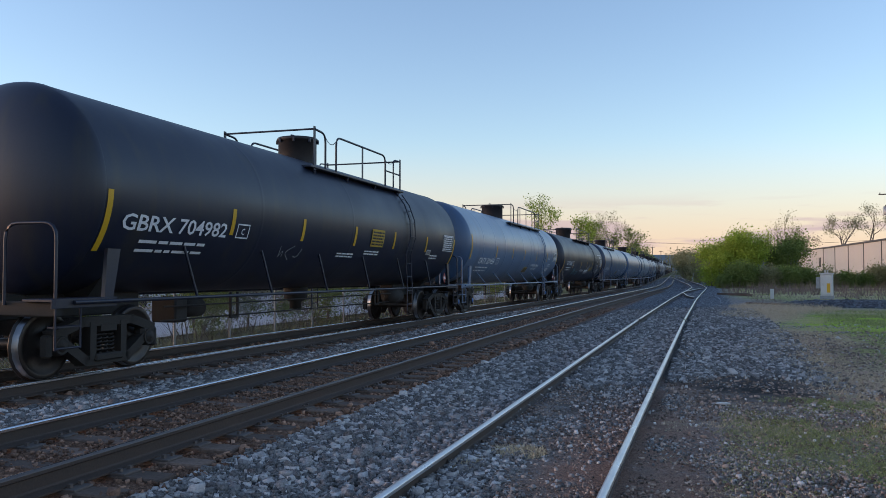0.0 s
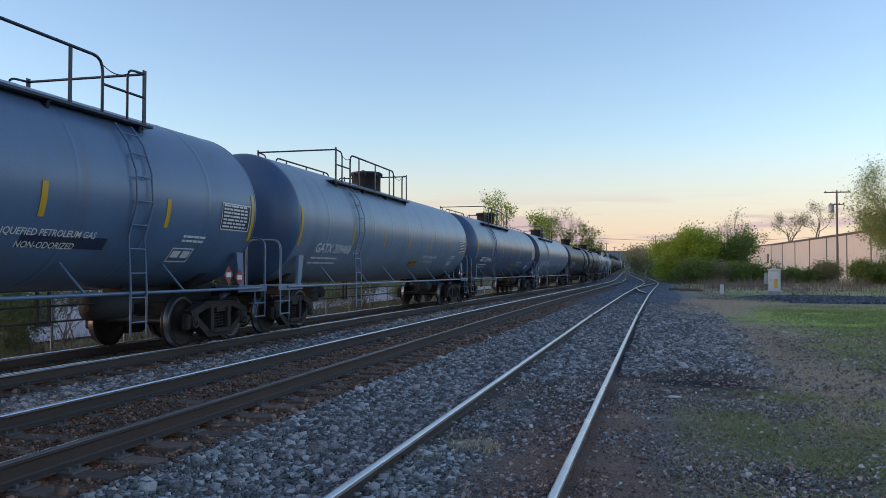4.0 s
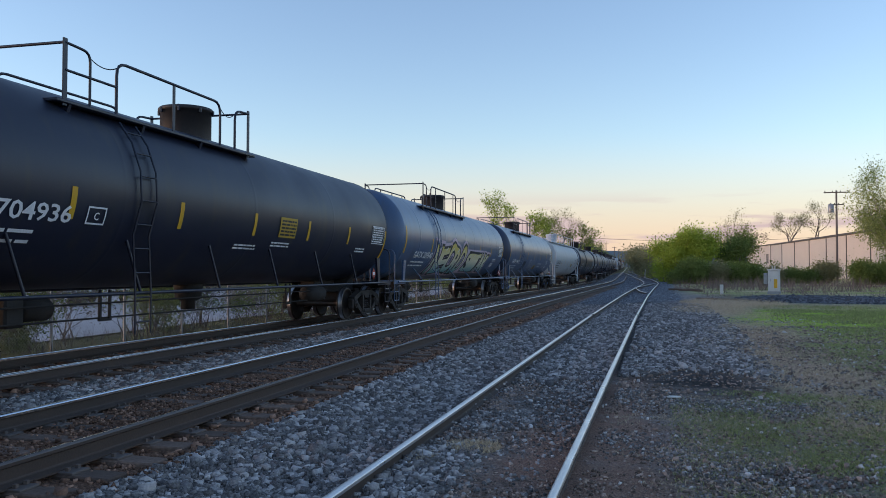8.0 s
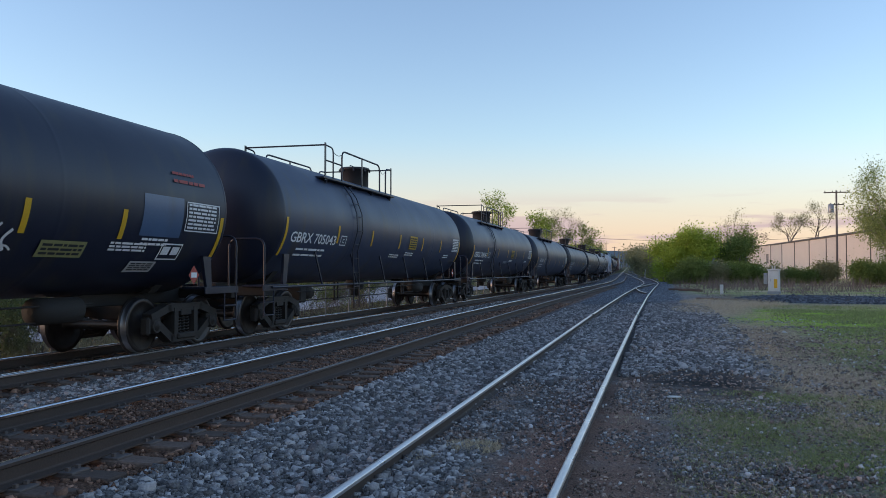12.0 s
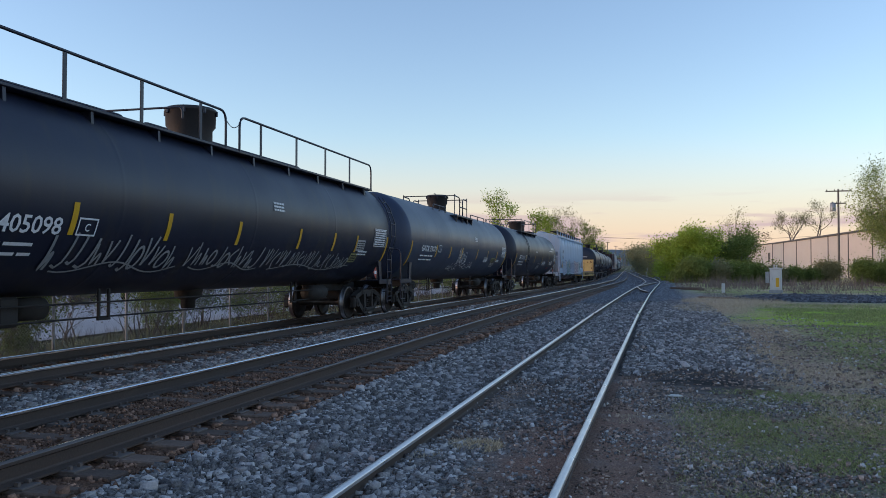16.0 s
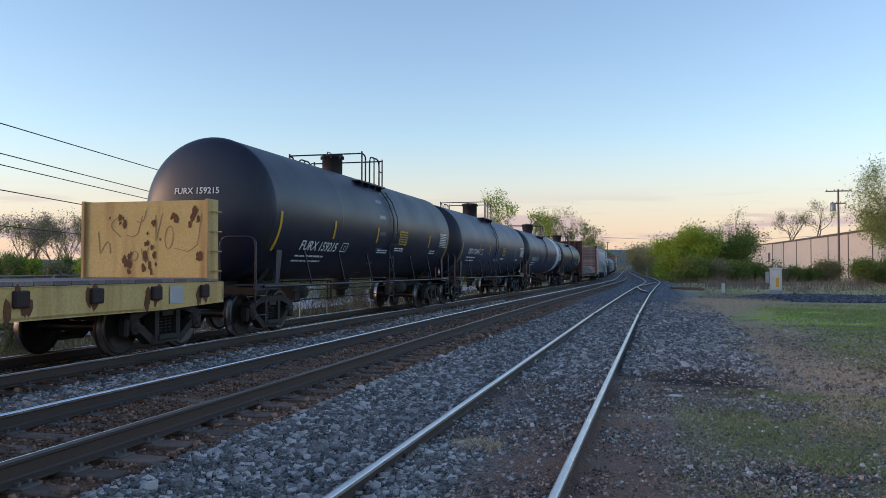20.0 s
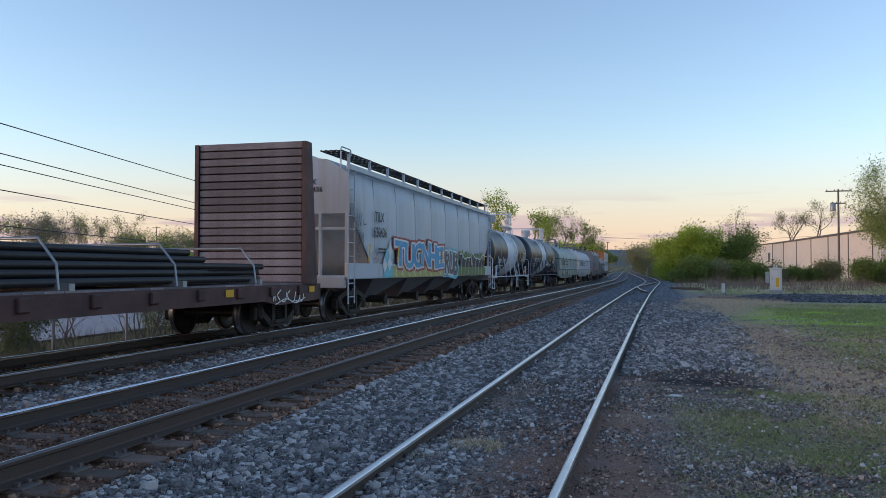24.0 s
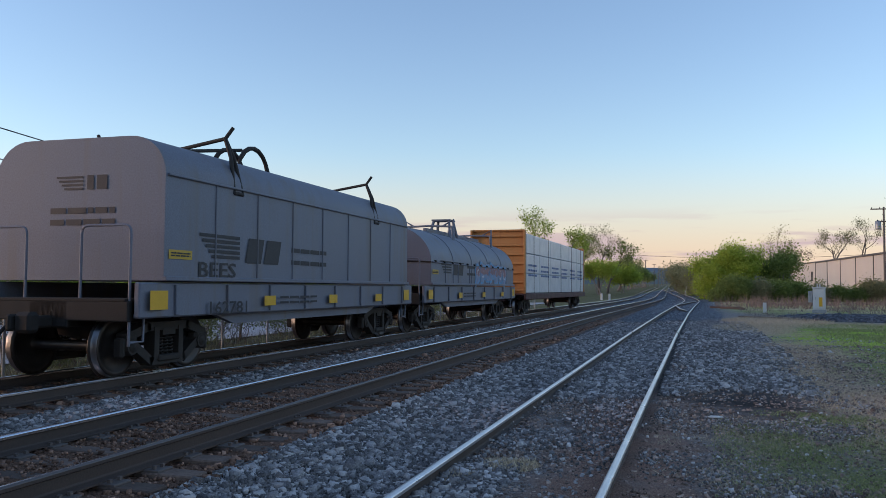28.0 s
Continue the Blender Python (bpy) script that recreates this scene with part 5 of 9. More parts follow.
    g = Geo()
    g.box((0, 0, 0.98), (0.4, 2 * h - 0.1, 0.34), 0, 0.02)
    part("centre_sill", g, M_UNDER, car)
    for sy in (-1, 1):
        g = Geo()
        g.box((0, sy * (h - 0.1), 1.05), (3.0, 0.16, 0.3), 0, 0.02)
        g.box((0, sy * (h - 0.7), 1.2), (3.0, 1.2, 0.05), 0, 0.01)
        for x in (-1.48, -0.75, 0.75, 1.48):
            g.box((x, sy * (h - 0.22), 2.0), (0.08, 0.08, 1.7), 0, 0.01)
        g.box((0, sy * (h - 0.22), 2.45), (3.0, 0.06, 0.08), 0, 0.01)
        part("end_frame", g, paint, car)
        for sx in (-1, 1):
            x = sx * (w + 0.04)
            ladder(car, [(x, sy * (h - 0.06), 0.5), (x, sy * (h - 0.06), 4.0)], [(x, sy * (h - 0.5), 0.5), (x, sy * (h - 0.5), 4.0)], 10, paint, 0.02)
            tube_frame("grab_iron", car, [bend([(sx * 1.4, sy * h, 4.0), (sx * 1.4, sy * h, 4.56), (sx * 1.4, sy * (h - 0.7), 4.56), (sx * 1.4, sy * (h - 0.7), 4.4)], 0.1)], 0.018, paint)
    add_couplers(car, -h - 0.35, h + 0.35)
    for y in (-h + 1.65, h - 1.65):
        add_truck(car, y, M_TRUCK)
    sf = flat_surf(1.6, 0, 0.012)
    for y in (-7.95, -5.38, -2.82, -0.12, 2.34, 4.85, 7.5):
        g = Geo()
        patch(g, flat_surf(1.6, 0, 0.045), y - 0.06, y + 0.06, 1.58, 2.08, 0, 1, 0.12)
        part("reflector_strip", g, M_YELLOW, car, "yellow reflective strip")
    g = Geo()
    letters(g, sf, mark, -hb + 1.8, 2.75, 0.27)
    part("lettering", g, M_DLETTER, car, "stencilled car mark")
    g = Geo()
    letters(g, sf, number, -hb + 1.7, 2.32, 0.27)
    part("lettering", g, M_DLETTER, car, "stencilled car number")
    g = Geo()
    bars(g, sf, -hb + 2.1, 1.85, 1.2, 0.2, 2, 0, rng)
    part("small_print", g, M_DLETTER, car)
    g = Geo()
    es = lambda yy, a: (yy, -hb - 0.012, a)
    letters(g, es, mark, 0.2, 3.62, 0.14)
    part("end_lettering", g, M_DLETTER, car)
    g = Geo()
    letters(g, es, number, 0.2, 3.42, 0.14)
    part("end_lettering", g, M_DLETTER, car)
    art(car, sf, hb, rng)
    return car


def bulkhead_flat(c0, c1):
    """Worn yellow flat car with a low bulkhead at each end."""
    h = (c1 - c0) / 2
    car = thing("flat_car", "empty rust-stained yellow flat car with low end bulkheads", "flat car", "cars of the train")
    CARS.append((car, (c0 + c1) / 2))
    g = Geo()
    for sx in (-1, 1):
        g = Geo()
        g.prism([(-h, 1.15), (h, 1.15), (h, 0.78), (h - 1.9, 0.72), (-h + 1.9, 0.72), (-h, 0.78)], sx * 1.38 - 0.03, sx * 1.38 + 0.03)
        g.box((sx * 1.34, 0, 1.14), (0.14, 2 * h, 0.03))
        g.box((sx * 1.34, 0, 0.75), (0.14, 2 * h - 4, 0.03))
        part("side_sill", g, M_YFLAT, car)
    for sy in (-1, 1):
        g = Geo()
        g.box((0, sy * (h - 0.04), 0.98), (2.82, 0.08, 0.36), 0, 0.01)
        part("end_sill", g, M_YFLAT, car)
    g = Geo()
    g.box((0, 0, 0.92), (0.5, 2 * h - 0.2, 0.4), 0, 0.02)
    for i in range(9):
        g.box((0, -h + 0.6 + (2 * h - 1.2) * i / 8, 0.95), (2.7, 0.1, 0.3))
    part("centre_sill", g, M_UNDER, car)
    me = None
    n = 44
    for i in range(n):
        g = Geo()
        wd = (2 * h - 0.1) / n
        g.box((0, 0, 0), (2.66, wd - 0.012, 0.06), 0, 0.006)
        if me is None:
            me = g.mesh("deck_plank", M_PLANK)
        part("deck_plank", me, None, car, "", pose(0, -h + 0.05 + wd * (i + 0.5), 1.19))
    for i in range(11):
        y = -h + 0.7 + (2 * h - 1.4) * i / 10
        for sx in (-1, 1):
            g = Geo()
            g.box((sx * 1.43, y, 1.0), (0.08, 0.26, 0.22), 0, 0.02)
            part("stake_pocket", g, M_POCKET, car, "rusty stake pocket")
        g = Geo()
        rr = random.Random(i * 7 + 3)
        for q in range(5):
            yy = y + rr.uniform(-0.22, 0.16)
            zz = rr.uniform(0.76, 0.9)
            lay(g, flat_surf(1.41, 0, 0.003 + 0.0006 * q), [(yy + 0.08 * math.cos(w * 0.7) * rr.uniform(0.5, 1.2), zz + 0.12 + 0.17 * math.sin(w * 0.7) * rr.uniform(0.6, 1.2)) for w in range(9)], 0)
        part("rust_stain", g, M_RUST, car, "rust run below the stake pocket")
    for sy in (-1, 1):
        g = Geo()
        y = sy * (h - 0.35)
        g.box((0, y, 1.93), (2.6, 0.08, 1.42), 0, 0.01)
        bh = part("bulkhead", g, M_YFLAT, car, "rusty yellow steel bulkhead with sprayed loops")
        for x in (-1.3, 1.3):
            g = Geo()
            g.box((x, y + sy * 0.1, 1.93), (0.07, 0.36, 1.46), 0, 0.01)
            part("side_plate", g, M_YFLAT, bh)
        for x in (-0.9, -0.3, 0.3, 0.9):
            g = Geo()
            g.box((x, y + sy * 0.16, 1.9), (0.1, 0.24, 1.36), 0, 0.01)
            part("rib", g, M_YFLAT, bh)
        for k in range(4):
            tube_frame("grab_iron", bh, [bend([(1.33, y + sy * 0.02, 1.35 + 0.36 * k), (1.42, y + sy * 0.02, 1.35 + 0.36 * k), (1.42, y + sy * 0.26, 1.35 + 0.36 * k), (1.33, y + sy * 0.26, 1.35 + 0.36 * k)], 0.03)], 0.012, M_YFLAT)
    g = Geo()
    sfb = lambda yy, a: (yy, h - 0.35 - 0.045, a)
    for k, (x, z, w, hh) in enumerate(((-1.1, 1.6, 0.5, 0.5), (-0.75, 1.9, 0.7, 0.55), (-0.2, 2.2, 0.25, 0.3), (0.15, 1.75, 0.5, 0.7), (0.6, 1.7, 0.55, 0.75), (-0.3, 1.5, 0.4, 0.35))):
        scrawl(g, sfb, x, z, w, hh, 1 + k % 2, 11 + k, 0.018)
    part("scrawl", g, M_FAINT, car, "faint sprayed lines")
    rr = random.Random(5)
    for x, z, n, sp in ((0.1, 1.75, 16, 0.1), (-0.35, 1.45, 10, 0.06), (-0.5, 2.3, 6, 0.1), (0.5, 2.3, 5, 0.12), (1.0, 2.35, 6, 0.08), (1.15, 1.6, 8, 0.05)):
        g = Geo()
        for q in range(n):
            cx, cz, r1 = x + rr.gauss(0, sp), z + rr.gauss(0, 3.2 * sp if n > 8 else sp), rr.uniform(0.015, 0.06)
            if 1.3 < cz < 2.55 and abs(cx) < 1.22:
                lay(g, lambda yy, a, o=0.0006 * q: (yy, h - 0.35 - 0.046 - o, a), [(cx + r1 * math.cos(w * 0.78) * rr.uniform(0.5, 1.3), cz + 1.7 * r1 * math.sin(w * 0.78) * rr.uniform(0.6, 1.4)) for w in range(8)], 0)
        part("rust_stain", g, M_RUST, car, "rust patch on the bulkhead")
    sf = flat_surf(1.42, 0, 0.006)
    g = Geo()
    letters(g, sf, "BVRY", -h + 4.6, 0.86, 0.26)
    letters(g, sf, "3051", -h + 6.3, 0.86, 0.26)
    part("lettering", g, M_DLETTER, car, "faded car mark")
    g = Geo()
    patch(g, sf, h - 1.75, h - 1.35, 0.82, 1.1, 0, 1)
    part("data_panel", g, M_PANELW, car, "white paper panel")
    add_couplers(car, -h - 0.3, h + 0.3, 0.84)
    for y in (-h + 1.3, h - 1.3):
        add_truck(car, y, M_TRUCK)
    return car


def pipe_flat(c0, c1):
    """Oxide red bulkhead flat loaded with bundles of steel pipe."""
    h = (c1 - c0) / 2
    car = thing("flat_car", "oxide red bulkhead flat car with tall end walls", "flat car", "cars of the train")
    CARS.append((car, (c0 + c1) / 2))
    g = Geo()
    for sx in (-1, 1):
        g = Geo()
        g.prism([(-h, 1.02), (h, 1.02), (h, 0.68), (h - 2.2, 0.62), (h - 2.9, 0.72), (-h + 2.9, 0.72), (-h + 2.2, 0.62), (-h, 0.68)], sx * 1.4 - 0.03, sx * 1.4 + 0.03)
        part("side_sill", g, M_RFLAT, car)
        g = Geo()
        g.box((sx * 1.36, 0, 1.036), (0.14, 2 * h, 0.03))
        part("deck_edge", g, M_RFLAT, car)
    for sy in (-1, 1):
        g = Geo()
        g.box((0, sy * (h - 0.04), 0.85), (2.86, 0.08, 0.36), 0, 0.01)
        part("end_sill", g, M_RFLAT, car)
    g = Geo()
    g.box((0, 0, 0.85), (0.6, 2 * h - 0.2, 0.34), 0, 0.02)
    part("centre_sill", g, M_UNDER, car)
    n = 52
    wd = (2 * h - 0.1) / n
    g = Geo()
    g.box((0, 0, 0), (2.7, wd - 0.012, 0.06), 0, 0.006)
    me = g.mesh("deck_plank", M_PLANK)
    for i in range(n):
        part("deck_plank", me, None, car, "", pose(0, -h + 0.05 + wd * (i + 0.5), 1.05))
    for i in range(14):
        y = -h + 1.2 + (2 * h - 2.4) * i / 13
        for sx in (-1, 1):
            g = Geo()
            g.box((sx * 1.45, y, 0.92), (0.08, 0.22, 0.2), 0, 0.02)
            part("stake_pocket", g, M_RFLAT, car)
    for sy in (-1, 1):
        y = sy * (h - 0.75)
        g = Geo()
        g.box((0, y + sy * 0.05, 2.67), (2.7, 0.03, 3.32), 0)
        bh = part("bulkhead", g, M_RFLAT, car, "tall oxide red braced end wall")
        for x in (-1.38, 1.38):
            g = Geo()
            g.prism([(y - 0.12 * sy, 1.0), (y + 0.55 * sy, 1.0), (y + 0.2 * sy, 4.34), (y - 0.12 * sy, 4.34)], x - 0.05, x + 0.05)
            part("side_post", g, M_RFLAT, bh)
        for x in (-0.7, 0, 0.7):
            g = Geo()
            g.box((x, y + sy * 0.16, 2.67), (0.14, 0.2, 3.3), 0, 0.02)
            part("post", g, M_RFLAT, bh)
        for z in (1.5, 2.3, 3.1, 3.8, 4.29):
            g = Geo()
            g.box((0, y + sy * 0.1, z), (2.76, 0.12, 0.1), 0, 0.01)
            part("beam", g, M_RFLAT, bh)
        if sy > 0:
            k = 18
            g = Geo()
            g.box((0, 0, 0), (2.62, 0.07, 3.28 / k - 0.03), 0, 0.008)
            pm = g.mesh("plank", M_PLANK)
            for i in range(k):
                part("plank", pm, None, bh, "", pose(0, y - 0.05, 1.08 + 3.28 / k * (i + 0.5)))
        else:
            g = Geo()
            for x in (-1.2, -0.62, 0.0, 0.62, 1.2):
                g.box((x, y + 0.09, 2.67), (0.2, 0.1, 3.32), 0, 0.02)
            for z in (1.9, 2.9, 3.6):
                g.box((0, y + 0.08, z), (2.5, 0.08, 0.12), 0, 0.02)
            part("stiffener", g, M_RFLAT, bh)
    sf = flat_surf(1.44, 0, 0.01)
    g = Geo()
    letters(g, sf, "SOU", -h + 5.6, 0.76, 0.22)
    part("lettering", g, M_LETTER, car, "white car mark")
    g = Geo()
    letters(g, sf, "114249", -h + 6.7, 0.76, 0.22)
    part("lettering", g, M_LETTER, car, "white car number")
    g = Geo()
    bars(g, sf, -h + 4.2, 0.78, 0.7, 0.18, 2)
    part("small_print", g, M_LETTER, car)
    es = lambda yy, a: (yy, -h + 0.75 + 0.155, a)
    for txt, u, v, k in (("SOU", 0.55, 3.85, 0.17), ("114249", 0.42, 3.57, 0.19)):
        g = Geo()
        letters(g, es, txt, u, v, k)
        part("end_lettering", g, M_LETTER, car)
    for y in (-h + 0.5, -h + 3.4, -h + 5.6, h - 4.5, h - 0.7):
        g = Geo()
        patch(g, sf, y, y + 0.3, 0.86, 1.0, 0, 1)
        part("reflector", g, M_YELLOW, car, "yellow reflective patch")
    g = Geo()
    scrawl(g, sf, h - 2.6, 0.66, 1.6, 0.32, 7, 5, 0.035)
    part("scrawl", g, M_LETTER, car, "pale sprayed strokes")
    add_couplers(car, -h - 0.3, h + 0.3, 0.84)
    for y in (-h + 1.5, h - 1.5):
        add_truck(car, y, M_TRUCK)
    # the load goes with the car
    rng = random.Random(3)
    for row in range(5):
        for k in range(14 - row):
            x = -1.22 + 0.175 * k + 0.0875 * row
            y0 = -h + 1.9 + rng.uniform(0, 1.6 + 0.8 * row)
            g = Geo()
            g.pipe([(x, y0, 1.19 + row * 0.125), (x + rng.uniform(-0.03, 0.03), h - 1.9 - rng.uniform(0, 1.6 + 1.2 * row), 1.19 + row * 0.125)], 0.062, 8)
            part("pipe", g, M_PIPE, car, "dark steel pipe of the strapped load")
    for i in range(6):
        y = -h + 3.2 + i * (2 * h - 6.4) / 5
        g = Geo()
        g.pipe([(1.38, y, 1.1), (1.34, y, 1.45), (1.05, y, 1.8), (-1.05, y, 1.8), (-1.34, y, 1.45), (-1.38, y, 1.1)], 0.022, 5)
        g.box((0, y + 0.3, 1.13), (2.7, 0.12, 0.1))
        part("strap", g, M_GALV, car, "pale banding strap")
    return car


def coil_car(c0, c1, paint, label, seed, tall=3.62, art=None, number="", hoodmark=True, boxy=False):
    """Steel coil car under a rounded hood with lifting brackets."""
    rng = random.Random(seed)
    h = (c1 - c0) / 2
    car = thing("coil_car", label, "coil car", "cars of the train")
    CARS.append((car, (c0 + c1) / 2))
    w = 1.58
    zb = 1.45
    zk = tall - (0.6 if boxy else 1.15)
    flat = 0.95 if boxy else 0.12
    # hood: upright side, rounded shoulder
    sec = [(w, zb), (w, zk)] + [(flat + (w - flat) * math.cos(t), zk + (tall - zk) * math.sin(t)) for t in [0.157 * i for i in range(1, 10)]] + [(flat - 0.05, tall)]
    sec = sec + [(-x, z) for x, z in reversed(sec)]
    n = len(sec)
    g = Geo()
    ys = (-h + 0.05, h - 0.05)
    g.add([(x, ys[0], z) for x, z in sec] + [(x, ys[1], z) for x, z in sec], [(k, k + 1, n + k + 1, n + k) for k in range(n - 1)], 0, True)
    for y in ys:
        g.add([(x, y, z) for x, z in sec], [tuple(range(n))])
    hood = part("hood", g, paint, car, "rounded steel cover")
    for i in range(1, 8):
        y = ys[0] + (ys[1] - ys[0]) * i / 8
        g = Geo()
        g.pipe([(x * 1.004, y, z + 0.003) for x, z in sec[:2]], 0.018, 4)
        part("rib", g, paint, hood)
    for sx in (-1, 1):
        g = Geo()
        g.box((sx * (w + 0.015), 0, zk), (0.05, 2 * h - 0.2, 0.04), 0, 0.01)
        part("hood_rail", g, paint, hood)
        g = Geo()
        g.box((sx * (w + 0.02), 0, zb + 0.03), (0.08, 2 * h - 0.06, 0.07), 0, 0.01)
        part("hood_lip", g, paint, hood)
    if not boxy:
        for i in range(13):
            y = ys[0] + 0.3 + (ys[1] - ys[0] - 0.6) * i / 12
            g = Geo()
            for sx in (-1, 1):
                g.lathe([(0.035, -0.05), (0.035, 0.05)], 8, 0, "y", (sx * (w + 0.04), y, zk + 0.03))
            part("latch", g, M_UNDER, hood)
        for y in (ys[0] - 0.02, ys[1] + 0.02):
            g = Geo()
            g.pipe([(-w, y, zk), (-w * 0.5, y, zk + 0.03), (0, y, zk + 0.05), (w * 0.5, y, zk + 0.03), (w, y, zk)], 0.025, 6)
            part("end_bar", g, M_UNDER, hood)
        # hoop bands over the hood
        for i in range(1, 5):
            y = ys[0] + (ys[1] - ys[0]) * i / 5
            g = Geo()
            g.pipe([(x * 1.003, y, z + 0.004) for x, z in sec], 0.014, 4)
            part("hoop", g, paint, hood)
    # body below the hood
    for sx in (-1, 1):
        g = Geo()
        g.box((sx * 1.5, 0, 1.16), (0.1, 2 * h + 0.9, 0.52), 0, 0.02)
        g.box((sx * 1.36, 0, 0.92), (0.22, 2 * h + 0.4, 0.06), 0, 0.01)
        g.prism([(-h + 1.7, 0.92), (h - 1.7, 0.92), (h - 2.4, 0.72), (-h + 2.4, 0.72)], sx * 1.3 - 0.05, sx * 1.3 + 0.05)
        for i in range(8):
            g.box((sx * 1.57, -h + 0.4 + (2 * h - 0.8) * i / 7, 1.16), (0.05, 0.07, 0.46), 0, 0.01)
        part("side_sill", g, paint, car)
    g = Geo()
    g.box((0, 0, 0.95), (0.7, 2 * h + 1.0, 0.4), 0, 0.02)
    for sy in (-1, 1):
        g.box((0, sy * (h + 0.45), 1.0), (2.8, 0.1, 0.3), 0, 0.02)
        g.box((0, sy * (h + 0.2), 1.16), (2.7, 0.6, 0.05), 0, 0.01)
    part("underframe", g, M_UNDER, car)
    for sy in (-1, 1):
        for sx in (-1, 1):
            tube_frame("hand_rail", car, [bend([(sx * 1.36, sy * (h + 0.42), 0.5), (sx * 1.36, sy * (h + 0.42), 2.25), (sx * 0.5, sy * (h + 0.42), 2.25), (sx * 0.5, sy * (h + 0.42), 1.1)], 0.12), [(sx * 1.36, sy * (h + 0.42), 0.55), (sx * 1.36, sy * (h + 0.1), 0.55), (sx * 1.36, sy * (h + 0.1), 1.0)]], 0.022, paint)
    # lifting frames on the hood
    if boxy:
        for y in (-3.4, 3.1):
            for sx in (-1, 1):
                tube_frame("lift_bracket", hood, [[(sx * 1.58, y - 0.14, 2.95), (sx * 1.45, y - 0.05, tall - 0.05), (sx * 1.3, y, tall + 0.3)], [(sx * 1.58, y + 0.14, 2.95), (sx * 1.45, y + 0.05, tall - 0.05), (sx * 1.3, y, tall + 0.3)], [(sx * 1.3, y, tall + 0.3), (0, y + 0.1, tall + 0.12)], [(sx * 1.3, y, tall + 0.3), (sx * 1.42, y + 0.06, tall + 0.5)], [(sx * 1.58, y - 0.14, 2.97), (sx * 1.58, y + 0.14, 2.97)]], 0.035, M_TRUCK)
        for x in (-0.3, 0.3):
            tube_frame("lift_arch", hood, [[(x, -0.7 + 0.62 * math.cos(t), tall + 0.62 * math.sin(t)) for t in [0.314 * i for i in range(11)]]], 0.05, M_TRUCK)
        tube_frame("lift_link", hood, [[(0.0, -0.7, tall + 0.6), (0, -3.3, tall + 0.15)]], 0.04, M_TRUCK)
    else:
        for fy in (-0.12, 0.36):
            y = fy * 2 * h
            for sx in (-1, 1):
                tube_frame("lift_bracket", hood, [[(0, y, tall + 0.3), (sx * 0.95, y, tall + 0.26)], [(sx * 0.95, y - 0.16, tall + 0.26), (sx * 1.0, y - 0.16, tall - 0.32)], [(sx * 0.55, y + 0.02, tall + 0.28), (sx * 0.95, y + 0.02, tall + 0.52), (sx * 0.98, y + 0.02, tall - 0.3)]], 0.04, M_COIL3)
        y = 0.04 * 2 * h
        for dy in (-0.5, 0.5):
            for sx in (-1, 1):
                tube_frame("lift_leg", hood, [[(sx * 0.42, y + dy, tall - 0.05), (sx * 0.3, y + dy * 0.55, tall + 0.62)]], 0.055, M_COIL3)
        g = Geo()
        g.box((0, y, tall + 0.64), (0.75, 0.72, 0.06), 0, 0.01)
        part("lift_top", g, M_COIL3, hood, "steel lifting frame")
        g = Geo()
        g.box((0, 0.16 * 2 * h, tall + 0.12), (0.14, 0.62 * 2 * h, 0.16), 0, 0.01)
        part("lift_beam", g, paint, hood)
    g = Geo()
    g.box((0, 0, tall + 0.02), (0.5, 2 * h - 0.8, 0.04), 0, 0.01)
    part("ridge_walk", g, paint, hood)
    sf = flat_surf(w, 0, 0.012)
    if hoodmark:
        # railway's mark as plain shapes: a row of stripes and two blocks
        y = -h + 0.94
        for i in range(5):
            g = Geo()
            patch(g, sf, y + 0.09 * i, y + 1.22, 2.17 - 0.085 * i, 2.225 - 0.085 * i, 0, 1)
            part("hood_stripe", g, M_DLETTER, hood, "dark painted stripe")
        for y0, y1 in ((1.4, 1.95), (2.05, 2.6)):
            g = Geo()
            patch(g, sf, y + y0, y + y1, 1.78, 2.22, 0, 1, 0.12)
            part("hood_mark", g, M_DLETTER, hood, "dark painted block")
        for k in range(2):
            g = Geo()
            bars(g, sf, y + 3.14, 1.8 + 0.24 * k, 1.6, 0.17, 1)
            part("hood_print", g, M_DLETTER, hood)
        panel(car, sf, -h + 0.15, -h + 0.75, 1.78, 1.92, M_YELLOWP, M_DLETTER, 2, rng, "small yellow panel")
        g = Geo()
        es = lambda yy, a: (yy, ys[0] - 0.012, a)
        for i in range(4):
            patch(g, es, -0.4 + 0.05 * i, 0.1, tall - 0.62 - 0.06 * i, tall - 0.59 - 0.06 * i, 0, 1)
        patch(g, es, 0.18, 0.3, tall - 0.8, tall - 0.58, 0, 1)
        patch(g, es, 0.36, 0.55, tall - 0.8, tall - 0.58, 0, 1)
        bars(g, es, -0.5, tall - 1.35, 1.2, 0.36, 2)
        part("end_mark", g, M_DLETTER, hood)
    g = Geo()
    if number:
        letters(g, flat_surf(1.57, 0, 0.045), number, -h + 1.15, 0.92, 0.2, 0, 1.0, 1.25)
        part("lettering", g, M_DLETTER, car, "dark car number")
    for k in range(2):
        g = Geo()
        bars(g, flat_surf(1.57, 0, 0.045), -h + 3.6, 1.05 + 0.1 * k, 1.6, 0.08, 1)
        part("small_print", g, M_DLETTER, car)
    for y in (-h - 0.3, -h + 3.0, 0.3, h - 2.5, h - 0.4):
        g = Geo()
        patch(g, flat_surf(1.57, 0, 0.05), y, y + 0.42, 1.02, 1.2 if abs(y) < h - 1 else 1.3, 0, 1)
        part("reflector", g, M_YELLOW, car, "yellow reflective patch")
    if art:
        art(car, sf, h, rng)
    add_couplers(car, -h - 0.75, h + 0.75, 0.84)
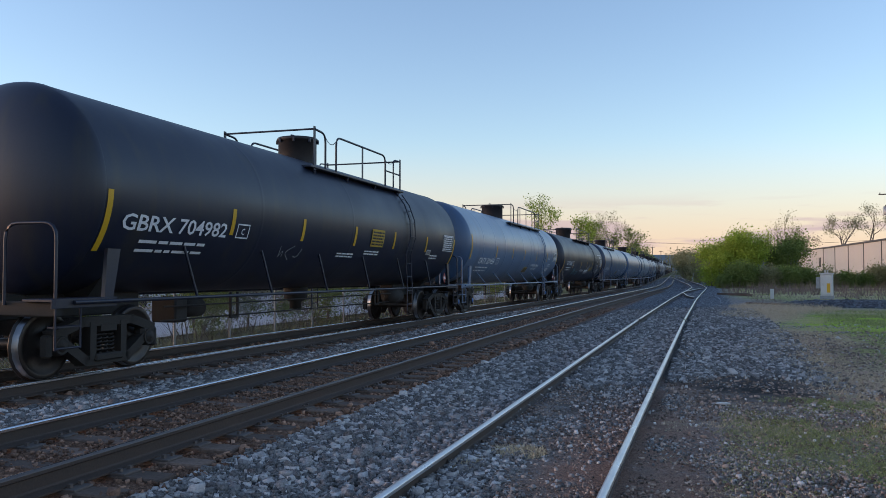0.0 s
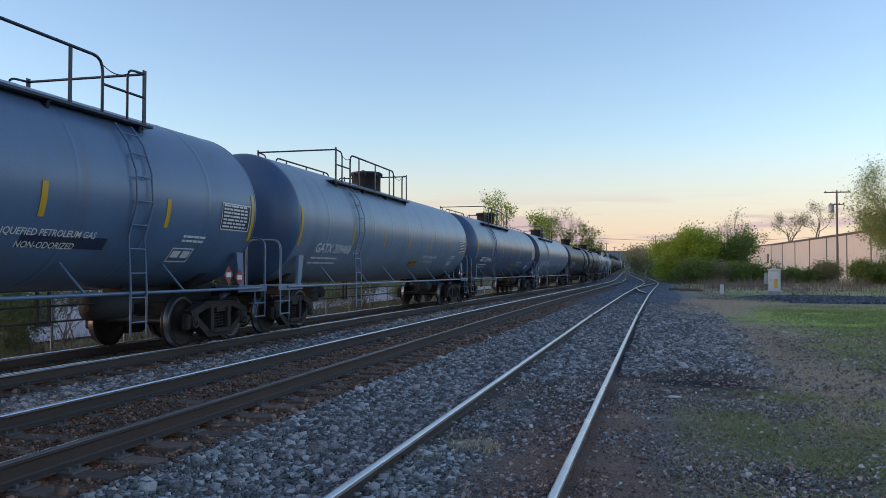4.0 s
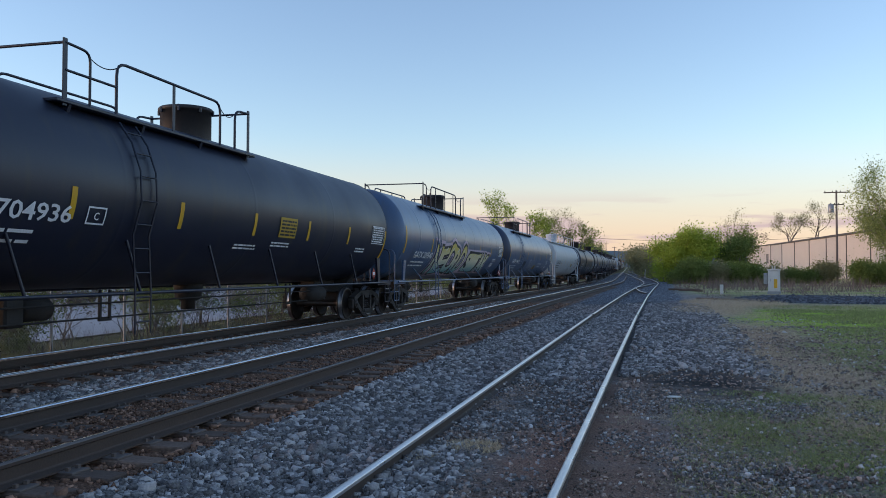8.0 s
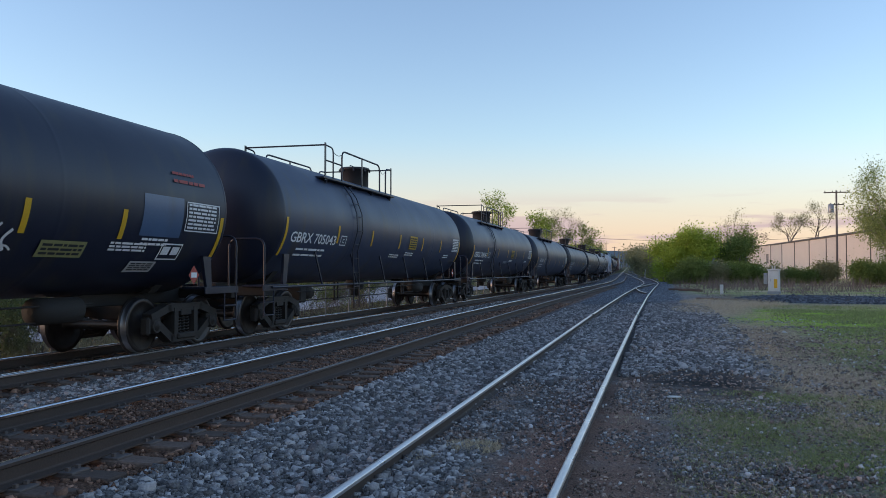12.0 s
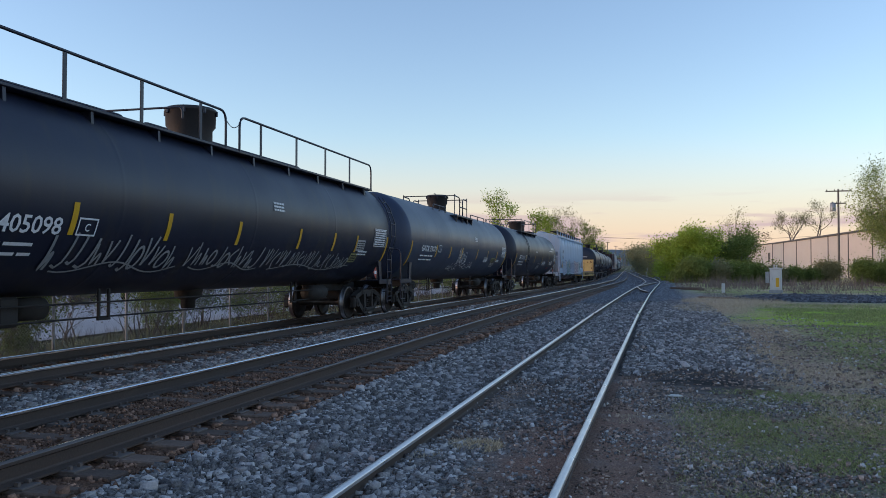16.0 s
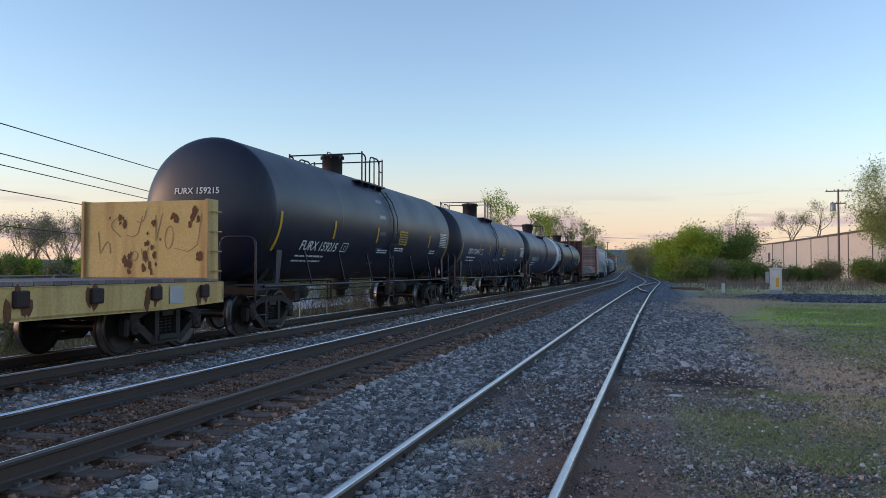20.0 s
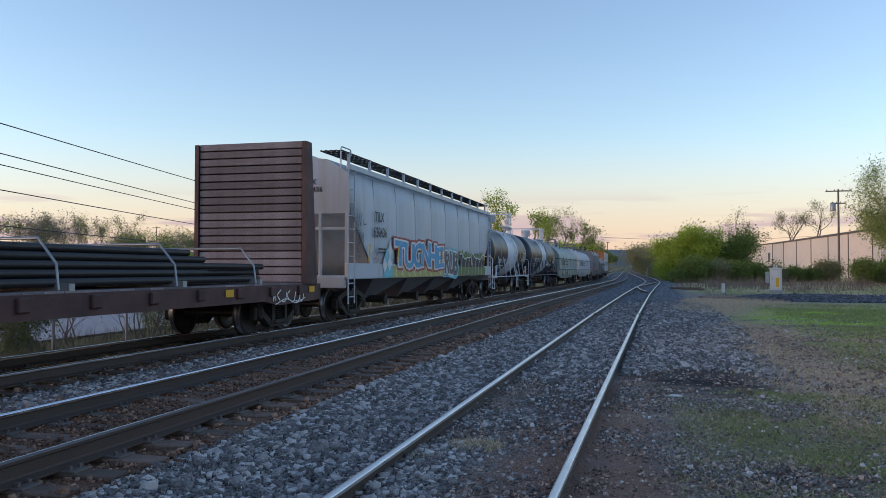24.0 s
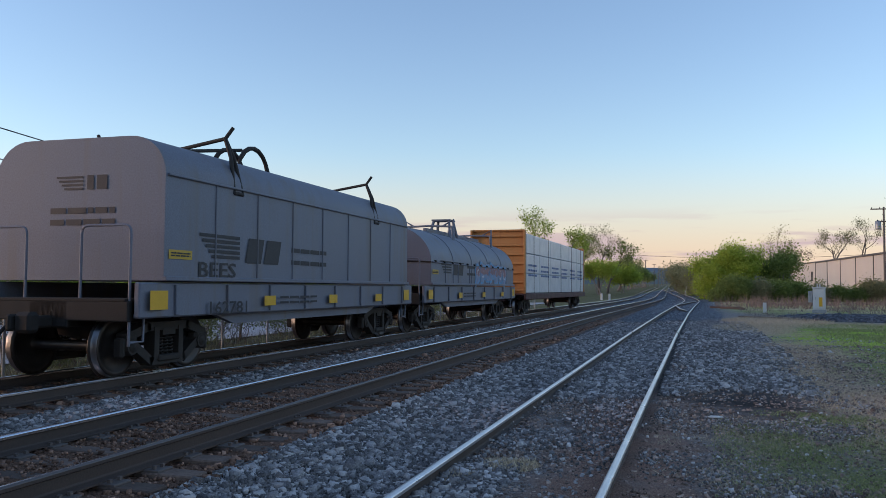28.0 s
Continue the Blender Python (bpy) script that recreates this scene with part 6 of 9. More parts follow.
    for y in (-h + 0.9, h - 0.9):
        add_truck(car, y, M_TRUCK)
    return car


def centerbeam_car(c0, c1):
    h = (c1 - c0) / 2
    car = thing("lumber_car", "orange-brown centre-beam flat car loaded with wrapped lumber", "lumber car", "cars of the train")
    CARS.append((car, (c0 + c1) / 2))
    g = Geo()
    for sx in (-1, 1):
        g.box((sx * 1.38, 0, 0.95), (0.1, 2 * h, 0.3), 0, 0.02)
    g.box((0, 0, 0.9), (0.6, 2 * h, 0.4), 0, 0.02)
    g.box((0, 0, 1.06), (2.7, 2 * h, 0.08), 0, 0.01)
    part("deck", g, M_RFLAT, car)
    for sy in (-1, 1):
        g = Geo()
        y = sy * (h - 0.2)
        g.box((0, y, 2.65), (2.7, 0.06, 3.1), 0, 0.01)
        eb = part("end_bulkhead", g, M_ORANGE, car, "ribbed orange-brown end wall")
        for x in (-1.33, 1.33):
            g = Geo()
            g.box((x, y + sy * 0.1, 2.65), (0.1, 0.3, 3.12), 0, 0.01)
            part("post", g, M_ORANGE, eb)
        for z in (1.25, 1.65, 2.1, 2.55, 3.0, 3.45, 3.9, 4.18):
            g = Geo()
            g.box((0, y + sy * 0.08, z), (2.66, 0.16, 0.09), 0, 0.02)
            part("rib", g, M_ORANGE, eb)
    g = Geo()
    g.box((0, 0, 2.6), (0.14, 2 * h - 0.5, 2.95), 0)
    part("centre_beam", g, M_ORANGE, car)
    rng = random.Random(8)
    for sx in (-1, 1):
        # each bundle pair is one wrapped block with creased faces
        for i in range(6):
            y0 = -h + 0.4 + (2 * h - 0.8) * i / 6
            y1 = y0 + (2 * h - 0.8) / 6 - 0.04
            for lv in range(3):
                g = Geo()
                z0 = 1.12 + lv * 0.98
                x0, x1 = (0.09, 1.38) if sx > 0 else (-1.38, -0.09)
                g.box(((x0 + x1) / 2, (y0 + y1) / 2, z0 + 0.48), (x1 - x0 - rng.uniform(0, 0.03), y1 - y0, 0.955), 0, 0.025)
                part("lumber_bundle", g, M_WRAP, car, "lumber bundle in white plastic wrap")
    sf = flat_surf(1.38, 0, 0.014)
    for i in range(6):
        g = Geo()
        y0 = -h + 0.5 + (2 * h - 0.8) * i / 6
        bars(g, sf, y0 + 0.2, 1.95, 2.2, 0.75, 3, 0, rng, 0.4)
        part("wrap_print", g, M_BLUEINK, car, "blue print on the wrap")
    for i in range(5):
        y = -h + 2 + i * (2 * h - 4) / 4
        tube_frame("tie_cable", car, [[(1.42, y, 1.1), (1.41, y, 4.08), (0.1, y, 4.12)]], 0.012, M_UNDER)
    add_couplers(car, -h - 0.4, h + 0.4, 0.84)
    for y in (-h + 1.5, h - 1.5):
        add_truck(car, y, M_TRUCK)
    return car


M_BLUEINK = mat("blue_wrap_print", (0.05, 0.12, 0.3), (0.08, 0.16, 0.36), 0.5, bump=0.0)


def paint(name, a):
    return mat(name, a, tuple(c * 0.8 for c in a), 0.55, fine=25, coarse=4, bump=0.0)


P_WHITE, P_CYAN, P_BLUE = paint("spray_white", (0.75, 0.75, 0.75)), paint("spray_cyan", (0.15, 0.55, 0.65)), paint("spray_blue", (0.07, 0.36, 0.62))
P_RED, P_BLACK = paint("spray_red", (0.45, 0.06, 0.05)), paint("spray_black", (0.02, 0.02, 0.025))
P_PALEB, P_PALER, P_GREEN, P_OLIVE, P_GREY = paint("spray_pale_blue", (0.22, 0.3, 0.45)), paint("spray_dull_red", (0.3, 0.16, 0.18)), paint("spray_green", (0.12, 0.2, 0.05)), paint("faded_olive", (0.3, 0.29, 0.12)), paint("spray_grey", (0.3, 0.32, 0.33))
P_DTEAL = paint("spray_dark_teal", (0.05, 0.1, 0.13))
P_YEL = paint("spray_yellow", (0.5, 0.45, 0.12))


def faded(name, top, mid, low, z0, z1):
    """Sprayed fill that fades from one colour to the next down the letters."""
    ma = paint(name, mid)
    nt = ma.node_tree
    bs = nt.nodes["Principled BSDF"]
    co = nt.nodes.new("ShaderNodeTexCoord")
    sp = nt.nodes.new("ShaderNodeSeparateXYZ")
    no = nt.nodes.new("ShaderNodeTexNoise")
    no.inputs["Scale"].default_value = 5.0
    nt.links.new(co.outputs["Object"], sp.inputs[0])
    nt.links.new(co.outputs["Object"], no.inputs["Vector"])
    ad = nt.nodes.new("ShaderNodeMath")
    ad.operation = "MULTIPLY_ADD"
    ad.inputs[1].default_value = 0.25
    nt.links.new(no.outputs["Fac"], ad.inputs[0])
    nt.links.new(sp.outputs[2], ad.inputs[2])
    mr = nt.nodes.new("ShaderNodeMapRange")
    mr.inputs[1].default_value, mr.inputs[2].default_value = z0 + 0.12, z1 + 0.12
    nt.links.new(ad.outputs[0], mr.inputs[0])
    cr = nt.nodes.new("ShaderNodeValToRGB")
    el = cr.color_ramp.elements
    el[0].color, el[1].color = (*low, 1), (*top, 1)
    el[1].position = 0.85
    m = el.new(0.4)
    m.color = (*mid, 1)
    nt.links.new(mr.outputs[0], cr.inputs[0])
    nt.links.new(cr.outputs[0], bs.inputs["Base Color"])
    return ma


P_FADE = faded("spray_gold_to_teal", (0.62, 0.48, 0.1), (0.72, 0.68, 0.5), (0.12, 0.38, 0.42), 1.35, 2.5)
P_LILAC = paint("spray_pale_lilac", (0.62, 0.5, 0.6))
INK.update(white=P_WHITE, cyan=P_CYAN, dark=P_BLACK, grey=P_GREY, olive=P_OLIVE)


P_LBLUE, P_DBLUE, P_SEA, P_ROSE, P_HAZE, P_SMOKE = paint("spray_lilac_blue", (0.33, 0.41, 0.56)), paint("spray_deep_blue", (0.14, 0.19, 0.34)), paint("spray_sea_green", (0.13, 0.28, 0.31)), paint("spray_dusty_rose", (0.4, 0.28, 0.34)), paint("spray_blue_haze", (0.4, 0.52, 0.65)), paint("spray_brown_grey", (0.12, 0.105, 0.11))


def art_pastel(car, sf, hb, rng):
    """Faded sprayed pieces side by side along the lower side and the sill."""
    scrawl_part(car, sf, -hb + 0.6, 2.2, 2.0, 1.0, 5, P_WHITE, 0.03)
    lettered(car, sf, -7.3, -4.5, 1.2, 2.1, "OD", (P_HAZE, P_DBLUE, P_LBLUE, P_HAZE), 71, 0.05)
    lettered(car, sf, -4.45, -1.95, 1.2, 2.05, "SCHR", (P_SEA, P_HAZE, P_SEA, P_HAZE), 72, 0.05)
    lettered(car, sf, -1.85, 1.0, 1.2, 1.98, "SOBE", (P_HAZE, P_DBLUE, P_LBLUE, P_HAZE), 73, 0.05)
    lettered(car, sf, 1.15, 4.5, 1.18, 2.0, "TENCE", (P_ROSE, P_WHITE, P_ROSE, P_ROSE), 74, 0.05)
    lettered(car, sf, 5.05, 6.6, 1.22, 2.15, "R", (P_HAZE, P_WHITE, P_SEA, P_HAZE), 75, 0.15)
    scrawl_part(car, sf, 6.7, 1.5, 0.9, 0.6, 3, P_WHITE, 0.03)
    scrawl_part(car, sf, hb - 1.0, 3.0, 0.5, 0.7, 3, P_DTEAL, 0.02)


def art_bright(car, sf, hb, rng):
    """Blue piece with a red halo over a yellow strip, grey and black pieces beside it."""
    # strip on the sill: yellow, then pale blue and green
    for y0, y1, mt, lb in ((-5.75, 0.3, P_YEL, "yellow sprayed strip"), (-6.6, -5.75, P_CYAN, "pale blue sprayed strip"), (0.3, 2.6, P_PALEB, "pale blue sprayed strip"), (2.6, 7.9, P_GREEN, "green sprayed strip")):
        g = Geo()
        patch(g, sf, y0, y1, 1.15, 1.5, 0, 1)
        part("spray_base", g, mt, car, lb)
    lettered(car, lambda y, a: tuple(q + d for q, d in zip(sf(y, a), (0.003, 0, 0))), -5.5, 0.2, 1.5, 2.26, "TUGNHE", (P_RED, P_WHITE, P_BLUE, P_CYAN), 81, 0.04)
    for k in range(14):
        g = Geo()
        q, v = -5.3 + 0.4 * k + rng.uniform(-0.1, 0.1), 1.52 + rng.uniform(0, 0.14)
        lay(g, sf, [(q + 0.05 * math.cos(t), v + 0.03 * math.sin(t)) for t in (0, 1, 2, 3, 4, 5)], 0.022)
        part("dot", g, P_YEL, car)
    for k in range(9):
        g = Geo()
        q = -5.4 + 0.66 * k
        ribbon(g, lambda y, a: tuple(p + d for p, d in zip(sf(y, a), (0.004, 0, 0))), [(q + 0.06 * math.sin(j), 1.5 - 0.045 * j) for j in range(8)], 0.05)
        part("drip", g, P_WHITE, car)
    # pale diamonds before the piece
    for y, z, k in ((-6.3, 1.75, 1), (-6.0, 1.95, 0), (-6.05, 1.55, 0), (-6.5, 1.5, 0)):
        g = Geo()
        lay(g, sf, [(y - 0.22, z), (y, z + 0.3), (y + 0.22, z), (y, z - 0.22)], 0.004 + 0.002 * k)
        part("spray_mark", g, P_CYAN if k else P_WHITE, car)
    # grey interlocked piece
    lettered(car, sf, 0.45, 2.45, 1.25, 2.1, "RUB", (P_CYAN, P_WHITE, P_SMOKE, P_WHITE), 82, 0.1)
    # black piece with a white edge, olive clouds above
    for k in range(13):
        g = Geo()
        q, v, r1 = 2.95 + 0.36 * k, 1.95 + 0.05 * math.sin(k * 2.3), rng.uniform(0.12, 0.26)
        lay(g, sf, [(q + r1 * math.cos(t * 0.52) * rng.uniform(0.6, 1.4), v + r1 * math.sin(t * 0.52) * rng.uniform(0.5, 1.3)) for t in range(12)], 0.0006 * (k % 3))
        part("spray_cloud", g, P_GREEN, car, "olive sprayed cloud")
    edge = lambda y: 1.93 + 0.09 * math.sin(2.7 * y) + 0.05 * math.sin(6.1 * y + 1.0)
    ys = [2.85 + 0.157 * i for i in range(31)]
    g = Geo()
    for p, q in zip(ys, ys[1:]):
        g.add([tuple(c + d for c, d in zip(sf(*v), (0.004, 0, 0))) for v in ((p, 1.5), (q, 1.5), (q, edge(q)), (p, edge(p)))], [(0, 1, 2, 3)])
    part("spray_fill", g, P_BLACK, car, "black sprayed piece with a white edge")
    rim = lambda y, a: tuple(c + d for c, d in zip(sf(y, a), (0.008, 0, 0)))
    g = Geo()
    ribbon(g, rim, [(y, edge(y)) for y in ys], 0.05)
    part("spray_outline", g, P_WHITE, car)
    for k in range(7):
        g = Geo()
        q = 3.1 + 0.66 * k
        ribbon(g, rim, [(q, 1.2), (q + 0.05, 1.5), (q + 0.1 + 0.1 * (k % 2), 1.75), (q + 0.3, edge(q + 0.3) - 0.05 * (k % 3))], 0.04)
        part("spray_outline", g, P_WHITE, car)
    # handstyle strokes near the end
    for k, pts in enumerate((((0.1, 3.05), (0.25, 2.6), (0.35, 3.0), (0.5, 2.5), (0.6, 2.9)), ((0.62, 2.55), (0.75, 2.95), (0.9, 2.6), (1.1, 2.62)), ((0.3, 2.4), (0.55, 2.42), (0.6, 2.1), (0.35, 2.0), (0.5, 1.85), (0.62, 1.65)), ((0.65, 2.4), (0.72, 2.1), (0.85, 2.38), (0.92, 1.7)))):
        g = Geo()
        ribbon(g, sf, [(-hb + y, z) for y, z in pts], 0.035)
        part("spray_tag", g, P_DTEAL, car, "dark teal handstyle strokes")
    scrawl_part(car, sf, -hb + 1.4, 1.6, 2.0, 0.35, 5, P_RED, 0.02)


def scrawl_part(car, sf, y, a, w, h, n, mt, wd):
    g = Geo()
    scrawl(g, sf, y, a, w, h, n, int(y * 31) + 900, wd)
    part("spray_tag", g, mt, car, "sprayed loops and strokes")


def art_hood(car, sf, h, rng):
    burner(car, sf, -h + 5.2, -h + 10.2, 1.5, 2.3, 7, (P_PALEB, P_BLUE, P_PALER, P_PALEB, P_WHITE), 91)


def art_tag(car, sf, h, rng):
    g = Geo()
    letters(g, sf, "BEES", -h + 0.9, 1.52, 0.24, 0, 1.0, 1.15)
    part("spray_tag", g, P_BLACK, car, "black sprayed tag")


LPG = "slate-grey tank car on the railway track"
BLK = "black tank car with yellow reflector strips"
LP = dict(style="lpg")
GB = dict(style="gbrx", ztop=4.09, seams=4)
BK = dict(style="blk", ztop=4.0, r=1.52, seams=4)


def mid(m, half):
    """Tank ends from the middle and half of the length."""
    return m - half, m + half


LPG_STRIPS = (-5.0, -2.4, 0.2, 2.8, 5.6)
GBRX_STRIPS = (-5.12, -2.52, 0.1, 2.7, 5.25)
tank_car(*mid(17.27, 8.43), M_BLACK, M_BLACK, BLK, "GBRX", "704982", **GB, flip=-1, off=-0.95, man=(0.06, 0.47), strips=(-5.09, -2.47, 0.17, 2.73, 5.4), side=3.95, seed=1, decals=(("pale", 5.5, 5.9, -0.6, -0.45), ("grey", -3.3, -2.3, -0.95, -0.6, 3, 0.02)))
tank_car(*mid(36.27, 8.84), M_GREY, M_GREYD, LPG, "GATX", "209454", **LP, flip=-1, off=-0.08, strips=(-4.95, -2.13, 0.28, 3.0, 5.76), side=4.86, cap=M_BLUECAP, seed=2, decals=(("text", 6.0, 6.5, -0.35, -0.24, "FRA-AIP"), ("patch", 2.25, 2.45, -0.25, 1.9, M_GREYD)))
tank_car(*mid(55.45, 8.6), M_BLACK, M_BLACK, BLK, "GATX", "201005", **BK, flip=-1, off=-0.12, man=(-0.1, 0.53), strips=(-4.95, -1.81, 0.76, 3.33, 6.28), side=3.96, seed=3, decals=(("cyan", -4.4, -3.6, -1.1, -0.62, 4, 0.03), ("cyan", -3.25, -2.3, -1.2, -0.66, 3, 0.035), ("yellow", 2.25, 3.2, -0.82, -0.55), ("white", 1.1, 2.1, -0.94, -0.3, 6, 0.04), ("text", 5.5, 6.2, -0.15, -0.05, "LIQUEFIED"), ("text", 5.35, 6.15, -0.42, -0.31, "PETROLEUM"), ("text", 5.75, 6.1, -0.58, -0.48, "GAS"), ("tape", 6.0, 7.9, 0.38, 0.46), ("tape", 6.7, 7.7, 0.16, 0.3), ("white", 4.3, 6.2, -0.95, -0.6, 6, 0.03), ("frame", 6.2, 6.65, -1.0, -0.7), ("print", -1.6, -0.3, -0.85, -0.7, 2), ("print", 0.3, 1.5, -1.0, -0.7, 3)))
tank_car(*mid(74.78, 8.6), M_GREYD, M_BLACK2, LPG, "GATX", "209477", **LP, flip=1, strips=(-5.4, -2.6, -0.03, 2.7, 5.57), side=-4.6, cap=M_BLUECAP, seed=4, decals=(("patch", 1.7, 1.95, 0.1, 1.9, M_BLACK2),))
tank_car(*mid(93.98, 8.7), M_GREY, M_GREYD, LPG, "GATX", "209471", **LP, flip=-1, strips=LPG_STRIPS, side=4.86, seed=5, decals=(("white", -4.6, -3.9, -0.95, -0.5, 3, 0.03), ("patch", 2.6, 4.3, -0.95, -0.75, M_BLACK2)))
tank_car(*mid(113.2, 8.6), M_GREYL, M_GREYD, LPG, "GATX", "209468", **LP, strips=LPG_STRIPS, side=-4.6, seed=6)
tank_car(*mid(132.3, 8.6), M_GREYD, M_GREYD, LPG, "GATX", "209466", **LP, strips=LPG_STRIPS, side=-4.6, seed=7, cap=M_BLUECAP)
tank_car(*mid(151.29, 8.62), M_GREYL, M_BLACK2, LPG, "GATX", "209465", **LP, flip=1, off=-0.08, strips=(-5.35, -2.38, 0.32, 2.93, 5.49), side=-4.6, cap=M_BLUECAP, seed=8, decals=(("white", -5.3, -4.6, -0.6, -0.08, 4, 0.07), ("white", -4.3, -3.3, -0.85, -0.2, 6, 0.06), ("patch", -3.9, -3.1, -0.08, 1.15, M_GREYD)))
tank_car(*mid(170.43, 8.6), M_BLACK, M_BLACK, BLK, "GATX", "200989", **BK, flip=-1, man=(0.2, 0.5), strips=(-5.08, -2.35, 0.98, 3.5, 6.19), side=4.1, seed=9, decals=(("cyan", -2.4, -1.2, -0.93, -0.63, 5, 0.022), ("cyan", -1.0, 0.2, -0.93, -0.63, 5, 0.022), ("cyan", 0.4, 1.6, -0.93, -0.63, 5, 0.022), ("olive", 4.2, 4.9, -1.0, -0.72), ("olive", 5.1, 5.8, -1.0, -0.72), ("pale", 6.2, 6.7, -0.95, -0.65), ("print", 2.75, 3.15, -0.18, -0.03, 3), ("tape", 6.0, 6.7, 0.2, 0.36)))
tank_car(*mid(190.04, 8.45), M_BLACK, M_BLACK, BLK, "GBRX", "704936", **GB, flip=1, man=(-0.15, 0.52), strips=(-5.26, -2.62, 0.02, 2.66, 5.24), side=-3.65, seed=10)
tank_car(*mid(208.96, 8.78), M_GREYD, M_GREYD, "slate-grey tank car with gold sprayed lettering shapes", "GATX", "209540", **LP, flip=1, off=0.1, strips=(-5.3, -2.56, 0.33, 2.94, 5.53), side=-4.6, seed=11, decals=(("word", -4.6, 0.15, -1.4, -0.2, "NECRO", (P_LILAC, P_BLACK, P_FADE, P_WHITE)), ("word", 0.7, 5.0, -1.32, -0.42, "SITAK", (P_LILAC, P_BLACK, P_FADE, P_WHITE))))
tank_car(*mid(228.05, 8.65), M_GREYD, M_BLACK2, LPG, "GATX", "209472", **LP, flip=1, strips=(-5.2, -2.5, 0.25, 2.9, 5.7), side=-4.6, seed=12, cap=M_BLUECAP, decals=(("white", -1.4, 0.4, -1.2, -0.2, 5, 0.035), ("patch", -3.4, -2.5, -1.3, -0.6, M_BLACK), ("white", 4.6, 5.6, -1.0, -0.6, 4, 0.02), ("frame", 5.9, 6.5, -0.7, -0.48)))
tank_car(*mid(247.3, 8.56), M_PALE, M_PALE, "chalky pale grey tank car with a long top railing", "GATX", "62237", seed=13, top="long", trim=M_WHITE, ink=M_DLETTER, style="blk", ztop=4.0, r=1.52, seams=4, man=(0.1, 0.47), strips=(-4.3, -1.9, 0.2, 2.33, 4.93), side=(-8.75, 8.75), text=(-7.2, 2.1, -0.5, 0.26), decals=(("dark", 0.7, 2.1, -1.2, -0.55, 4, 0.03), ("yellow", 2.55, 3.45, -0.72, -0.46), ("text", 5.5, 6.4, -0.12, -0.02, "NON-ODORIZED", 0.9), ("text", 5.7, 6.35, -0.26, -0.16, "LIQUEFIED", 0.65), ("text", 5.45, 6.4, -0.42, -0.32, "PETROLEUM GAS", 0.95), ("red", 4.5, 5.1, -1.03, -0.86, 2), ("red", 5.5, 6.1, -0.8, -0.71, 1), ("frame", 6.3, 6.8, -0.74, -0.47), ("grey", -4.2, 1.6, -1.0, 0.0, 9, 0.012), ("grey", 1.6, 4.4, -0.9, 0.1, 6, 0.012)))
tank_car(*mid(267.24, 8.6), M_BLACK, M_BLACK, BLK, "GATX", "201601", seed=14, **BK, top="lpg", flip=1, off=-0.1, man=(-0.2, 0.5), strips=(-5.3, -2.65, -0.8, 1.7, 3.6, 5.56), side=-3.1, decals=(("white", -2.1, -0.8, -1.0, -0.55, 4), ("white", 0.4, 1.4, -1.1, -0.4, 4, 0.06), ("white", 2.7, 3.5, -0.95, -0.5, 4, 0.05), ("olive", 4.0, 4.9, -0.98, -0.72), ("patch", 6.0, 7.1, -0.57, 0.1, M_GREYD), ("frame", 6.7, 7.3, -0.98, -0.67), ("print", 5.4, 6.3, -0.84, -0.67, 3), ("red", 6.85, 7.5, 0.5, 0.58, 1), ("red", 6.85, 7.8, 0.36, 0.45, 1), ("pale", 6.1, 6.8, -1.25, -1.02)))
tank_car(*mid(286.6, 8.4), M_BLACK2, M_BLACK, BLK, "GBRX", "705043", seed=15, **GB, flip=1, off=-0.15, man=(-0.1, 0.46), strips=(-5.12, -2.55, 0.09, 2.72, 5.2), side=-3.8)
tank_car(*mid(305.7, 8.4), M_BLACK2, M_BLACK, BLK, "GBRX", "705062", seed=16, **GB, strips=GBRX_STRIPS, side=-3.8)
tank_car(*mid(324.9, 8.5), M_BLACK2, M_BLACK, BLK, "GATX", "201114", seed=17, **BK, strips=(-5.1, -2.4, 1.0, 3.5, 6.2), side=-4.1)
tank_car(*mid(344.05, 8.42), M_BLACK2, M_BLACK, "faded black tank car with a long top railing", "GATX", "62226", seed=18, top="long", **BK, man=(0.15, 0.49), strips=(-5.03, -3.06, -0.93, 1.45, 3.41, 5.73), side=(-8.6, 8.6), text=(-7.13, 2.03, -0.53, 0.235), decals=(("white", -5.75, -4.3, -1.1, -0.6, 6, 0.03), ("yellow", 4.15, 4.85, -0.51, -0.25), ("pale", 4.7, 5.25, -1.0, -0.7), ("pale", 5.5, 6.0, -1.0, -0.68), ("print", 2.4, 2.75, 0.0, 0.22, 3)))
tank_car(*mid(363.3, 8.52), M_BLACK, M_BLACK, "black tank car with a long top railing and grey scrawl", "TILX", "405098", seed=19, top="long", **BK, off=-0.15, man=(0.04, 0.5), strips=(-5.19, -2.95, -0.62, 2.15, 4.2, 5.78), side=(8.65,), text=(-7.35, 1.95, -0.65, 0.235), decals=(("grey", -5.5, -2.4, -1.25, -0.58, 13, 0.05), ("grey", -2.1, 0.6, -1.2, -0.62, 11, 0.045), ("grey", 0.8, 5.6, -1.2, -0.68, 22, 0.045), ("print", 0.75, 1.25, 0.12, 0.33, 3), ("olive", 5.6, 6.1, -0.95, -0.68), ("pale", 5.8, 6.4, -0.6, -0.3)))
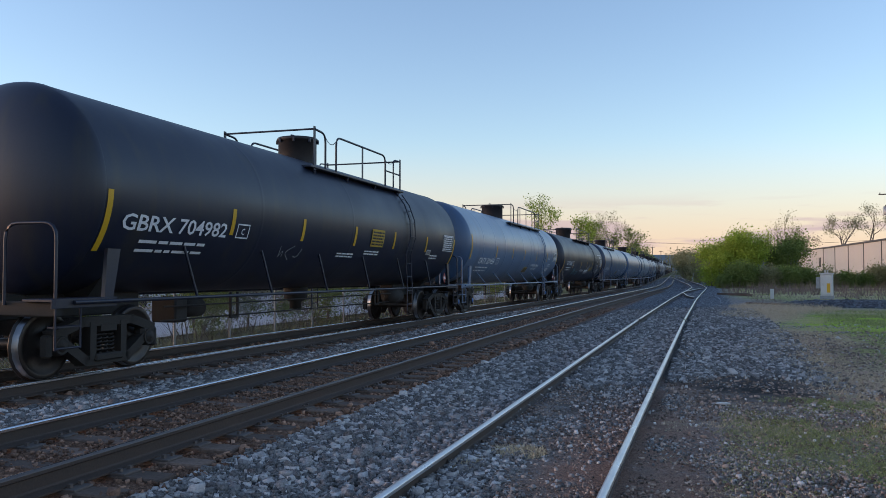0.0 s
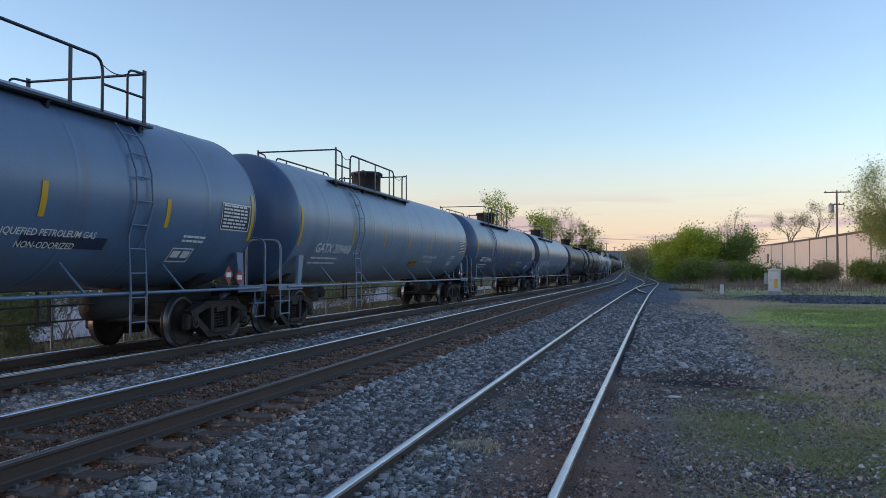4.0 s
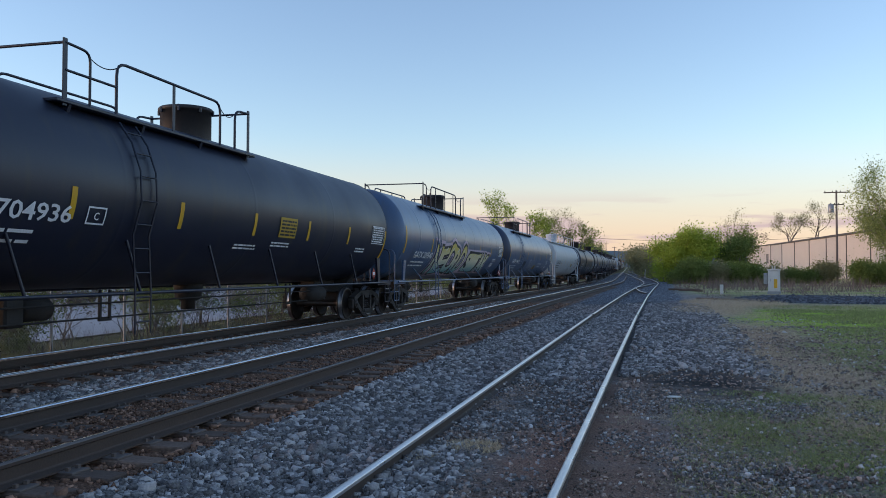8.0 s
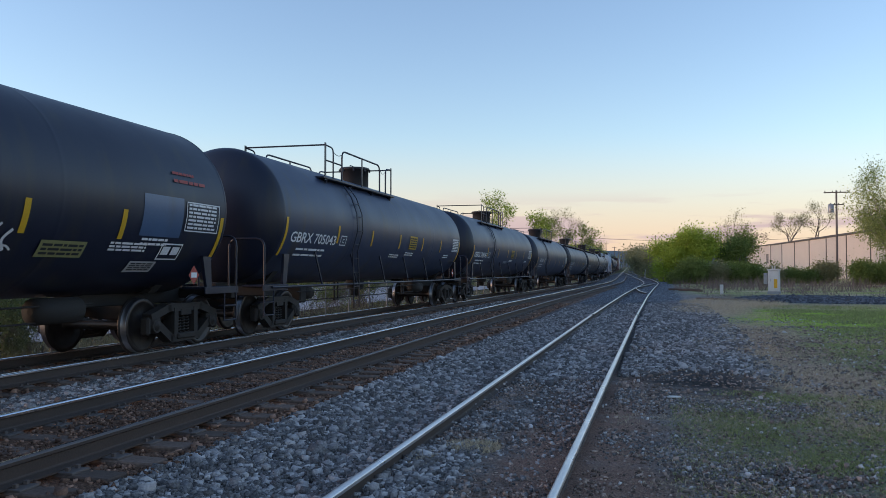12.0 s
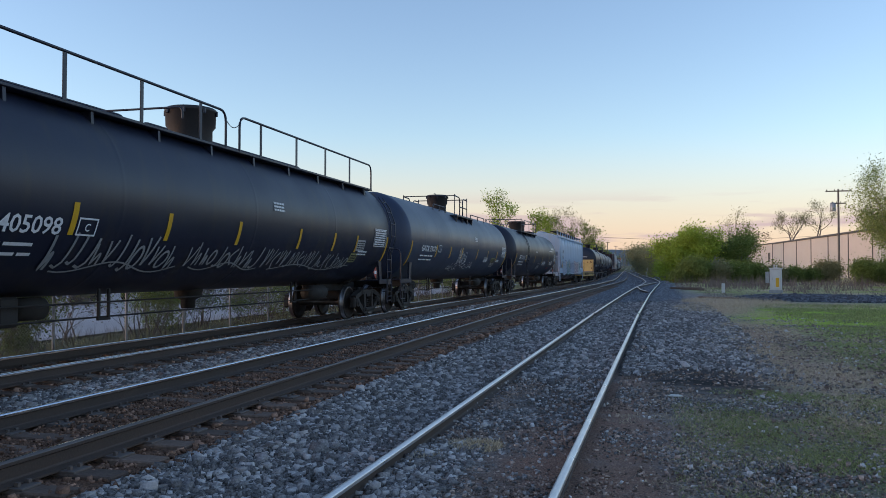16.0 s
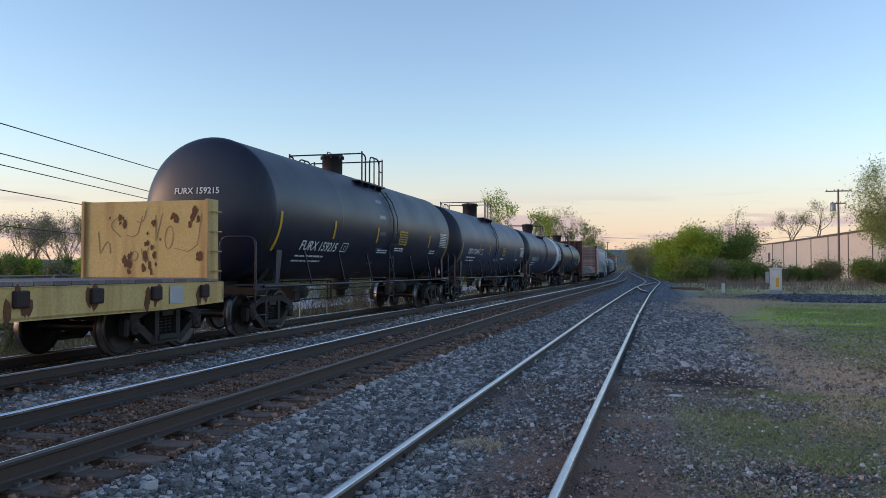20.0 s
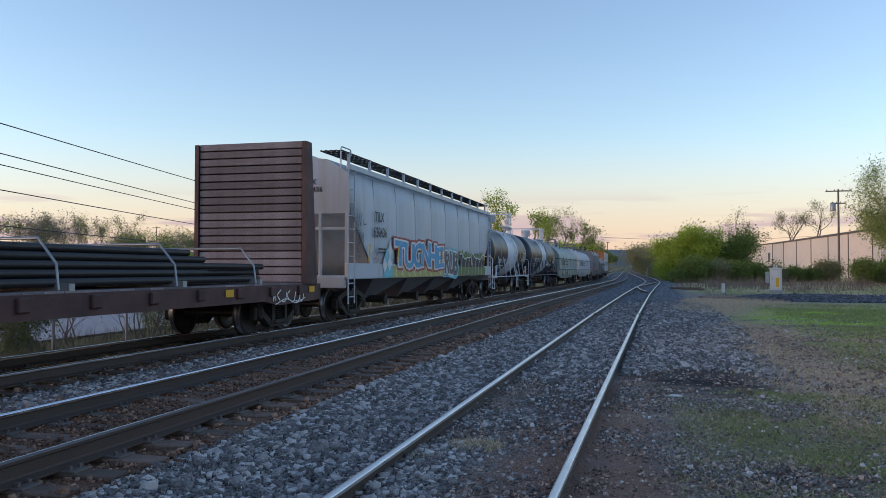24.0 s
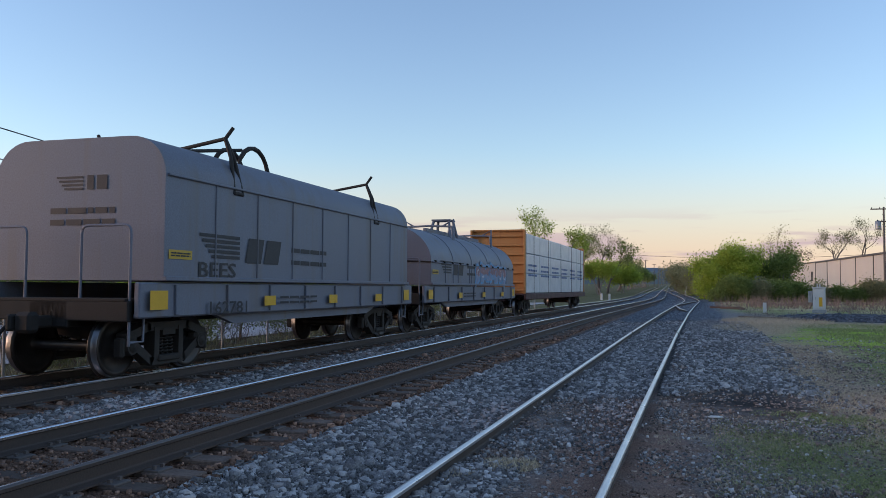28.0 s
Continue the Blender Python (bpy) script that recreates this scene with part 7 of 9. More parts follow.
tank_car(*mid(382.7, 8.72), M_NAVY, M_BLACK2, LPG, "GATX", "59079", style="blk", ztop=3.99, r=1.51, top="deck", man=(0.09, 0.45), strips=(-5.3, -3.23, -1.28, 1.62, 3.91, 6.17), seed=20, text=(-7.3, 1.9, -0.45, 0.2), decals=(("white", -1.75, -0.25, -0.95, -0.22, 9, 0.035), ("white", -2.7, -1.2, -1.25, -0.85, 4, 0.03), ("white", -0.7, 1.5, -1.12, -0.72, 5, 0.025), ("pale", 5.2, 5.9, -1.0, -0.7), ("olive", 5.0, 5.9, -0.75, -0.52), ("print", 1.0, 1.5, 0.15, 0.36, 3), ("print", 3.3, 4.1, -0.75, -0.5, 4)))
tank_car(*mid(402.65, 8.65), M_BLACK, M_BLACK, BLK, "GATX", "200113", seed=21, **BK, flip=1, off=-0.25, man=(0.0, 0.54), strips=(-5.0, -1.54, 1.77, 5.08), side=-4.4, decals=(("text", 2.15, 3.4, -0.8, -0.52, "DAZER"), ("tape", 6.2, 7.6, 0.4, 0.52), ("tape", 5.1, 6.7, 0.22, 0.3), ("red", 5.2, 5.9, -1.1, -0.9, 2), ("frame", 6.2, 6.7, -0.75, -0.45), ("print", 5.4, 6.1, -0.7, -0.5, 2), ("pale", 0.35, 1.4, -1.12, -0.84), ("print", -1.4, -0.7, 0.03, 0.13, 2), ("print", 0.2, 1.5, -0.72, -0.68, 1)))
hopper_car(412.8, 431.65, M_HOPPERB, "pale blue covered hopper car with pale sprayed lettering shapes", art_pastel, "ARSX", "4243", 22)
bulkhead_flat(432.35, 448.1)
tank_car(*mid(457.5, 7.45), M_BLACK, M_BLACK, "black tank car with a grey scuffed ring", "FURX", "159215", seed=24, ztop=4.2, r=1.54, dish=0.45, seams=4, style="gbrx", top="mini", flip=-1, off=0.4, man=(-0.67, 0.31), strips=(-4.17, -0.92, 1.82, 4.65), side=0.5, text=(-5.9, 2.18, -0.86, 0.24), decals=(("patch", -0.75, -0.25, -1.7, 2.2, M_GREYD),))
tank_car(*mid(474.92, 7.82), M_BLACK2, M_BLACK, BLK, "CBTX", "720942", seed=25, lift=0.09, ztop=4.12, r=1.52, dish=0.42, seams=4, style="gbrx", top="mini", flip=-1, man=(0.0, 0.38), strips=(-4.21, -2.03, 1.49, 4.94), side=-0.6, cap=M_BLUECAP, text=(-6.49, 2.19, -0.52, 0.23), decals=(("grey", -2.4, -1.7, -1.2, -0.75, 4, 0.02),))
tank_car(485.0, 501.0, M_BLACK2, M_BLACK, "faded black tank car with a white ring", "TCBX", "251313", seed=26, ztop=4.05, r=1.46, style="blk", top="mini", flip=-1, man=(0.0, 0.4), strips=(-4.4, -1.6, 1.4, 4.4), side=-0.6, band=[(5.1, 6.6, 1)], seams=24, text=(-6.6, 1.8, -0.6, 0.22))
tank_car(502.8, 516.4, M_BLACK, M_BLACK, "short black tank car in the train", "", "", seed=27, ztop=3.95, r=1.42, seams=4, style="blk", top="mini", flip=-1, man=(0.0, 0.4), strips=(-3.4, 0.0, 3.4), side=-0.6)
pipe_flat(517.6, 538.0)
hopper_car(539.4, 558.2, M_HOPPER, "pale grey covered hopper car with bright sprayed art", art_bright, "TILX", "620436", 28)
tank_car(*mid(565.0, 4.9), M_BLACK, M_BLACK, "short black tank car with a broad white ring", "IPBX", "17781", seed=29, lift=0.42, ztop=3.66, r=1.32, band=[(-1.1, 1.9, 1)], seams=24, trim=M_WHITE, style="ring", top="mini", flip=-1, off=0.6, man=(-0.4, 0.4), strips=(-3.0, 2.8), side=0.9, text=(-3.4, 1.9, -0.6, 0.24), decals=(("yellow", 2.5, 3.2, -0.45, -0.22), ("grey", 2.6, 3.4, -0.8, -0.6, 4, 0.03)))
tank_car(*mid(577.78, 5.85), M_BLACK, M_BLACK, "short black tank car with a white ring", "IPBX", "17150", seed=30, lift=0.16, ztop=3.66, r=1.32, band=[(-1.16, 1.6, 1)], seams=30, trim=M_WHITE, low_trim=M_BLACK2, style="ring", top="mini", flip=-1, off=0.55, man=(-0.32, 0.28), strips=(-3.71, -1.07, 3.38), side=0.78, decals=(("yellow", 2.53, 3.25, -0.26, -0.01), ("dark", -0.6, 0.2, -0.75, -0.1, 5, 0.035), ("print", 1.6, 2.6, -0.7, -0.3, 4), ("print", 2.7, 3.8, -0.65, -0.5, 2)))
coil_car(584.25, 597.1, M_COIL1, "pale grey-green coil car under a rounded hood", 31, number="167261", tall=3.42)
coil_car(599.3, 611.25, M_HOPPER, "pale grey coil car under a rounded hood", 32, number="165097", tall=3.42)
coil_car(615.1, 626.1, M_COIL3, "taupe coil car under a tall boxy hood", 33, number="162781", tall=3.65, boxy=True, art=art_tag)
coil_car(628.2, 640.0, M_COIL3, "taupe coil car with a sprayed hood", 34, tall=3.3, art=art_hood)
centerbeam_car(643.4, 663.6)

# ---- land round the line ----


def bulk(name, verts, faces_n, mats, slots=None, smooth=False):
    """Mesh from big arrays: verts (n, 3), faces of equal size in order."""
    me = bpy.data.meshes.new(name)
    v = np.asarray(verts, dtype=np.float32).reshape(-1, 3)
    f = np.asarray(faces_n, dtype=np.int32)
    k = f.shape[1]
    me.vertices.add(len(v))
    me.vertices.foreach_set("co", v.ravel())
    me.loops.add(f.size)
    me.loops.foreach_set("vertex_index", f.ravel())
    me.polygons.add(len(f))
    me.polygons.foreach_set("loop_start", np.arange(0, f.size, k, dtype=np.int32))
    for m in mats if isinstance(mats, (list, tuple)) else [mats]:
        me.materials.append(m)
    if slots is not None:
        me.polygons.foreach_set("material_index", np.asarray(slots, dtype=np.int32))
    if smooth:
        me.polygons.foreach_set("use_smooth", np.ones(len(f), dtype=bool))
    me.update(calc_edges=True)
    me.validate()
    return me


def island_mat(name, a, b, rough=0.75, trans=0.0, fine=8.0, power=1.0):
    """Surface whose every loose piece takes its own tone between a and b."""
    ma = bpy.data.materials.new(name)
    ma.use_nodes = True
    nt = ma.node_tree
    bs = nt.nodes["Principled BSDF"]
    ge = nt.nodes.new("ShaderNodeNewGeometry")
    no = nt.nodes.new("ShaderNodeTexNoise")
    no.inputs["Scale"].default_value = fine
    co = nt.nodes.new("ShaderNodeTexCoord")
    nt.links.new(co.outputs["Object"], no.inputs["Vector"])
    ad = nt.nodes.new("ShaderNodeMath")
    ad.operation = "MULTIPLY_ADD"
    ad.inputs[1].default_value = 0.6
    nt.links.new(no.outputs["Fac"], ad.inputs[0])
    md = nt.nodes.new("ShaderNodeMath")
    md.operation = "MULTIPLY_ADD"
    md.inputs[1].default_value, md.inputs[2].default_value = 0.7, -0.15
    pw = nt.nodes.new("ShaderNodeMath")
    pw.operation = "POWER"
    pw.inputs[1].default_value = power
    nt.links.new(ge.outputs["Random Per Island"], pw.inputs[0])
    nt.links.new(pw.outputs[0], md.inputs[0])
    nt.links.new(md.outputs[0], ad.inputs[2])
    mx = nt.nodes.new("ShaderNodeMix")
    mx.data_type = "RGBA"
    mx.inputs[6].default_value, mx.inputs[7].default_value = (*a, 1), (*b, 1)
    nt.links.new(ad.outputs[0], mx.inputs["Factor"])
    nt.links.new(mx.outputs[2], bs.inputs["Base Color"])
    bs.inputs["Roughness"].default_value = rough
    bs.inputs["Specular IOR Level"].default_value = 0.3
    if trans:
        tr = nt.nodes.new("ShaderNodeBsdfTranslucent")
        nt.links.new(mx.outputs[2], tr.inputs["Color"])
        ms = nt.nodes.new("ShaderNodeMixShader")
        ms.inputs[0].default_value = trans
        nt.links.new(bs.outputs[0], ms.inputs[1])
        nt.links.new(tr.outputs[0], ms.inputs[2])
        nt.links.new(ms.outputs[0], nt.nodes["Material Output"].inputs["Surface"])
    return ma


M_LEAF = island_mat("spring_green_leaves", (0.24, 0.32, 0.035), (0.5, 0.58, 0.1), trans=0.5)
M_LEAFD = island_mat("dark_green_leaves", (0.1, 0.15, 0.035), (0.3, 0.36, 0.1), trans=0.4)
M_LEAFY = island_mat("yellow_green_buds", (0.2, 0.23, 0.06), (0.38, 0.4, 0.13), trans=0.3)
M_LEAFP = island_mat("pale_olive_buds", (0.22, 0.21, 0.1), (0.38, 0.35, 0.18), trans=0.35)
M_TWIG = island_mat("grey_brown_twigs", (0.16, 0.125, 0.1), (0.28, 0.23, 0.2))
M_WEED = island_mat("dead_red_brown_weeds", (0.1, 0.07, 0.058), (0.34, 0.25, 0.21))
M_BRUSH = island_mat("dark_bare_brush", (0.04, 0.032, 0.028), (0.14, 0.115, 0.1))
M_STRAW = island_mat("straw_grass", (0.36, 0.265, 0.17), (0.82, 0.65, 0.44))
M_BLADE = island_mat("grass_blades", (0.08, 0.1, 0.032), (0.55, 0.57, 0.24), trans=0.35)
M_ROCK = island_mat("grey_ballast", (0.022, 0.02, 0.02), (0.72, 0.66, 0.63), 0.8, fine=60, power=2.2)
M_PEBBLE = island_mat("pale_stones", (0.4, 0.38, 0.37), (0.78, 0.74, 0.72), 0.8, fine=60)
M_CLOD = island_mat("dry_clods", (0.045, 0.03, 0.024), (0.7, 0.5, 0.4), 0.95, fine=60, power=2.0)
M_ROCKB = island_mat("rust_stained_ballast", (0.05, 0.026, 0.018), (0.6, 0.33, 0.22), 0.9, fine=45, power=2.0)


M_HEAP = island_mat("dark_blue_gravel", (0.03, 0.034, 0.042), (0.22, 0.24, 0.28), 0.85, fine=30, power=1.8)


def leaves(points, size, rng, stretch=1.0):
    """Small random quads, one at each point."""
    p = np.asarray(points, dtype=np.float64)
    n = len(p)
    a = rng.normal(size=(n, 3))
    a /= np.linalg.norm(a, axis=1)[:, None]
    b = np.cross(a, rng.normal(size=(n, 3)))
    b /= np.linalg.norm(b, axis=1)[:, None]
    s = (size * rng.uniform(0.5, 1.3, n))[:, None]
    q = np.stack([p - a * s * stretch - b * s * 0.2, p + b * s * 0.6, p + a * s * stretch, p - b * s * 0.6], 1)
    return q.reshape(-1, 3), np.arange(4 * n).reshape(n, 4)


def branch(g, p, d, length, r, depth, rng, tips, spread, droop=0.0):
    """A limb that bends and splits; ends of the last twigs are kept in tips."""
    pts, rs = [p.copy()], [r]
    q, dd = p.copy(), d.copy()
    n = 3
    for i in range(n):
        dd = (dd + Vector((rng.uniform(-1, 1), rng.uniform(-1, 1), rng.uniform(-0.6, 0.9) - droop)) * 0.16).normalized()
        q = q + dd * (length / n)
        pts.append(q.copy())
        rs.append(r * (1 - 0.45 * (i + 1) / n))
    g.pipe(pts, rs, 6 if depth > 2 else (4 if depth > 1 else 3), caps=False)
    if depth == 0:
        tips.extend(pts[1:])
        return
    if depth <= 2:
        tips.extend(pts[2:])
    for k in range(rng.choice((2, 3, 3))):
        ax = Vector((rng.uniform(-1, 1), rng.uniform(-1, 1), rng.uniform(-0.3, 0.6)))
        nd = (dd + ax * spread).normalized()
        branch(g, pts[rng.choice((2, 3, 3))], nd, length * rng.uniform(0.6, 0.82), rs[-1] * 0.8, depth - 1, rng, tips, spread, droop)


def tree(x, y, height, leaf, label, seed, dense=10, leaf_size=0.2, scatter=0.7, spread=0.75, trunk=0.3, depth=4, name="tree", stems=1, thick=0.035, z=None, skirt=0.0):
    rng = random.Random(seed)
    nr = np.random.default_rng(seed)
    t = thing(name, label, name.split("_")[-1], m=pose(x, y, bank(x, y) - 0.05 if z is None else z))
    g = Geo()
    tips = []
    for s in range(stems):
        off = Vector((rng.uniform(-1, 1), rng.uniform(-1, 1), 0)) * (0.12 * height if stems > 1 else 0)
        lean = Vector((rng.uniform(-1, 1), rng.uniform(-1, 1), 4.0 if stems == 1 else 1.8)).normalized()
        branch(g, off, lean, height * trunk, height * thick / 2, depth, rng, tips, spread)
    top = max(p.z for p in tips)
    k = height / top
    for i, v in enumerate(g.v):
        g.v[i] = (v[0] * k, v[1] * k, v[2] * k)
    part("trunk", g, M_BARK if stems == 1 else (M_BRUSH if stems == 6 else M_TWIG), t, "trunk with bare limbs and twigs")
    if dense > 0:
        P = np.array([tuple(p * k) for p in tips])
        P = np.repeat(P, dense, axis=0) + nr.normal(size=(len(P) * dense, 3)) * scatter
        if skirt:
            # leaf clumps that fill the lower half down to the ground
            n = int(len(P) * skirt)
            c = nr.normal(size=(max(8, n // 60), 3)) * (0.2 * height, 0.2 * height, 0.16 * height) + (0, 0, 0.25 * height)
            P = np.concatenate([P, c[nr.integers(0, len(c), n)] + nr.normal(size=(n, 3)) * 0.06 * height])
        P = P[P[:, 2] > 0.05]
        v, f = leaves(P, leaf_size, nr)
        part("crown", bulk("crown", v, f, leaf), None, t, "crown of small loose leaves")
    return t


def blades(name, xs, ys, heights, width, material, label, seed, lean=0.4):
    """Grass or weed stems as thin upright slivers."""
    nr = np.random.default_rng(seed)
    n = len(xs)
    z = np.array([bank(a, b) for a, b in zip(xs, ys)])
    base = np.stack([xs, ys, z], 1)
    ang = nr.uniform(0, 6.283, n)
    d = np.stack([np.cos(ang), np.sin(ang), np.zeros(n)], 1) * (width * nr.uniform(0.6, 1.4, n))[:, None]
    tip = base + np.stack([nr.normal(size=n) * lean * heights, nr.normal(size=n) * lean * heights, heights * nr.uniform(0.6, 1.0, n)], 1)
    v = np.stack([base - d, base + d, tip], 1).reshape(-1, 3)
    return solid(name, bulk(name, v, np.arange(3 * n).reshape(n, 3), material), None, label, name.split("_")[-1], kind="stuff")


def chip():
    """Eight corners and twelve faces of a crushed stone before it is knocked about."""
    v = np.array([(x, y, z) for x in (-1, 1) for y in (-1, 1) for z in (-1, 1)]) * 0.78
    f = np.array([(0, 1, 3), (0, 3, 2), (4, 6, 7), (4, 7, 5), (0, 4, 5), (0, 5, 1), (2, 3, 7), (2, 7, 6), (0, 2, 6), (0, 6, 4), (1, 5, 7), (1, 7, 3)])
    return v, f


def stones(name, xs, ys, size, label, seed, lift=0.0, toss=0.35, rock=None):
    nr = np.random.default_rng(seed)
    V, F = chip()
    n = len(xs)
    jit = nr.uniform(0.45, 1.3, (n, 8, 3))
    sc = np.stack([nr.uniform(0.7, 1.35, n), nr.uniform(0.7, 1.2, n), nr.uniform(0.65, 1.25, n)], 1) * (size * nr.lognormal(0, 0.32, n))[:, None]
    P = V[None] * jit * sc[:, None, :]
    a, b = nr.uniform(0, 6.283, n), nr.normal(0, 0.7, n)
    ca, sa, cb, sb = np.cos(a), np.sin(a), np.cos(b), np.sin(b)
    X, Y, Z = P[..., 0], P[..., 1], P[..., 2]
    Y, Z = Y * cb[:, None] - Z * sb[:, None], Y * sb[:, None] + Z * cb[:, None]
    X, Y = X * ca[:, None] - Y * sa[:, None], X * sa[:, None] + Y * ca[:, None]
    z = np.array([bank(p, q) for p, q in zip(xs, ys)]) + lift + nr.uniform(-toss, toss, n) * size
    W = np.stack([X + np.asarray(xs)[:, None], Y + np.asarray(ys)[:, None], Z + z[:, None]], -1).reshape(-1, 3)
    faces = (F[None] + 8 * np.arange(n)[:, None, None]).reshape(-1, 3)
    return solid(name, bulk(name, W, faces, rock or M_ROCK), None, label, "gravel", kind="stuff")


def strip_points(nr, x0, x1, y0, y1, density, power=1.0):
    """Points over a rectangle, thinning out with distance."""
    n = int((x1 - x0) * (y1 - y0) * density)
    u = nr.uniform(0, 1, n) ** power
    return nr.uniform(x0, x1, n), y0 + (y1 - y0) * u


def lumpy(xs, ys, scale, lo, hi, seed=0.0):
    """Share of each point that stays, from a slow noise over the ground."""
    v = np.array([noise.noise((p * scale, q * scale, seed)) + 0.5 * noise.noise((p * scale * 2.7, q * scale * 2.7, seed + 9)) for p, q in zip(xs, ys)])
    return np.clip((v - lo) / (hi - lo), 0, 1)


def build_gravel():
    nr = np.random.default_rng(4)
    X, Y, S = [], [], []
    # strip, range along the line, stones per square metre, size, bareness
    for x0, x1, y0, y1, den, sz, lo, hi in (
        (-3.95, -2.25, 3.0, 13, 900, 0.025, -2, -1), (-3.95, -2.25, 13, 42, 520, 0.028, -2, -1),
        (-2.25, -1.6, 3.4, 7.5, 700, 0.024, -1.2, 0.2), (-2.2, -0.8, 3.6, 13, 520, 0.017, -0.3, 0.5), (-2.2, -0.8, 12.5, 42, 480, 0.027, -0.9, -0.1),
        (-7.72, -6.42, 5.5, 18, 800, 0.026, -2, -1), (-7.72, -6.42, 18, 42, 480, 0.03, -2, -1),
        (-0.65, 2.1, 13.0, 42, 440, 0.027, -0.7, 0.1), (1.4, 6.0, 12, 30, 45, 0.018, -0.1, 0.5),
        (-0.6, 6.5, 4.0, 13.5, 700, 0.0105, -0.05, 0.6), (-3.95, -2.25, -6.0, 3.0, 420, 0.028, -2, -1), (-7.72, -6.42, -6.0, 5.5, 380, 0.028, -2, -1)):
        xs, ys = strip_points(nr, x0, x1, y0, y1, den)
        keep = lumpy(xs, ys, 0.7, lo, hi) * np.clip((42 - ys) / 14, 0, 1) > nr.uniform(0, 1, len(xs))
        if x0 == -0.65:
            keep &= (2.1 - xs) / 0.9 + (ys - 14) * 0.02 > nr.uniform(0, 1, len(xs))
            keep &= ((xs - 0.6) / 1.0) ** 2 + ((ys - 12.8) / 1.6) ** 2 > nr.uniform(0.5, 1.2, len(xs))
        if x1 < -2.25:
            xs = xs + np.interp(ys, LINE_Y, LINE_X)
        X.append(xs[keep]), Y.append(ys[keep]), S.append(np.full(keep.sum(), sz))
    X, Y, S = np.concatenate(X), np.concatenate(Y), np.concatenate(S)
    stones("ballast", X, Y, S, "loose angular blue-grey ballast stones", 5, 0.006)
    # rust-stained fines and stones in and over the cribs of the mains
    X, Y, S = [], [], []
    for x0 in (MAIN_X, TRAIN_X):
        for u0, u1, y0, y1, den, sz in ((-0.68, 0.68, 3.0, 16, 420, 0.013), (-0.68, 0.68, 16, 40, 150, 0.02), (0.84, 1.5, 3.0, 16, 260, 0.02), (0.84, 1.45, 16, 40, 110, 0.027), (-1.5, -0.84, 5.0, 16, 240, 0.02), (-1.45, -0.84, 16, 40, 150, 0.03)):
            xs, ys = strip_points(nr, x0 + u0, x0 + u1, y0, y1, den)
            keep = lumpy(xs, ys, 1.3, -0.8, 0.4, 17.0) > nr.uniform(0, 1, len(xs))
            xs, ys = xs[keep], ys[keep]
            X.append(xs + np.interp(ys, LINE_Y, LINE_X)), Y.append(ys), S.append(np.full(len(xs), sz))
    stones("stained_ballast", np.concatenate(X), np.concatenate(Y), np.concatenate(S), "rust-stained stones and grit between the sleepers", 7, 0.012, 0.7, M_ROCKB)
    # crumbs of earth over the bare dirt
    X, Y, S = [], [], []
    for x0, x1, y0, y1, den, sz in ((-2.2, -0.82, 3.4, 14, 700, 0.011), (-0.65, 7.0, 3.6, 11, 620, 0.011), (-0.6, 9.0, 11, 26, 200, 0.017)):
        xs, ys = strip_points(nr, x0, x1, y0, y1, den)
        keep = lumpy(xs, ys, 0.9, -0.7, 0.3, 27.0) > nr.uniform(0, 1, len(xs))
        X.append(xs[keep]), Y.append(ys[keep]), S.append(np.full(keep.sum(), sz))
    stones("earth_crumbs", np.concatenate(X), np.concatenate(Y), np.concatenate(S), "crumbs of dry brown earth and cinders", 19, 0.0, 0.4, M_CLOD)
    # dark gravel heap round the signal cabinet
    r, a = np.sqrt(nr.uniform(0, 1, 5200)), nr.uniform(0, 6.283, 5200)
    xs, ys = 8.6 + 4.6 * r * np.cos(a), 48.0 + 5.0 * r * np.sin(a)
    stones("gravel_heap", xs, ys, 0.055, "dark gravel spread before the signal cabinet", 8, 0.02 + 0.1 * (1 - r * r), 0.3, M_HEAP)
    # a few larger pale stones
    xs, ys = strip_points(nr, -3.9, 6.0, 4, 30, 4)
    stones("pale_stones", xs, ys, 0.016, "scattered pale stones", 6, 0.014, 0.2, M_PEBBLE)


build_gravel()


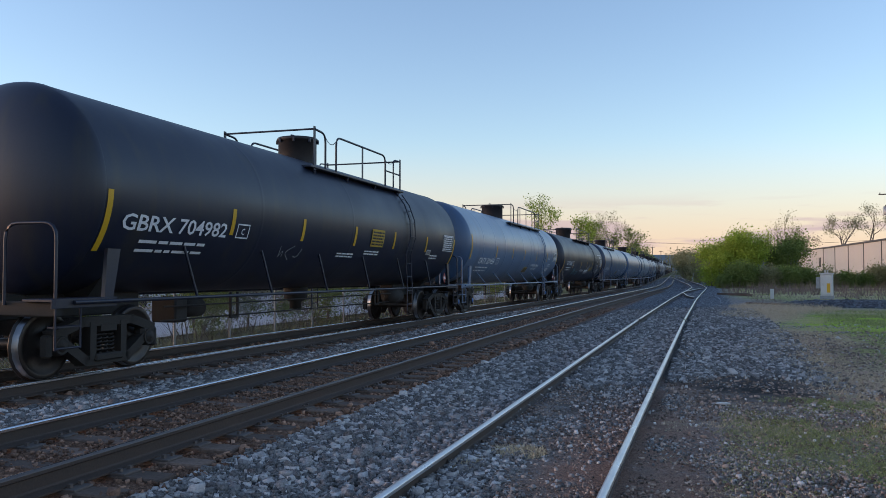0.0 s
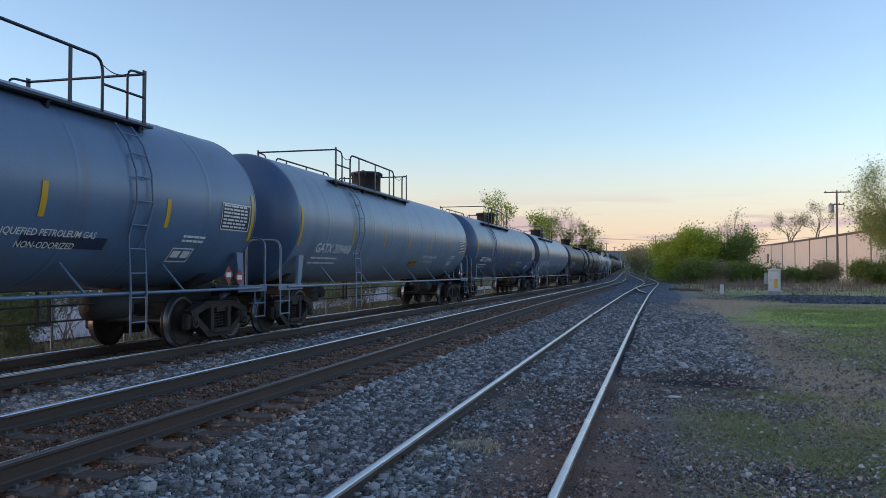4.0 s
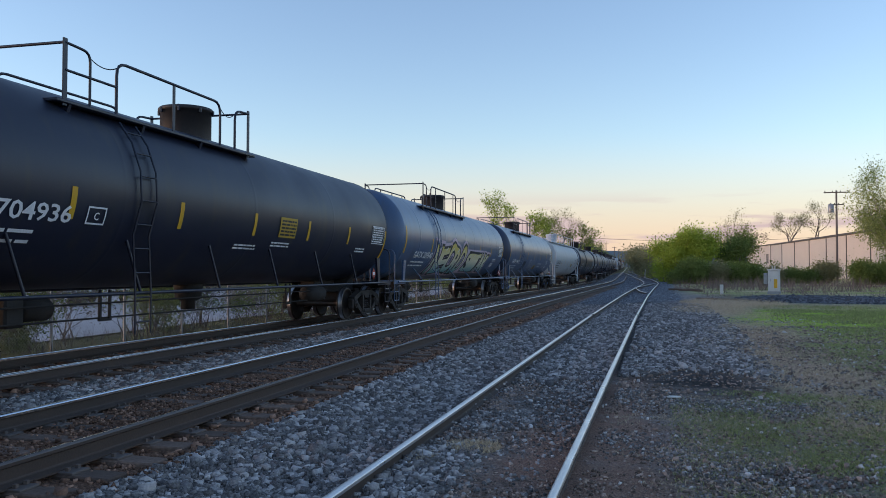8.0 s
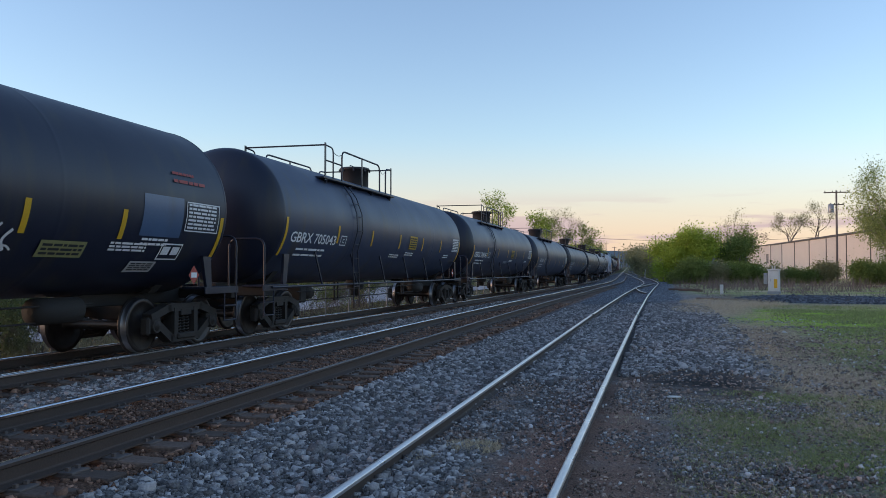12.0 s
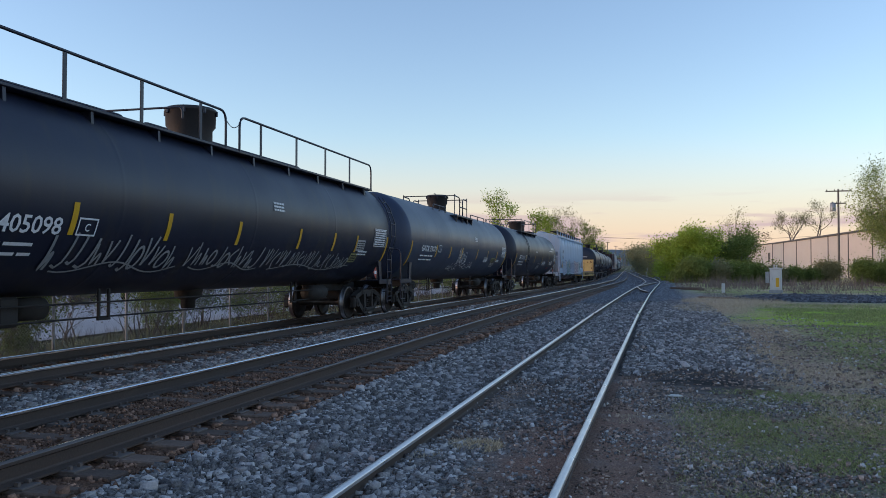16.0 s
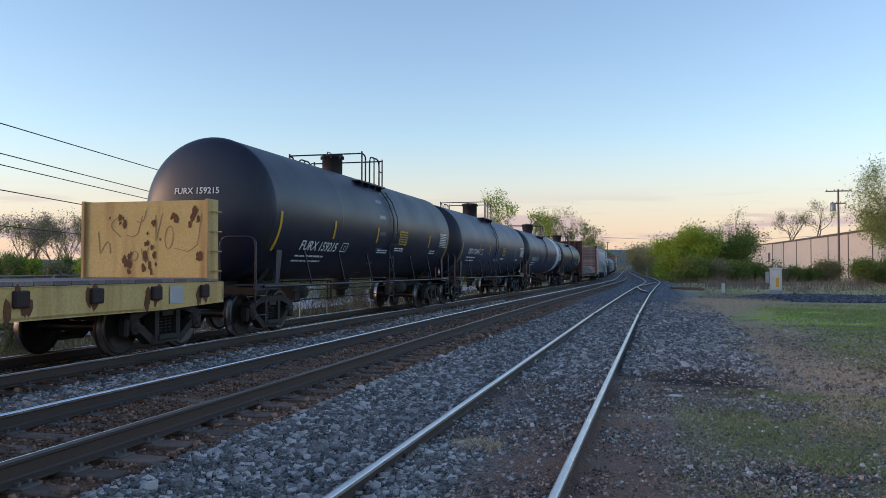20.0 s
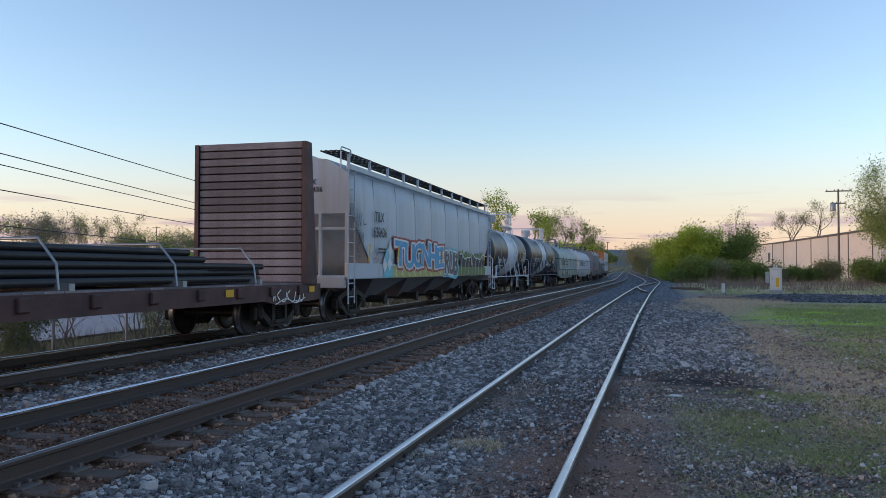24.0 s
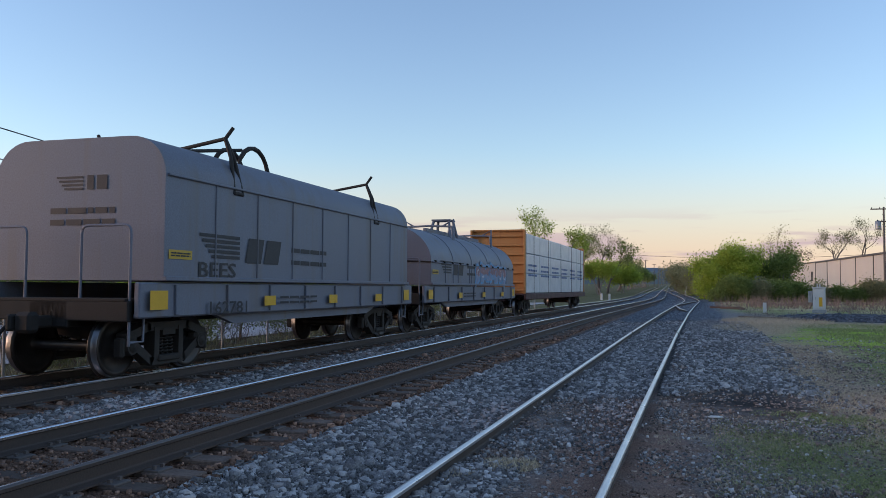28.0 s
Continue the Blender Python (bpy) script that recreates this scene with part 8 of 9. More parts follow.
def build_grass():
    nr = np.random.default_rng(9)
    X, Y, H = [], [], []
    for x0, x1, y0, y1, den, h, lo, hi in ((0.1, 7.5, 3.6, 12.0, 4200, 0.028, -0.3, 0.3), (3.0, 14, 9.0, 20.0, 900, 0.05, -0.35, 0.3), (4, 18, 20, 36, 260, 0.09, -0.3, 0.2), (0.0, 1.0, 6.5, 9.5, 900, 0.04, 0.05, 0.5)):
        x, y = strip_points(nr, x0, x1, y0, y1, den)
        keep = lumpy(x, y, 0.8, lo, hi, 3.0) * np.clip((x - x0) / 1.5 + 0.2, 0, 1) > nr.uniform(0, 1, len(x))
        X.append(x[keep]), Y.append(y[keep]), H.append(np.full(keep.sum(), h))
    blades("grass", np.concatenate(X), np.concatenate(Y), np.concatenate(H), 0.005, M_BLADE, "short patchy green grass", 10, 0.6)
    X, Y, H = [], [], []
    for cx, cy, rx, ry, n, h in ((-1.72, 7.55, 0.26, 0.28, 800, 0.06), (-2.05, 7.0, 0.16, 0.3, 300, 0.05), (-1.6, 5.2, 0.3, 0.2, 260, 0.05), (-1.95, 5.35, 0.15, 0.15, 120, 0.05), (1.5, 18.6, 0.9, 2.6, 2200, 0.06), (2.3, 14, 1.0, 2.2, 2600, 0.055), (2.5, 10.3, 0.8, 1.6, 1800, 0.045), (2.3, 23, 1.2, 3.0, 1600, 0.08), (2.0, 35, 1.6, 3.5, 2400, 0.14), (3.4, 42, 2.5, 5.0, 3000, 0.2), (9, 38, 6.0, 3.0, 2500, 0.15)):
        r, a = np.sqrt(nr.uniform(0, 1, n)), nr.uniform(0, 6.283, n)
        X.append(cx + rx * r * np.cos(a)), Y.append(cy + ry * r * np.sin(a)), H.append(np.full(n, h))
    blades("dry_grass", np.concatenate(X), np.concatenate(Y), np.concatenate(H), 0.006, M_STRAW, "tufts of dead straw-coloured grass", 11, 0.6)
    x, y = strip_points(nr, 3.5, 20, 19, 40, 210)
    keep = lumpy(x, y, 0.5, -0.4, 0.1, 5.0) * np.clip((x - 3.5) / 2.5, 0, 1) > nr.uniform(0, 1, len(x))
    blades("meadow_grass", x[keep], y[keep], np.full(keep.sum(), 0.1), 0.012, M_BLADE, "rough green grass beyond the gravel", 15, 0.6)
    x, y = strip_points(nr, 0.9, 7.5, 11, 42, 170)
    keep = lumpy(x, y, 0.5, -0.25, 0.3, 8.0) * np.clip((7.5 - x) / 2.0, 0, 1) * np.clip((x - 0.9) / 0.8, 0, 1) > nr.uniform(0, 1, len(x))
    blades("straw_litter", x[keep], y[keep], np.full(keep.sum(), 0.045), 0.01, M_STRAW, "thin dead grass over dirt", 16, 0.9)
    x, y = strip_points(nr, -0.5, 7, 3.8, 11.5, 900)
    keep = lumpy(x, y, 1.1, -0.1, 0.5, 12.0) > nr.uniform(0, 1, len(x))
    blades("dead_grass", x[keep], y[keep], np.full(keep.sum(), 0.03), 0.004, M_STRAW, "dead blades among the short grass", 17, 1.0)
    # tall dead weeds along the far edge
    xs, ys = np.concatenate([nr.uniform(4, 40, 14000), nr.uniform(1.2, 5, 1200), nr.uniform(8, 26, 260)]), np.concatenate([nr.uniform(66, 92, 14000), nr.uniform(66, 100, 1200), nr.uniform(50, 64, 260)])
    keep = lumpy(xs, ys, 0.16, -0.3, 0.3, 21.0) > nr.uniform(0, 1, len(xs))
    xs, ys = xs[keep], ys[keep]
    hs = 1.5 * nr.uniform(0.2, 1.0, len(xs)) * (0.35 + 0.8 * lumpy(xs, ys, 0.2, -0.4, 0.5, 4.0))
    x, y = nr.uniform(2.5, 34, 8600), nr.uniform(43, 68, 8600)
    keep = lumpy(x, y, 0.22, -0.3, 0.4, 31.0) > nr.uniform(0, 1, len(x))
    blades("thin_weeds", x[keep], y[keep], nr.uniform(0.1, 0.4, keep.sum()), 0.02, M_WEED, "thin brown weeds over the rough ground", 18, 0.6)
    blades("tall_weeds", xs, ys, hs, 0.02, M_WEED, "band of tall dead reddish weeds", 12, 0.25)
    xs, ys = nr.uniform(-16, -11.6, 3500), nr.uniform(8, 60, 3500)
    blades("trackside_weeds", xs, ys, nr.uniform(0.1, 0.5, 3500), 0.008, M_BRUSH, "dead weeds along the fence", 13, 0.35)
    xs, ys = nr.uniform(-17, -11.4, 4500), nr.uniform(8, 60, 4500)
    blades("trackside_grass", xs, ys, nr.uniform(0.05, 0.2, 4500), 0.01, M_BLADE, "rough green grass along the fence", 14, 0.4)


build_grass()


def build_trees():
    # clump behind the weeds on the camera's side
    tree(1.2, 108, 6.0, M_LEAF, "bright green bushy tree in fresh leaf", 21, 16, 0.13, 0.6, 0.85, 0.2, 4, "tree", 4, 0.02, skirt=0.3)
    tree(3.4, 110, 6.9, M_LEAF, "bright green bushy tree in fresh leaf", 22, 16, 0.13, 0.6, 0.8, 0.2, 4, "tree", 4, 0.02, skirt=0.3)
    tree(7.3, 116, 9.6, M_LEAFP, "thin tree with few pale buds", 23, 6, 0.08, 0.45, 0.6, 0.26, 4)
    tree(10.4, 113, 6.7, M_LEAFD, "dark green bushy tree", 24, 12, 0.13, 0.6, 0.75, 0.2, 4, "tree", 4, 0.02, skirt=0.3)
    tree(0.6, 122, 2.6, M_LEAFP, "low olive bush beside the track", 25, 8, 0.1, 0.5, 0.9, 0.2, 4, "bush", 4, 0.02, skirt=0.4)
    tree(-0.9, 138, 4.4, M_LEAFP, "low greyish bush beside the track", 26, 6, 0.1, 0.6, 0.9, 0.2, 4, "bush", 4, 0.02, skirt=0.6)
    tree(-2.5, 165, 5.0, M_LEAFP, "bare thicket beside the track", 27, 6, 0.16, 0.8, 0.9, 0.2, 4, "bush", 4, 0.02, skirt=0.6)
    tree(-4.5, 200, 5.8, M_LEAFP, "bare thicket beside the track", 28, 6, 0.2, 0.9, 0.9, 0.2, 4, "bush", 4, 0.02, skirt=0.6)
    # low ivy bushes in front of the building
    for i in range(14):
        tree(1.8 + i * 2.1, 94 + (i * 37 % 9), 0.9 + (i * 13 % 7) * 0.24, (M_LEAFD, M_LEAFD, M_LEAFP)[i % 3], "low dark thicket by the warehouse", 30 + i, (9, 13, 6)[i % 3], 0.09, 0.4, 1.0, 0.2, 4, "bush", 6, 0.02, skirt=0.35)
    # trees round the building
    tree(33.0, 222, 16.0, M_LEAFP, "tall tree with pale opening buds", 41, 11, 0.14, 0.5, 0.7, 0.26, 4)
    tree(39.5, 226, 18.0, M_LEAFP, "tall tree with pale opening buds", 42, 11, 0.14, 0.5, 0.7, 0.26, 4)
    tree(27.0, 236, 11.0, M_WEED, "small reddish bare tree", 43, 6, 0.14, 0.5, 0.7, 0.26, 4)
    tree(22.4, 86, 15.0, M_LEAFD, "broad tree with pale green spring buds", 44, 16, 0.075, 0.5, 0.8, 0.24, 5, "tree", 2, 0.03)
    tree(24.6, 78, 11.5, M_LEAFY, "broad tree with thin green leaves", 45, 16, 0.075, 0.5, 0.95, 0.2, 5, "tree", 3, 0.03)
    for i in range(5):
        tree(21.5 + i * 2.2, 74 + (i % 3) * 4, 3.0 + (i % 2) * 0.8, M_WEED, "bare brown brush behind the weeds", 50 + i, 2, 0.1, 0.5, 0.95, 0.2, 4, "bush", 5, 0.015)
    tree(20.2, 80, 8.5, M_LEAFD, "spreading tree with layered limbs and thin leaves", 46, 18, 0.08, 0.5, 1.15, 0.18, 5, "tree", 4, 0.02)
    tree(25.0, 84, 10.5, M_LEAFD, "spreading tree with layered limbs and thin leaves", 47, 14, 0.08, 0.5, 1.1, 0.2, 5, "tree", 4, 0.02)
    # shrubs against the fence behind the train
    for i in range(4):
        tree(-13.6 - (i * 7 % 4) * 0.5, 14.5 + i * 7.4, 1.5 + (i * 5 % 4) * 0.25, M_LEAFD, "leafy shrub against the fence", 110 + i, 5, 0.035, 0.16, 0.9, 0.2, 4, "bush", 5, 0.018, skirt=0.5)
    # along the far side of the line
    tree(-24.4, 132, 14.6, M_LEAF, "slender tree in fresh yellow-green leaf", 61, 13, 0.143, 0.4, 0.5, 0.28, 4)
    tree(-22.6, 136, 11.6, M_LEAF, "slender tree in fresh yellow-green leaf", 62, 11, 0.143, 0.4, 0.5, 0.28, 4)
    tree(-22.0, 152, 11.5, M_LEAFY, "slender tree in yellow-green leaf", 63, 10, 0.143, 0.4, 0.6, 0.28, 4)
    tree(-19.8, 168, 15.2, M_LEAFP, "tall pale tree nearly bare of leaves", 64, 4, 0.1, 0.35, 0.7, 0.26, 5)
    tree(-19.4, 178, 11.2, M_LEAFD, "leafy dark green tree", 65, 13, 0.169, 0.5, 0.75, 0.24, 4)
    tree(-18.4, 164, 6.6, M_LEAF, "green tree beside the line", 66, 12, 0.156, 0.5, 0.8, 0.22, 4, "tree", 3, 0.025)
    for i in range(9):
        y = 185 + i * 32
        tree(-17.5 - (y - 185) * 0.03 - (i * 29 % 5), y, 6.5 + (i * 17 % 5) * 0.7, (M_LEAF, M_LEAFD, M_LEAFY)[i % 3], "green tree beside the line", 70 + i, 12, 0.2, 0.6, 0.85, 0.22, 4, "tree", 3, 0.025)
    for i in range(7):
        y = 240 + i * 45
        tree(-5.5 - (y - 240) * 0.028 + (i * 31 % 5), y, 5.8 + (i * 17 % 5) * 0.6, (M_LEAFP, M_LEAFD)[i % 2], "bare thicket beside the line", 90 + i, 8, 0.2, 0.6, 0.85, 0.22, 4, "bush", 3, 0.025)
    # wood far off to the side, behind the train: bare trees, then lower green ones
    for i in range(46):
        az = radians(-46 + 24 * i / 45)
        d = 150 + (i * 53 % 50)
        bare = az < radians(-37)
        hgt = d * ((0.062 if bare else 0.043) + (i * 29 % 11) * 0.0009) + 2.2
        x, y = d * math.sin(az) / math.cos(az + radians(15)), d * math.cos(az) / math.cos(az + radians(15))
        tree(x, y, hgt, (M_TWIG, M_LEAFP, M_TWIG, M_LEAFD)[i % 4] if bare else (M_LEAFD, M_LEAFP, M_LEAFD, M_LEAFY)[i % 4], "bare grey tree at the wood's edge" if bare else "low grey-green tree at the wood's edge", 210 + i, 9, 0.16, 0.5, 0.6 if bare else 0.8, 0.26, 3, "tree", 2, 0.02, skirt=0.0 if bare else 0.5)
    for i in range(26):
        az = radians(-46 + 25 * i / 25)
        d = 130 + (i * 37 % 25)
        x, y = d * math.sin(az) / math.cos(az + radians(15)), d * math.cos(az) / math.cos(az + radians(15))
        tree(x, y, 3.4 + (i * 13 % 5) * 0.4, (M_LEAFD, M_LEAF, M_LEAFP)[i % 3], "green undergrowth before the wood", 270 + i, 8, 0.16, 0.45, 0.95, 0.2, 3, "bush", 5, 0.02, skirt=0.8)
    for i in range(34):
        tree(-12.75 - (i * 37 % 7) * 0.16, 7.5 + i * 1.45, 0.95 + (i * 23 % 6) * 0.17, M_LEAFD, "bare dark brush along the fence", 330 + i, (0, 1, 1)[i % 3], 0.03, 0.12, 1.0, 0.3, 4, "bush", 6, 0.014)
    tree(-43, 97, 9.3, M_LEAFY, "yellow-green tree behind the railway", 300, 22, 0.09, 0.4, 0.75, 0.26, 4)
    for i in range(0, 20, 2):
        tree(-13.4 - (i * 31 % 5) * 0.5, 9 + i * 2.3, 1.1 + (i * 17 % 5) * 0.22, (M_TWIG, M_LEAFY, M_TWIG, M_LEAFD)[i % 4], "scrubby bush behind the fence", 140 + i, 2 + i % 3, 0.035, 0.2, 0.95, 0.2, 4, "bush", 4, 0.015)


build_trees()

# ---- structures and small things ----


def pole(x, y, h, label, arms=((0.35, 2.4),), tank=False, r=0.15):
    t = thing("utility_pole", label, "utility pole", "wooden line poles", pose(x, y, bank(x, y)))
    g = Geo()
    g.lathe([(r, -0.3), (r * 0.7, h), (0.001, h + 0.02)], 10, 0, "z")
    part("post", g, M_WOODPOLE, t)
    for down, w in arms:
        g = Geo()
        g.box((0, -0.12, h - down), (w, 0.12, 0.14), 0, 0.01)
        arm = part("crossarm", g, M_WOODPOLE, t)
        for i in range(4):
            g = Geo()
            g.lathe([(0.03, 0), (0.06, 0.06), (0.05, 0.12), (0.02, 0.16)], 8, 0, "z", ((-0.45 + 0.3 * i) * w, -0.12, h - down + 0.07))
            part("insulator", g, M_UNDER, arm)
    if tank:
        g = Geo()
        g.lathe([(0.3, h - 2.7), (0.33, h - 2.6), (0.33, h - 1.7), (0.1, h - 1.6)], 14, 0, "z", (-0.6, 0.1, 0))
        part("transformer", g, M_GALV, t, "round grey transformer can")
    return t


def wire(a, b, sag, r=0.012):
    g = Geo()
    A, B = Vector(a), Vector(b)
    pts = []
    for i in range(15):
        k = i / 14
        p = A.lerp(B, k)
        p.z -= sag * 4 * k * (1 - k)
        pts.append(p)
    g.pipe(pts, r, 4)
    return solid("overhead_wire", g, M_WIRE, "black overhead wire between poles", "wire", "overhead wires")


def build_poles():
    pole(20.9, 108, 11.3, "wooden utility pole with crossarms and a transformer", ((0.25, 2.9), (1.75, 1.6)), True)
    ends = ((-65.0, 168.0), (-31.0, 14.0))
    p1 = pole(*ends[0], 14.3, "wooden utility pole behind the railway", ((0.5, 2.6), (4.0, 2.6)))
    pole(*ends[1], 14.0, "wooden utility pole behind the railway", ((0.5, 2.6), (4.0, 2.6)))
    z0, z1 = bank(*ends[0]), bank(*ends[1])
    for k, (ha, hb) in enumerate(((12.2, 10.6), (8.4, 8.8), (8.1, 8.6), (6.6, 6.9), (4.6, 4.9))):
        dx = (-0.6, 0.9, -0.9, 0.2, 0.0)[k]
        wire((ends[0][0] + dx, ends[0][1], z0 + ha), (ends[1][0] + dx, ends[1][1], z1 + hb), 0.5, 0.03 if k else 0.035)
    pole(-128, 185, 13, "far wooden utility pole")
    pole(-104, 190, 11, "far wooden utility pole")
    for i in range(8):
        y = 290 + i * 75
        pole(-23.2 - max(0, y - 420) * 0.02, y, 12.0, "far wooden line pole beside the tracks", ((0.4, 2.2),), False, 0.22)
    pole(-1.9, 345, 14, "far wooden line pole beyond the bushes", ((0.4, 2.4),), False, 0.22)
    wire((-23, 290, 12.5), (60, 300, 13.0), 1.5, 0.05)


build_poles()


def build_fence():
    x = -12.2
    f = thing("chain_link_fence", "rusty chain-link fence on thin steel posts", "fence")
    y0, n, step = 7.0, 24, 2.37
    for i in range(n):
        y = y0 + i * step
        g = Geo()
        g.pipe([(x, y, bank(x, y) - 0.1), (x, y, bank(x, y) + 1.62)], 0.03, 8)
        part("post", g, M_GALV, f)
    g = Geo()
    g.pipe([(x, y0 + i * step, bank(x, y0 + i * step) + 1.6) for i in range(n)], 0.02, 6)
    part("top_rail", g, M_GALV, f)
    V, F = [], []
    L = (n - 1) * step
    d, w = 0.075, 0.0045
    k = int(L / d)
    zb = bank(x, 20)
    for s in (-1, 1):
        for i in range(-22, k):
            ya, za = y0 + i * d, zb + 0.03
            yb, zbb = ya + 1.55, za + 1.55
            if ya < y0:
                za += y0 - ya
                ya = y0
            if yb > y0 + L:
                zbb -= yb - (y0 + L)
                yb = y0 + L
            if s < 0:
                za, zbb = 2 * zb + 1.61 - za, 2 * zb + 1.61 - zbb
            n0 = len(V)
            V += [(x + 0.004 * s, ya - w, za), (x + 0.004 * s, ya + w, za), (x + 0.004 * s, yb + w, zbb), (x + 0.004 * s, yb - w, zbb)]
            F.append((n0, n0 + 1, n0 + 2, n0 + 3))
    tagged(part("wire_mesh", bulk("wire_mesh", V, F, M_GALV), None, f, "diagonal woven wire"), kind="stuff")


build_fence()


def build_lot():
    g = Geo()
    for x0, x1, y0, y1 in ((-62, -15.6, 8, 90),):
        n = 12
        vs = [(x0 + (x1 - x0) * i / n, y0 + (y1 - y0) * j / n, bank(x0 + (x1 - x0) * i / n, y0 + (y1 - y0) * j / n) + 0.05) for j in range(n + 1) for i in range(n + 1)]
        g.add(vs, [(j * (n + 1) + i, j * (n + 1) + i + 1, (j + 1) * (n + 1) + i + 1, (j + 1) * (n + 1) + i) for j in range(n) for i in range(n)], 0, True)
    solid("pavement", g, M_LOT, "pale worn asphalt yard behind the fence", "pavement", kind="structure")
    # parked trailers in the yard
    for i, (x, y) in enumerate(((-34, 42), (-50, 70))):
        t = thing("box_trailer", "white box trailer parked in the yard", "trailer", "parked trailers", pose(x, y, bank(x, y) + 0.05, 0, 0, 14))
        g = Geo()
        g.box((0, 0, 1.0), (2.4, 9.5, 0.5), 0, 0.05)
        part("deck", g, M_CABINET, t)
        for yy in (-3.6, -2.4, 3.4):
            g = Geo()
            for sx in (-1, 1):
                g.lathe([(0.3, sx * 1.2), (0.45, sx * 1.18), (0.45, sx * 0.92), (0.3, sx * 0.9)], 16, 0, "x", (0, yy, 0.45))
            part("wheel", g, M_UNDER, t)


M_LOT = mat("pale_asphalt", (0.4, 0.4, 0.42), (0.5, 0.5, 0.52), 0.85, fine=15, coarse=0.4, bump=0.2)
build_lot()


def build_warehouse():
    # long beige shed seen end-on beyond the trees
    b = thing("warehouse", "long beige metal warehouse with dark roof trim", "building", m=pose(0, 0, 0))
    p = [(31.5, 92.0), (24.6, 198.0)]
    d = Vector((p[1][0] - p[0][0], p[1][1] - p[0][1], 0))
    n = 9
    ang = math.degrees(math.atan2(d.y, d.x))
    L = d.length / n
    H = 7.1
    for i in range(n):
        c = Vector((p[0][0], p[0][1], 0)) + d * ((i + 0.5) / n)
        g = Geo()
        g.box((0, 0, H / 2), (L - 0.12, 0.25, H), 0, 0.03)
        part("wall_panel", g, M_WALL, b, "", pose(c.x, c.y, -0.1, 0, 0, ang))
        g = Geo()
        g.box((L / 2, 0, H / 2), (0.3, 0.42, H - 0.1))
        part("panel_joint", g, M_ROOFTRIM, b, "", pose(c.x, c.y, -0.1, 0, 0, ang))
        g = Geo()
        g.box((0, 0, H + 0.12), (L + 0.02, 0.6, 0.34), 0, 0.03)
        part("roof_trim", g, M_ROOFTRIM, b, "", pose(c.x, c.y, -0.1, 0, 0, ang))
    g = Geo()
    w = Vector((d.y, -d.x, 0)).normalized() * 30
    a0, a1 = Vector((p[0][0], p[0][1], H)), Vector((p[1][0], p[1][1], H))
    g.add([a0, a1, a1 + w, a0 + w, a0 + w - Vector((0, 0, H)), a1 + w - Vector((0, 0, H))], [(0, 1, 2, 3), (3, 2, 5, 4)])
    g.add([a1, a1 + w, a1 + w - Vector((0, 0, H)), a1 - Vector((0, 0, H))], [(0, 1, 2, 3)])
    g.add([a0, a0 + w, a0 + w - Vector((0, 0, H)), a0 - Vector((0, 0, H))], [(0, 1, 2, 3)])
    part("roof", g, M_ROOFTRIM, b)
    # paler block at its far end, with a narrow window pair
    q = thing("annex_building", "pale block at the far end of the warehouse", "building", m=pose(23.6, 214.0, 0.3, 0, 0, ang))
    g = Geo()
    g.box((0, 0, 3.4), (33.0, 0.3, 6.8), 0, 0.05)
    g.box((0, -6, 3.35), (33.0, 11.6, 6.7), 0, 0.05)
    part("wall", g, M_WALL, q)
    g = Geo()
    g.box((0, 0.0, 6.9), (33.2, 0.7, 0.25), 0, 0.03)
    part("roof_trim", g, M_ROOFTRIM, q)
    for i in range(2):
        g = Geo()
        g.box((-12.6 + i * 1.3, 0.16, 3.7), (0.7, 0.1, 2.2), 0, 0.02)
        part("window", g, M_UNDER, q, "narrow dark window")


build_warehouse()


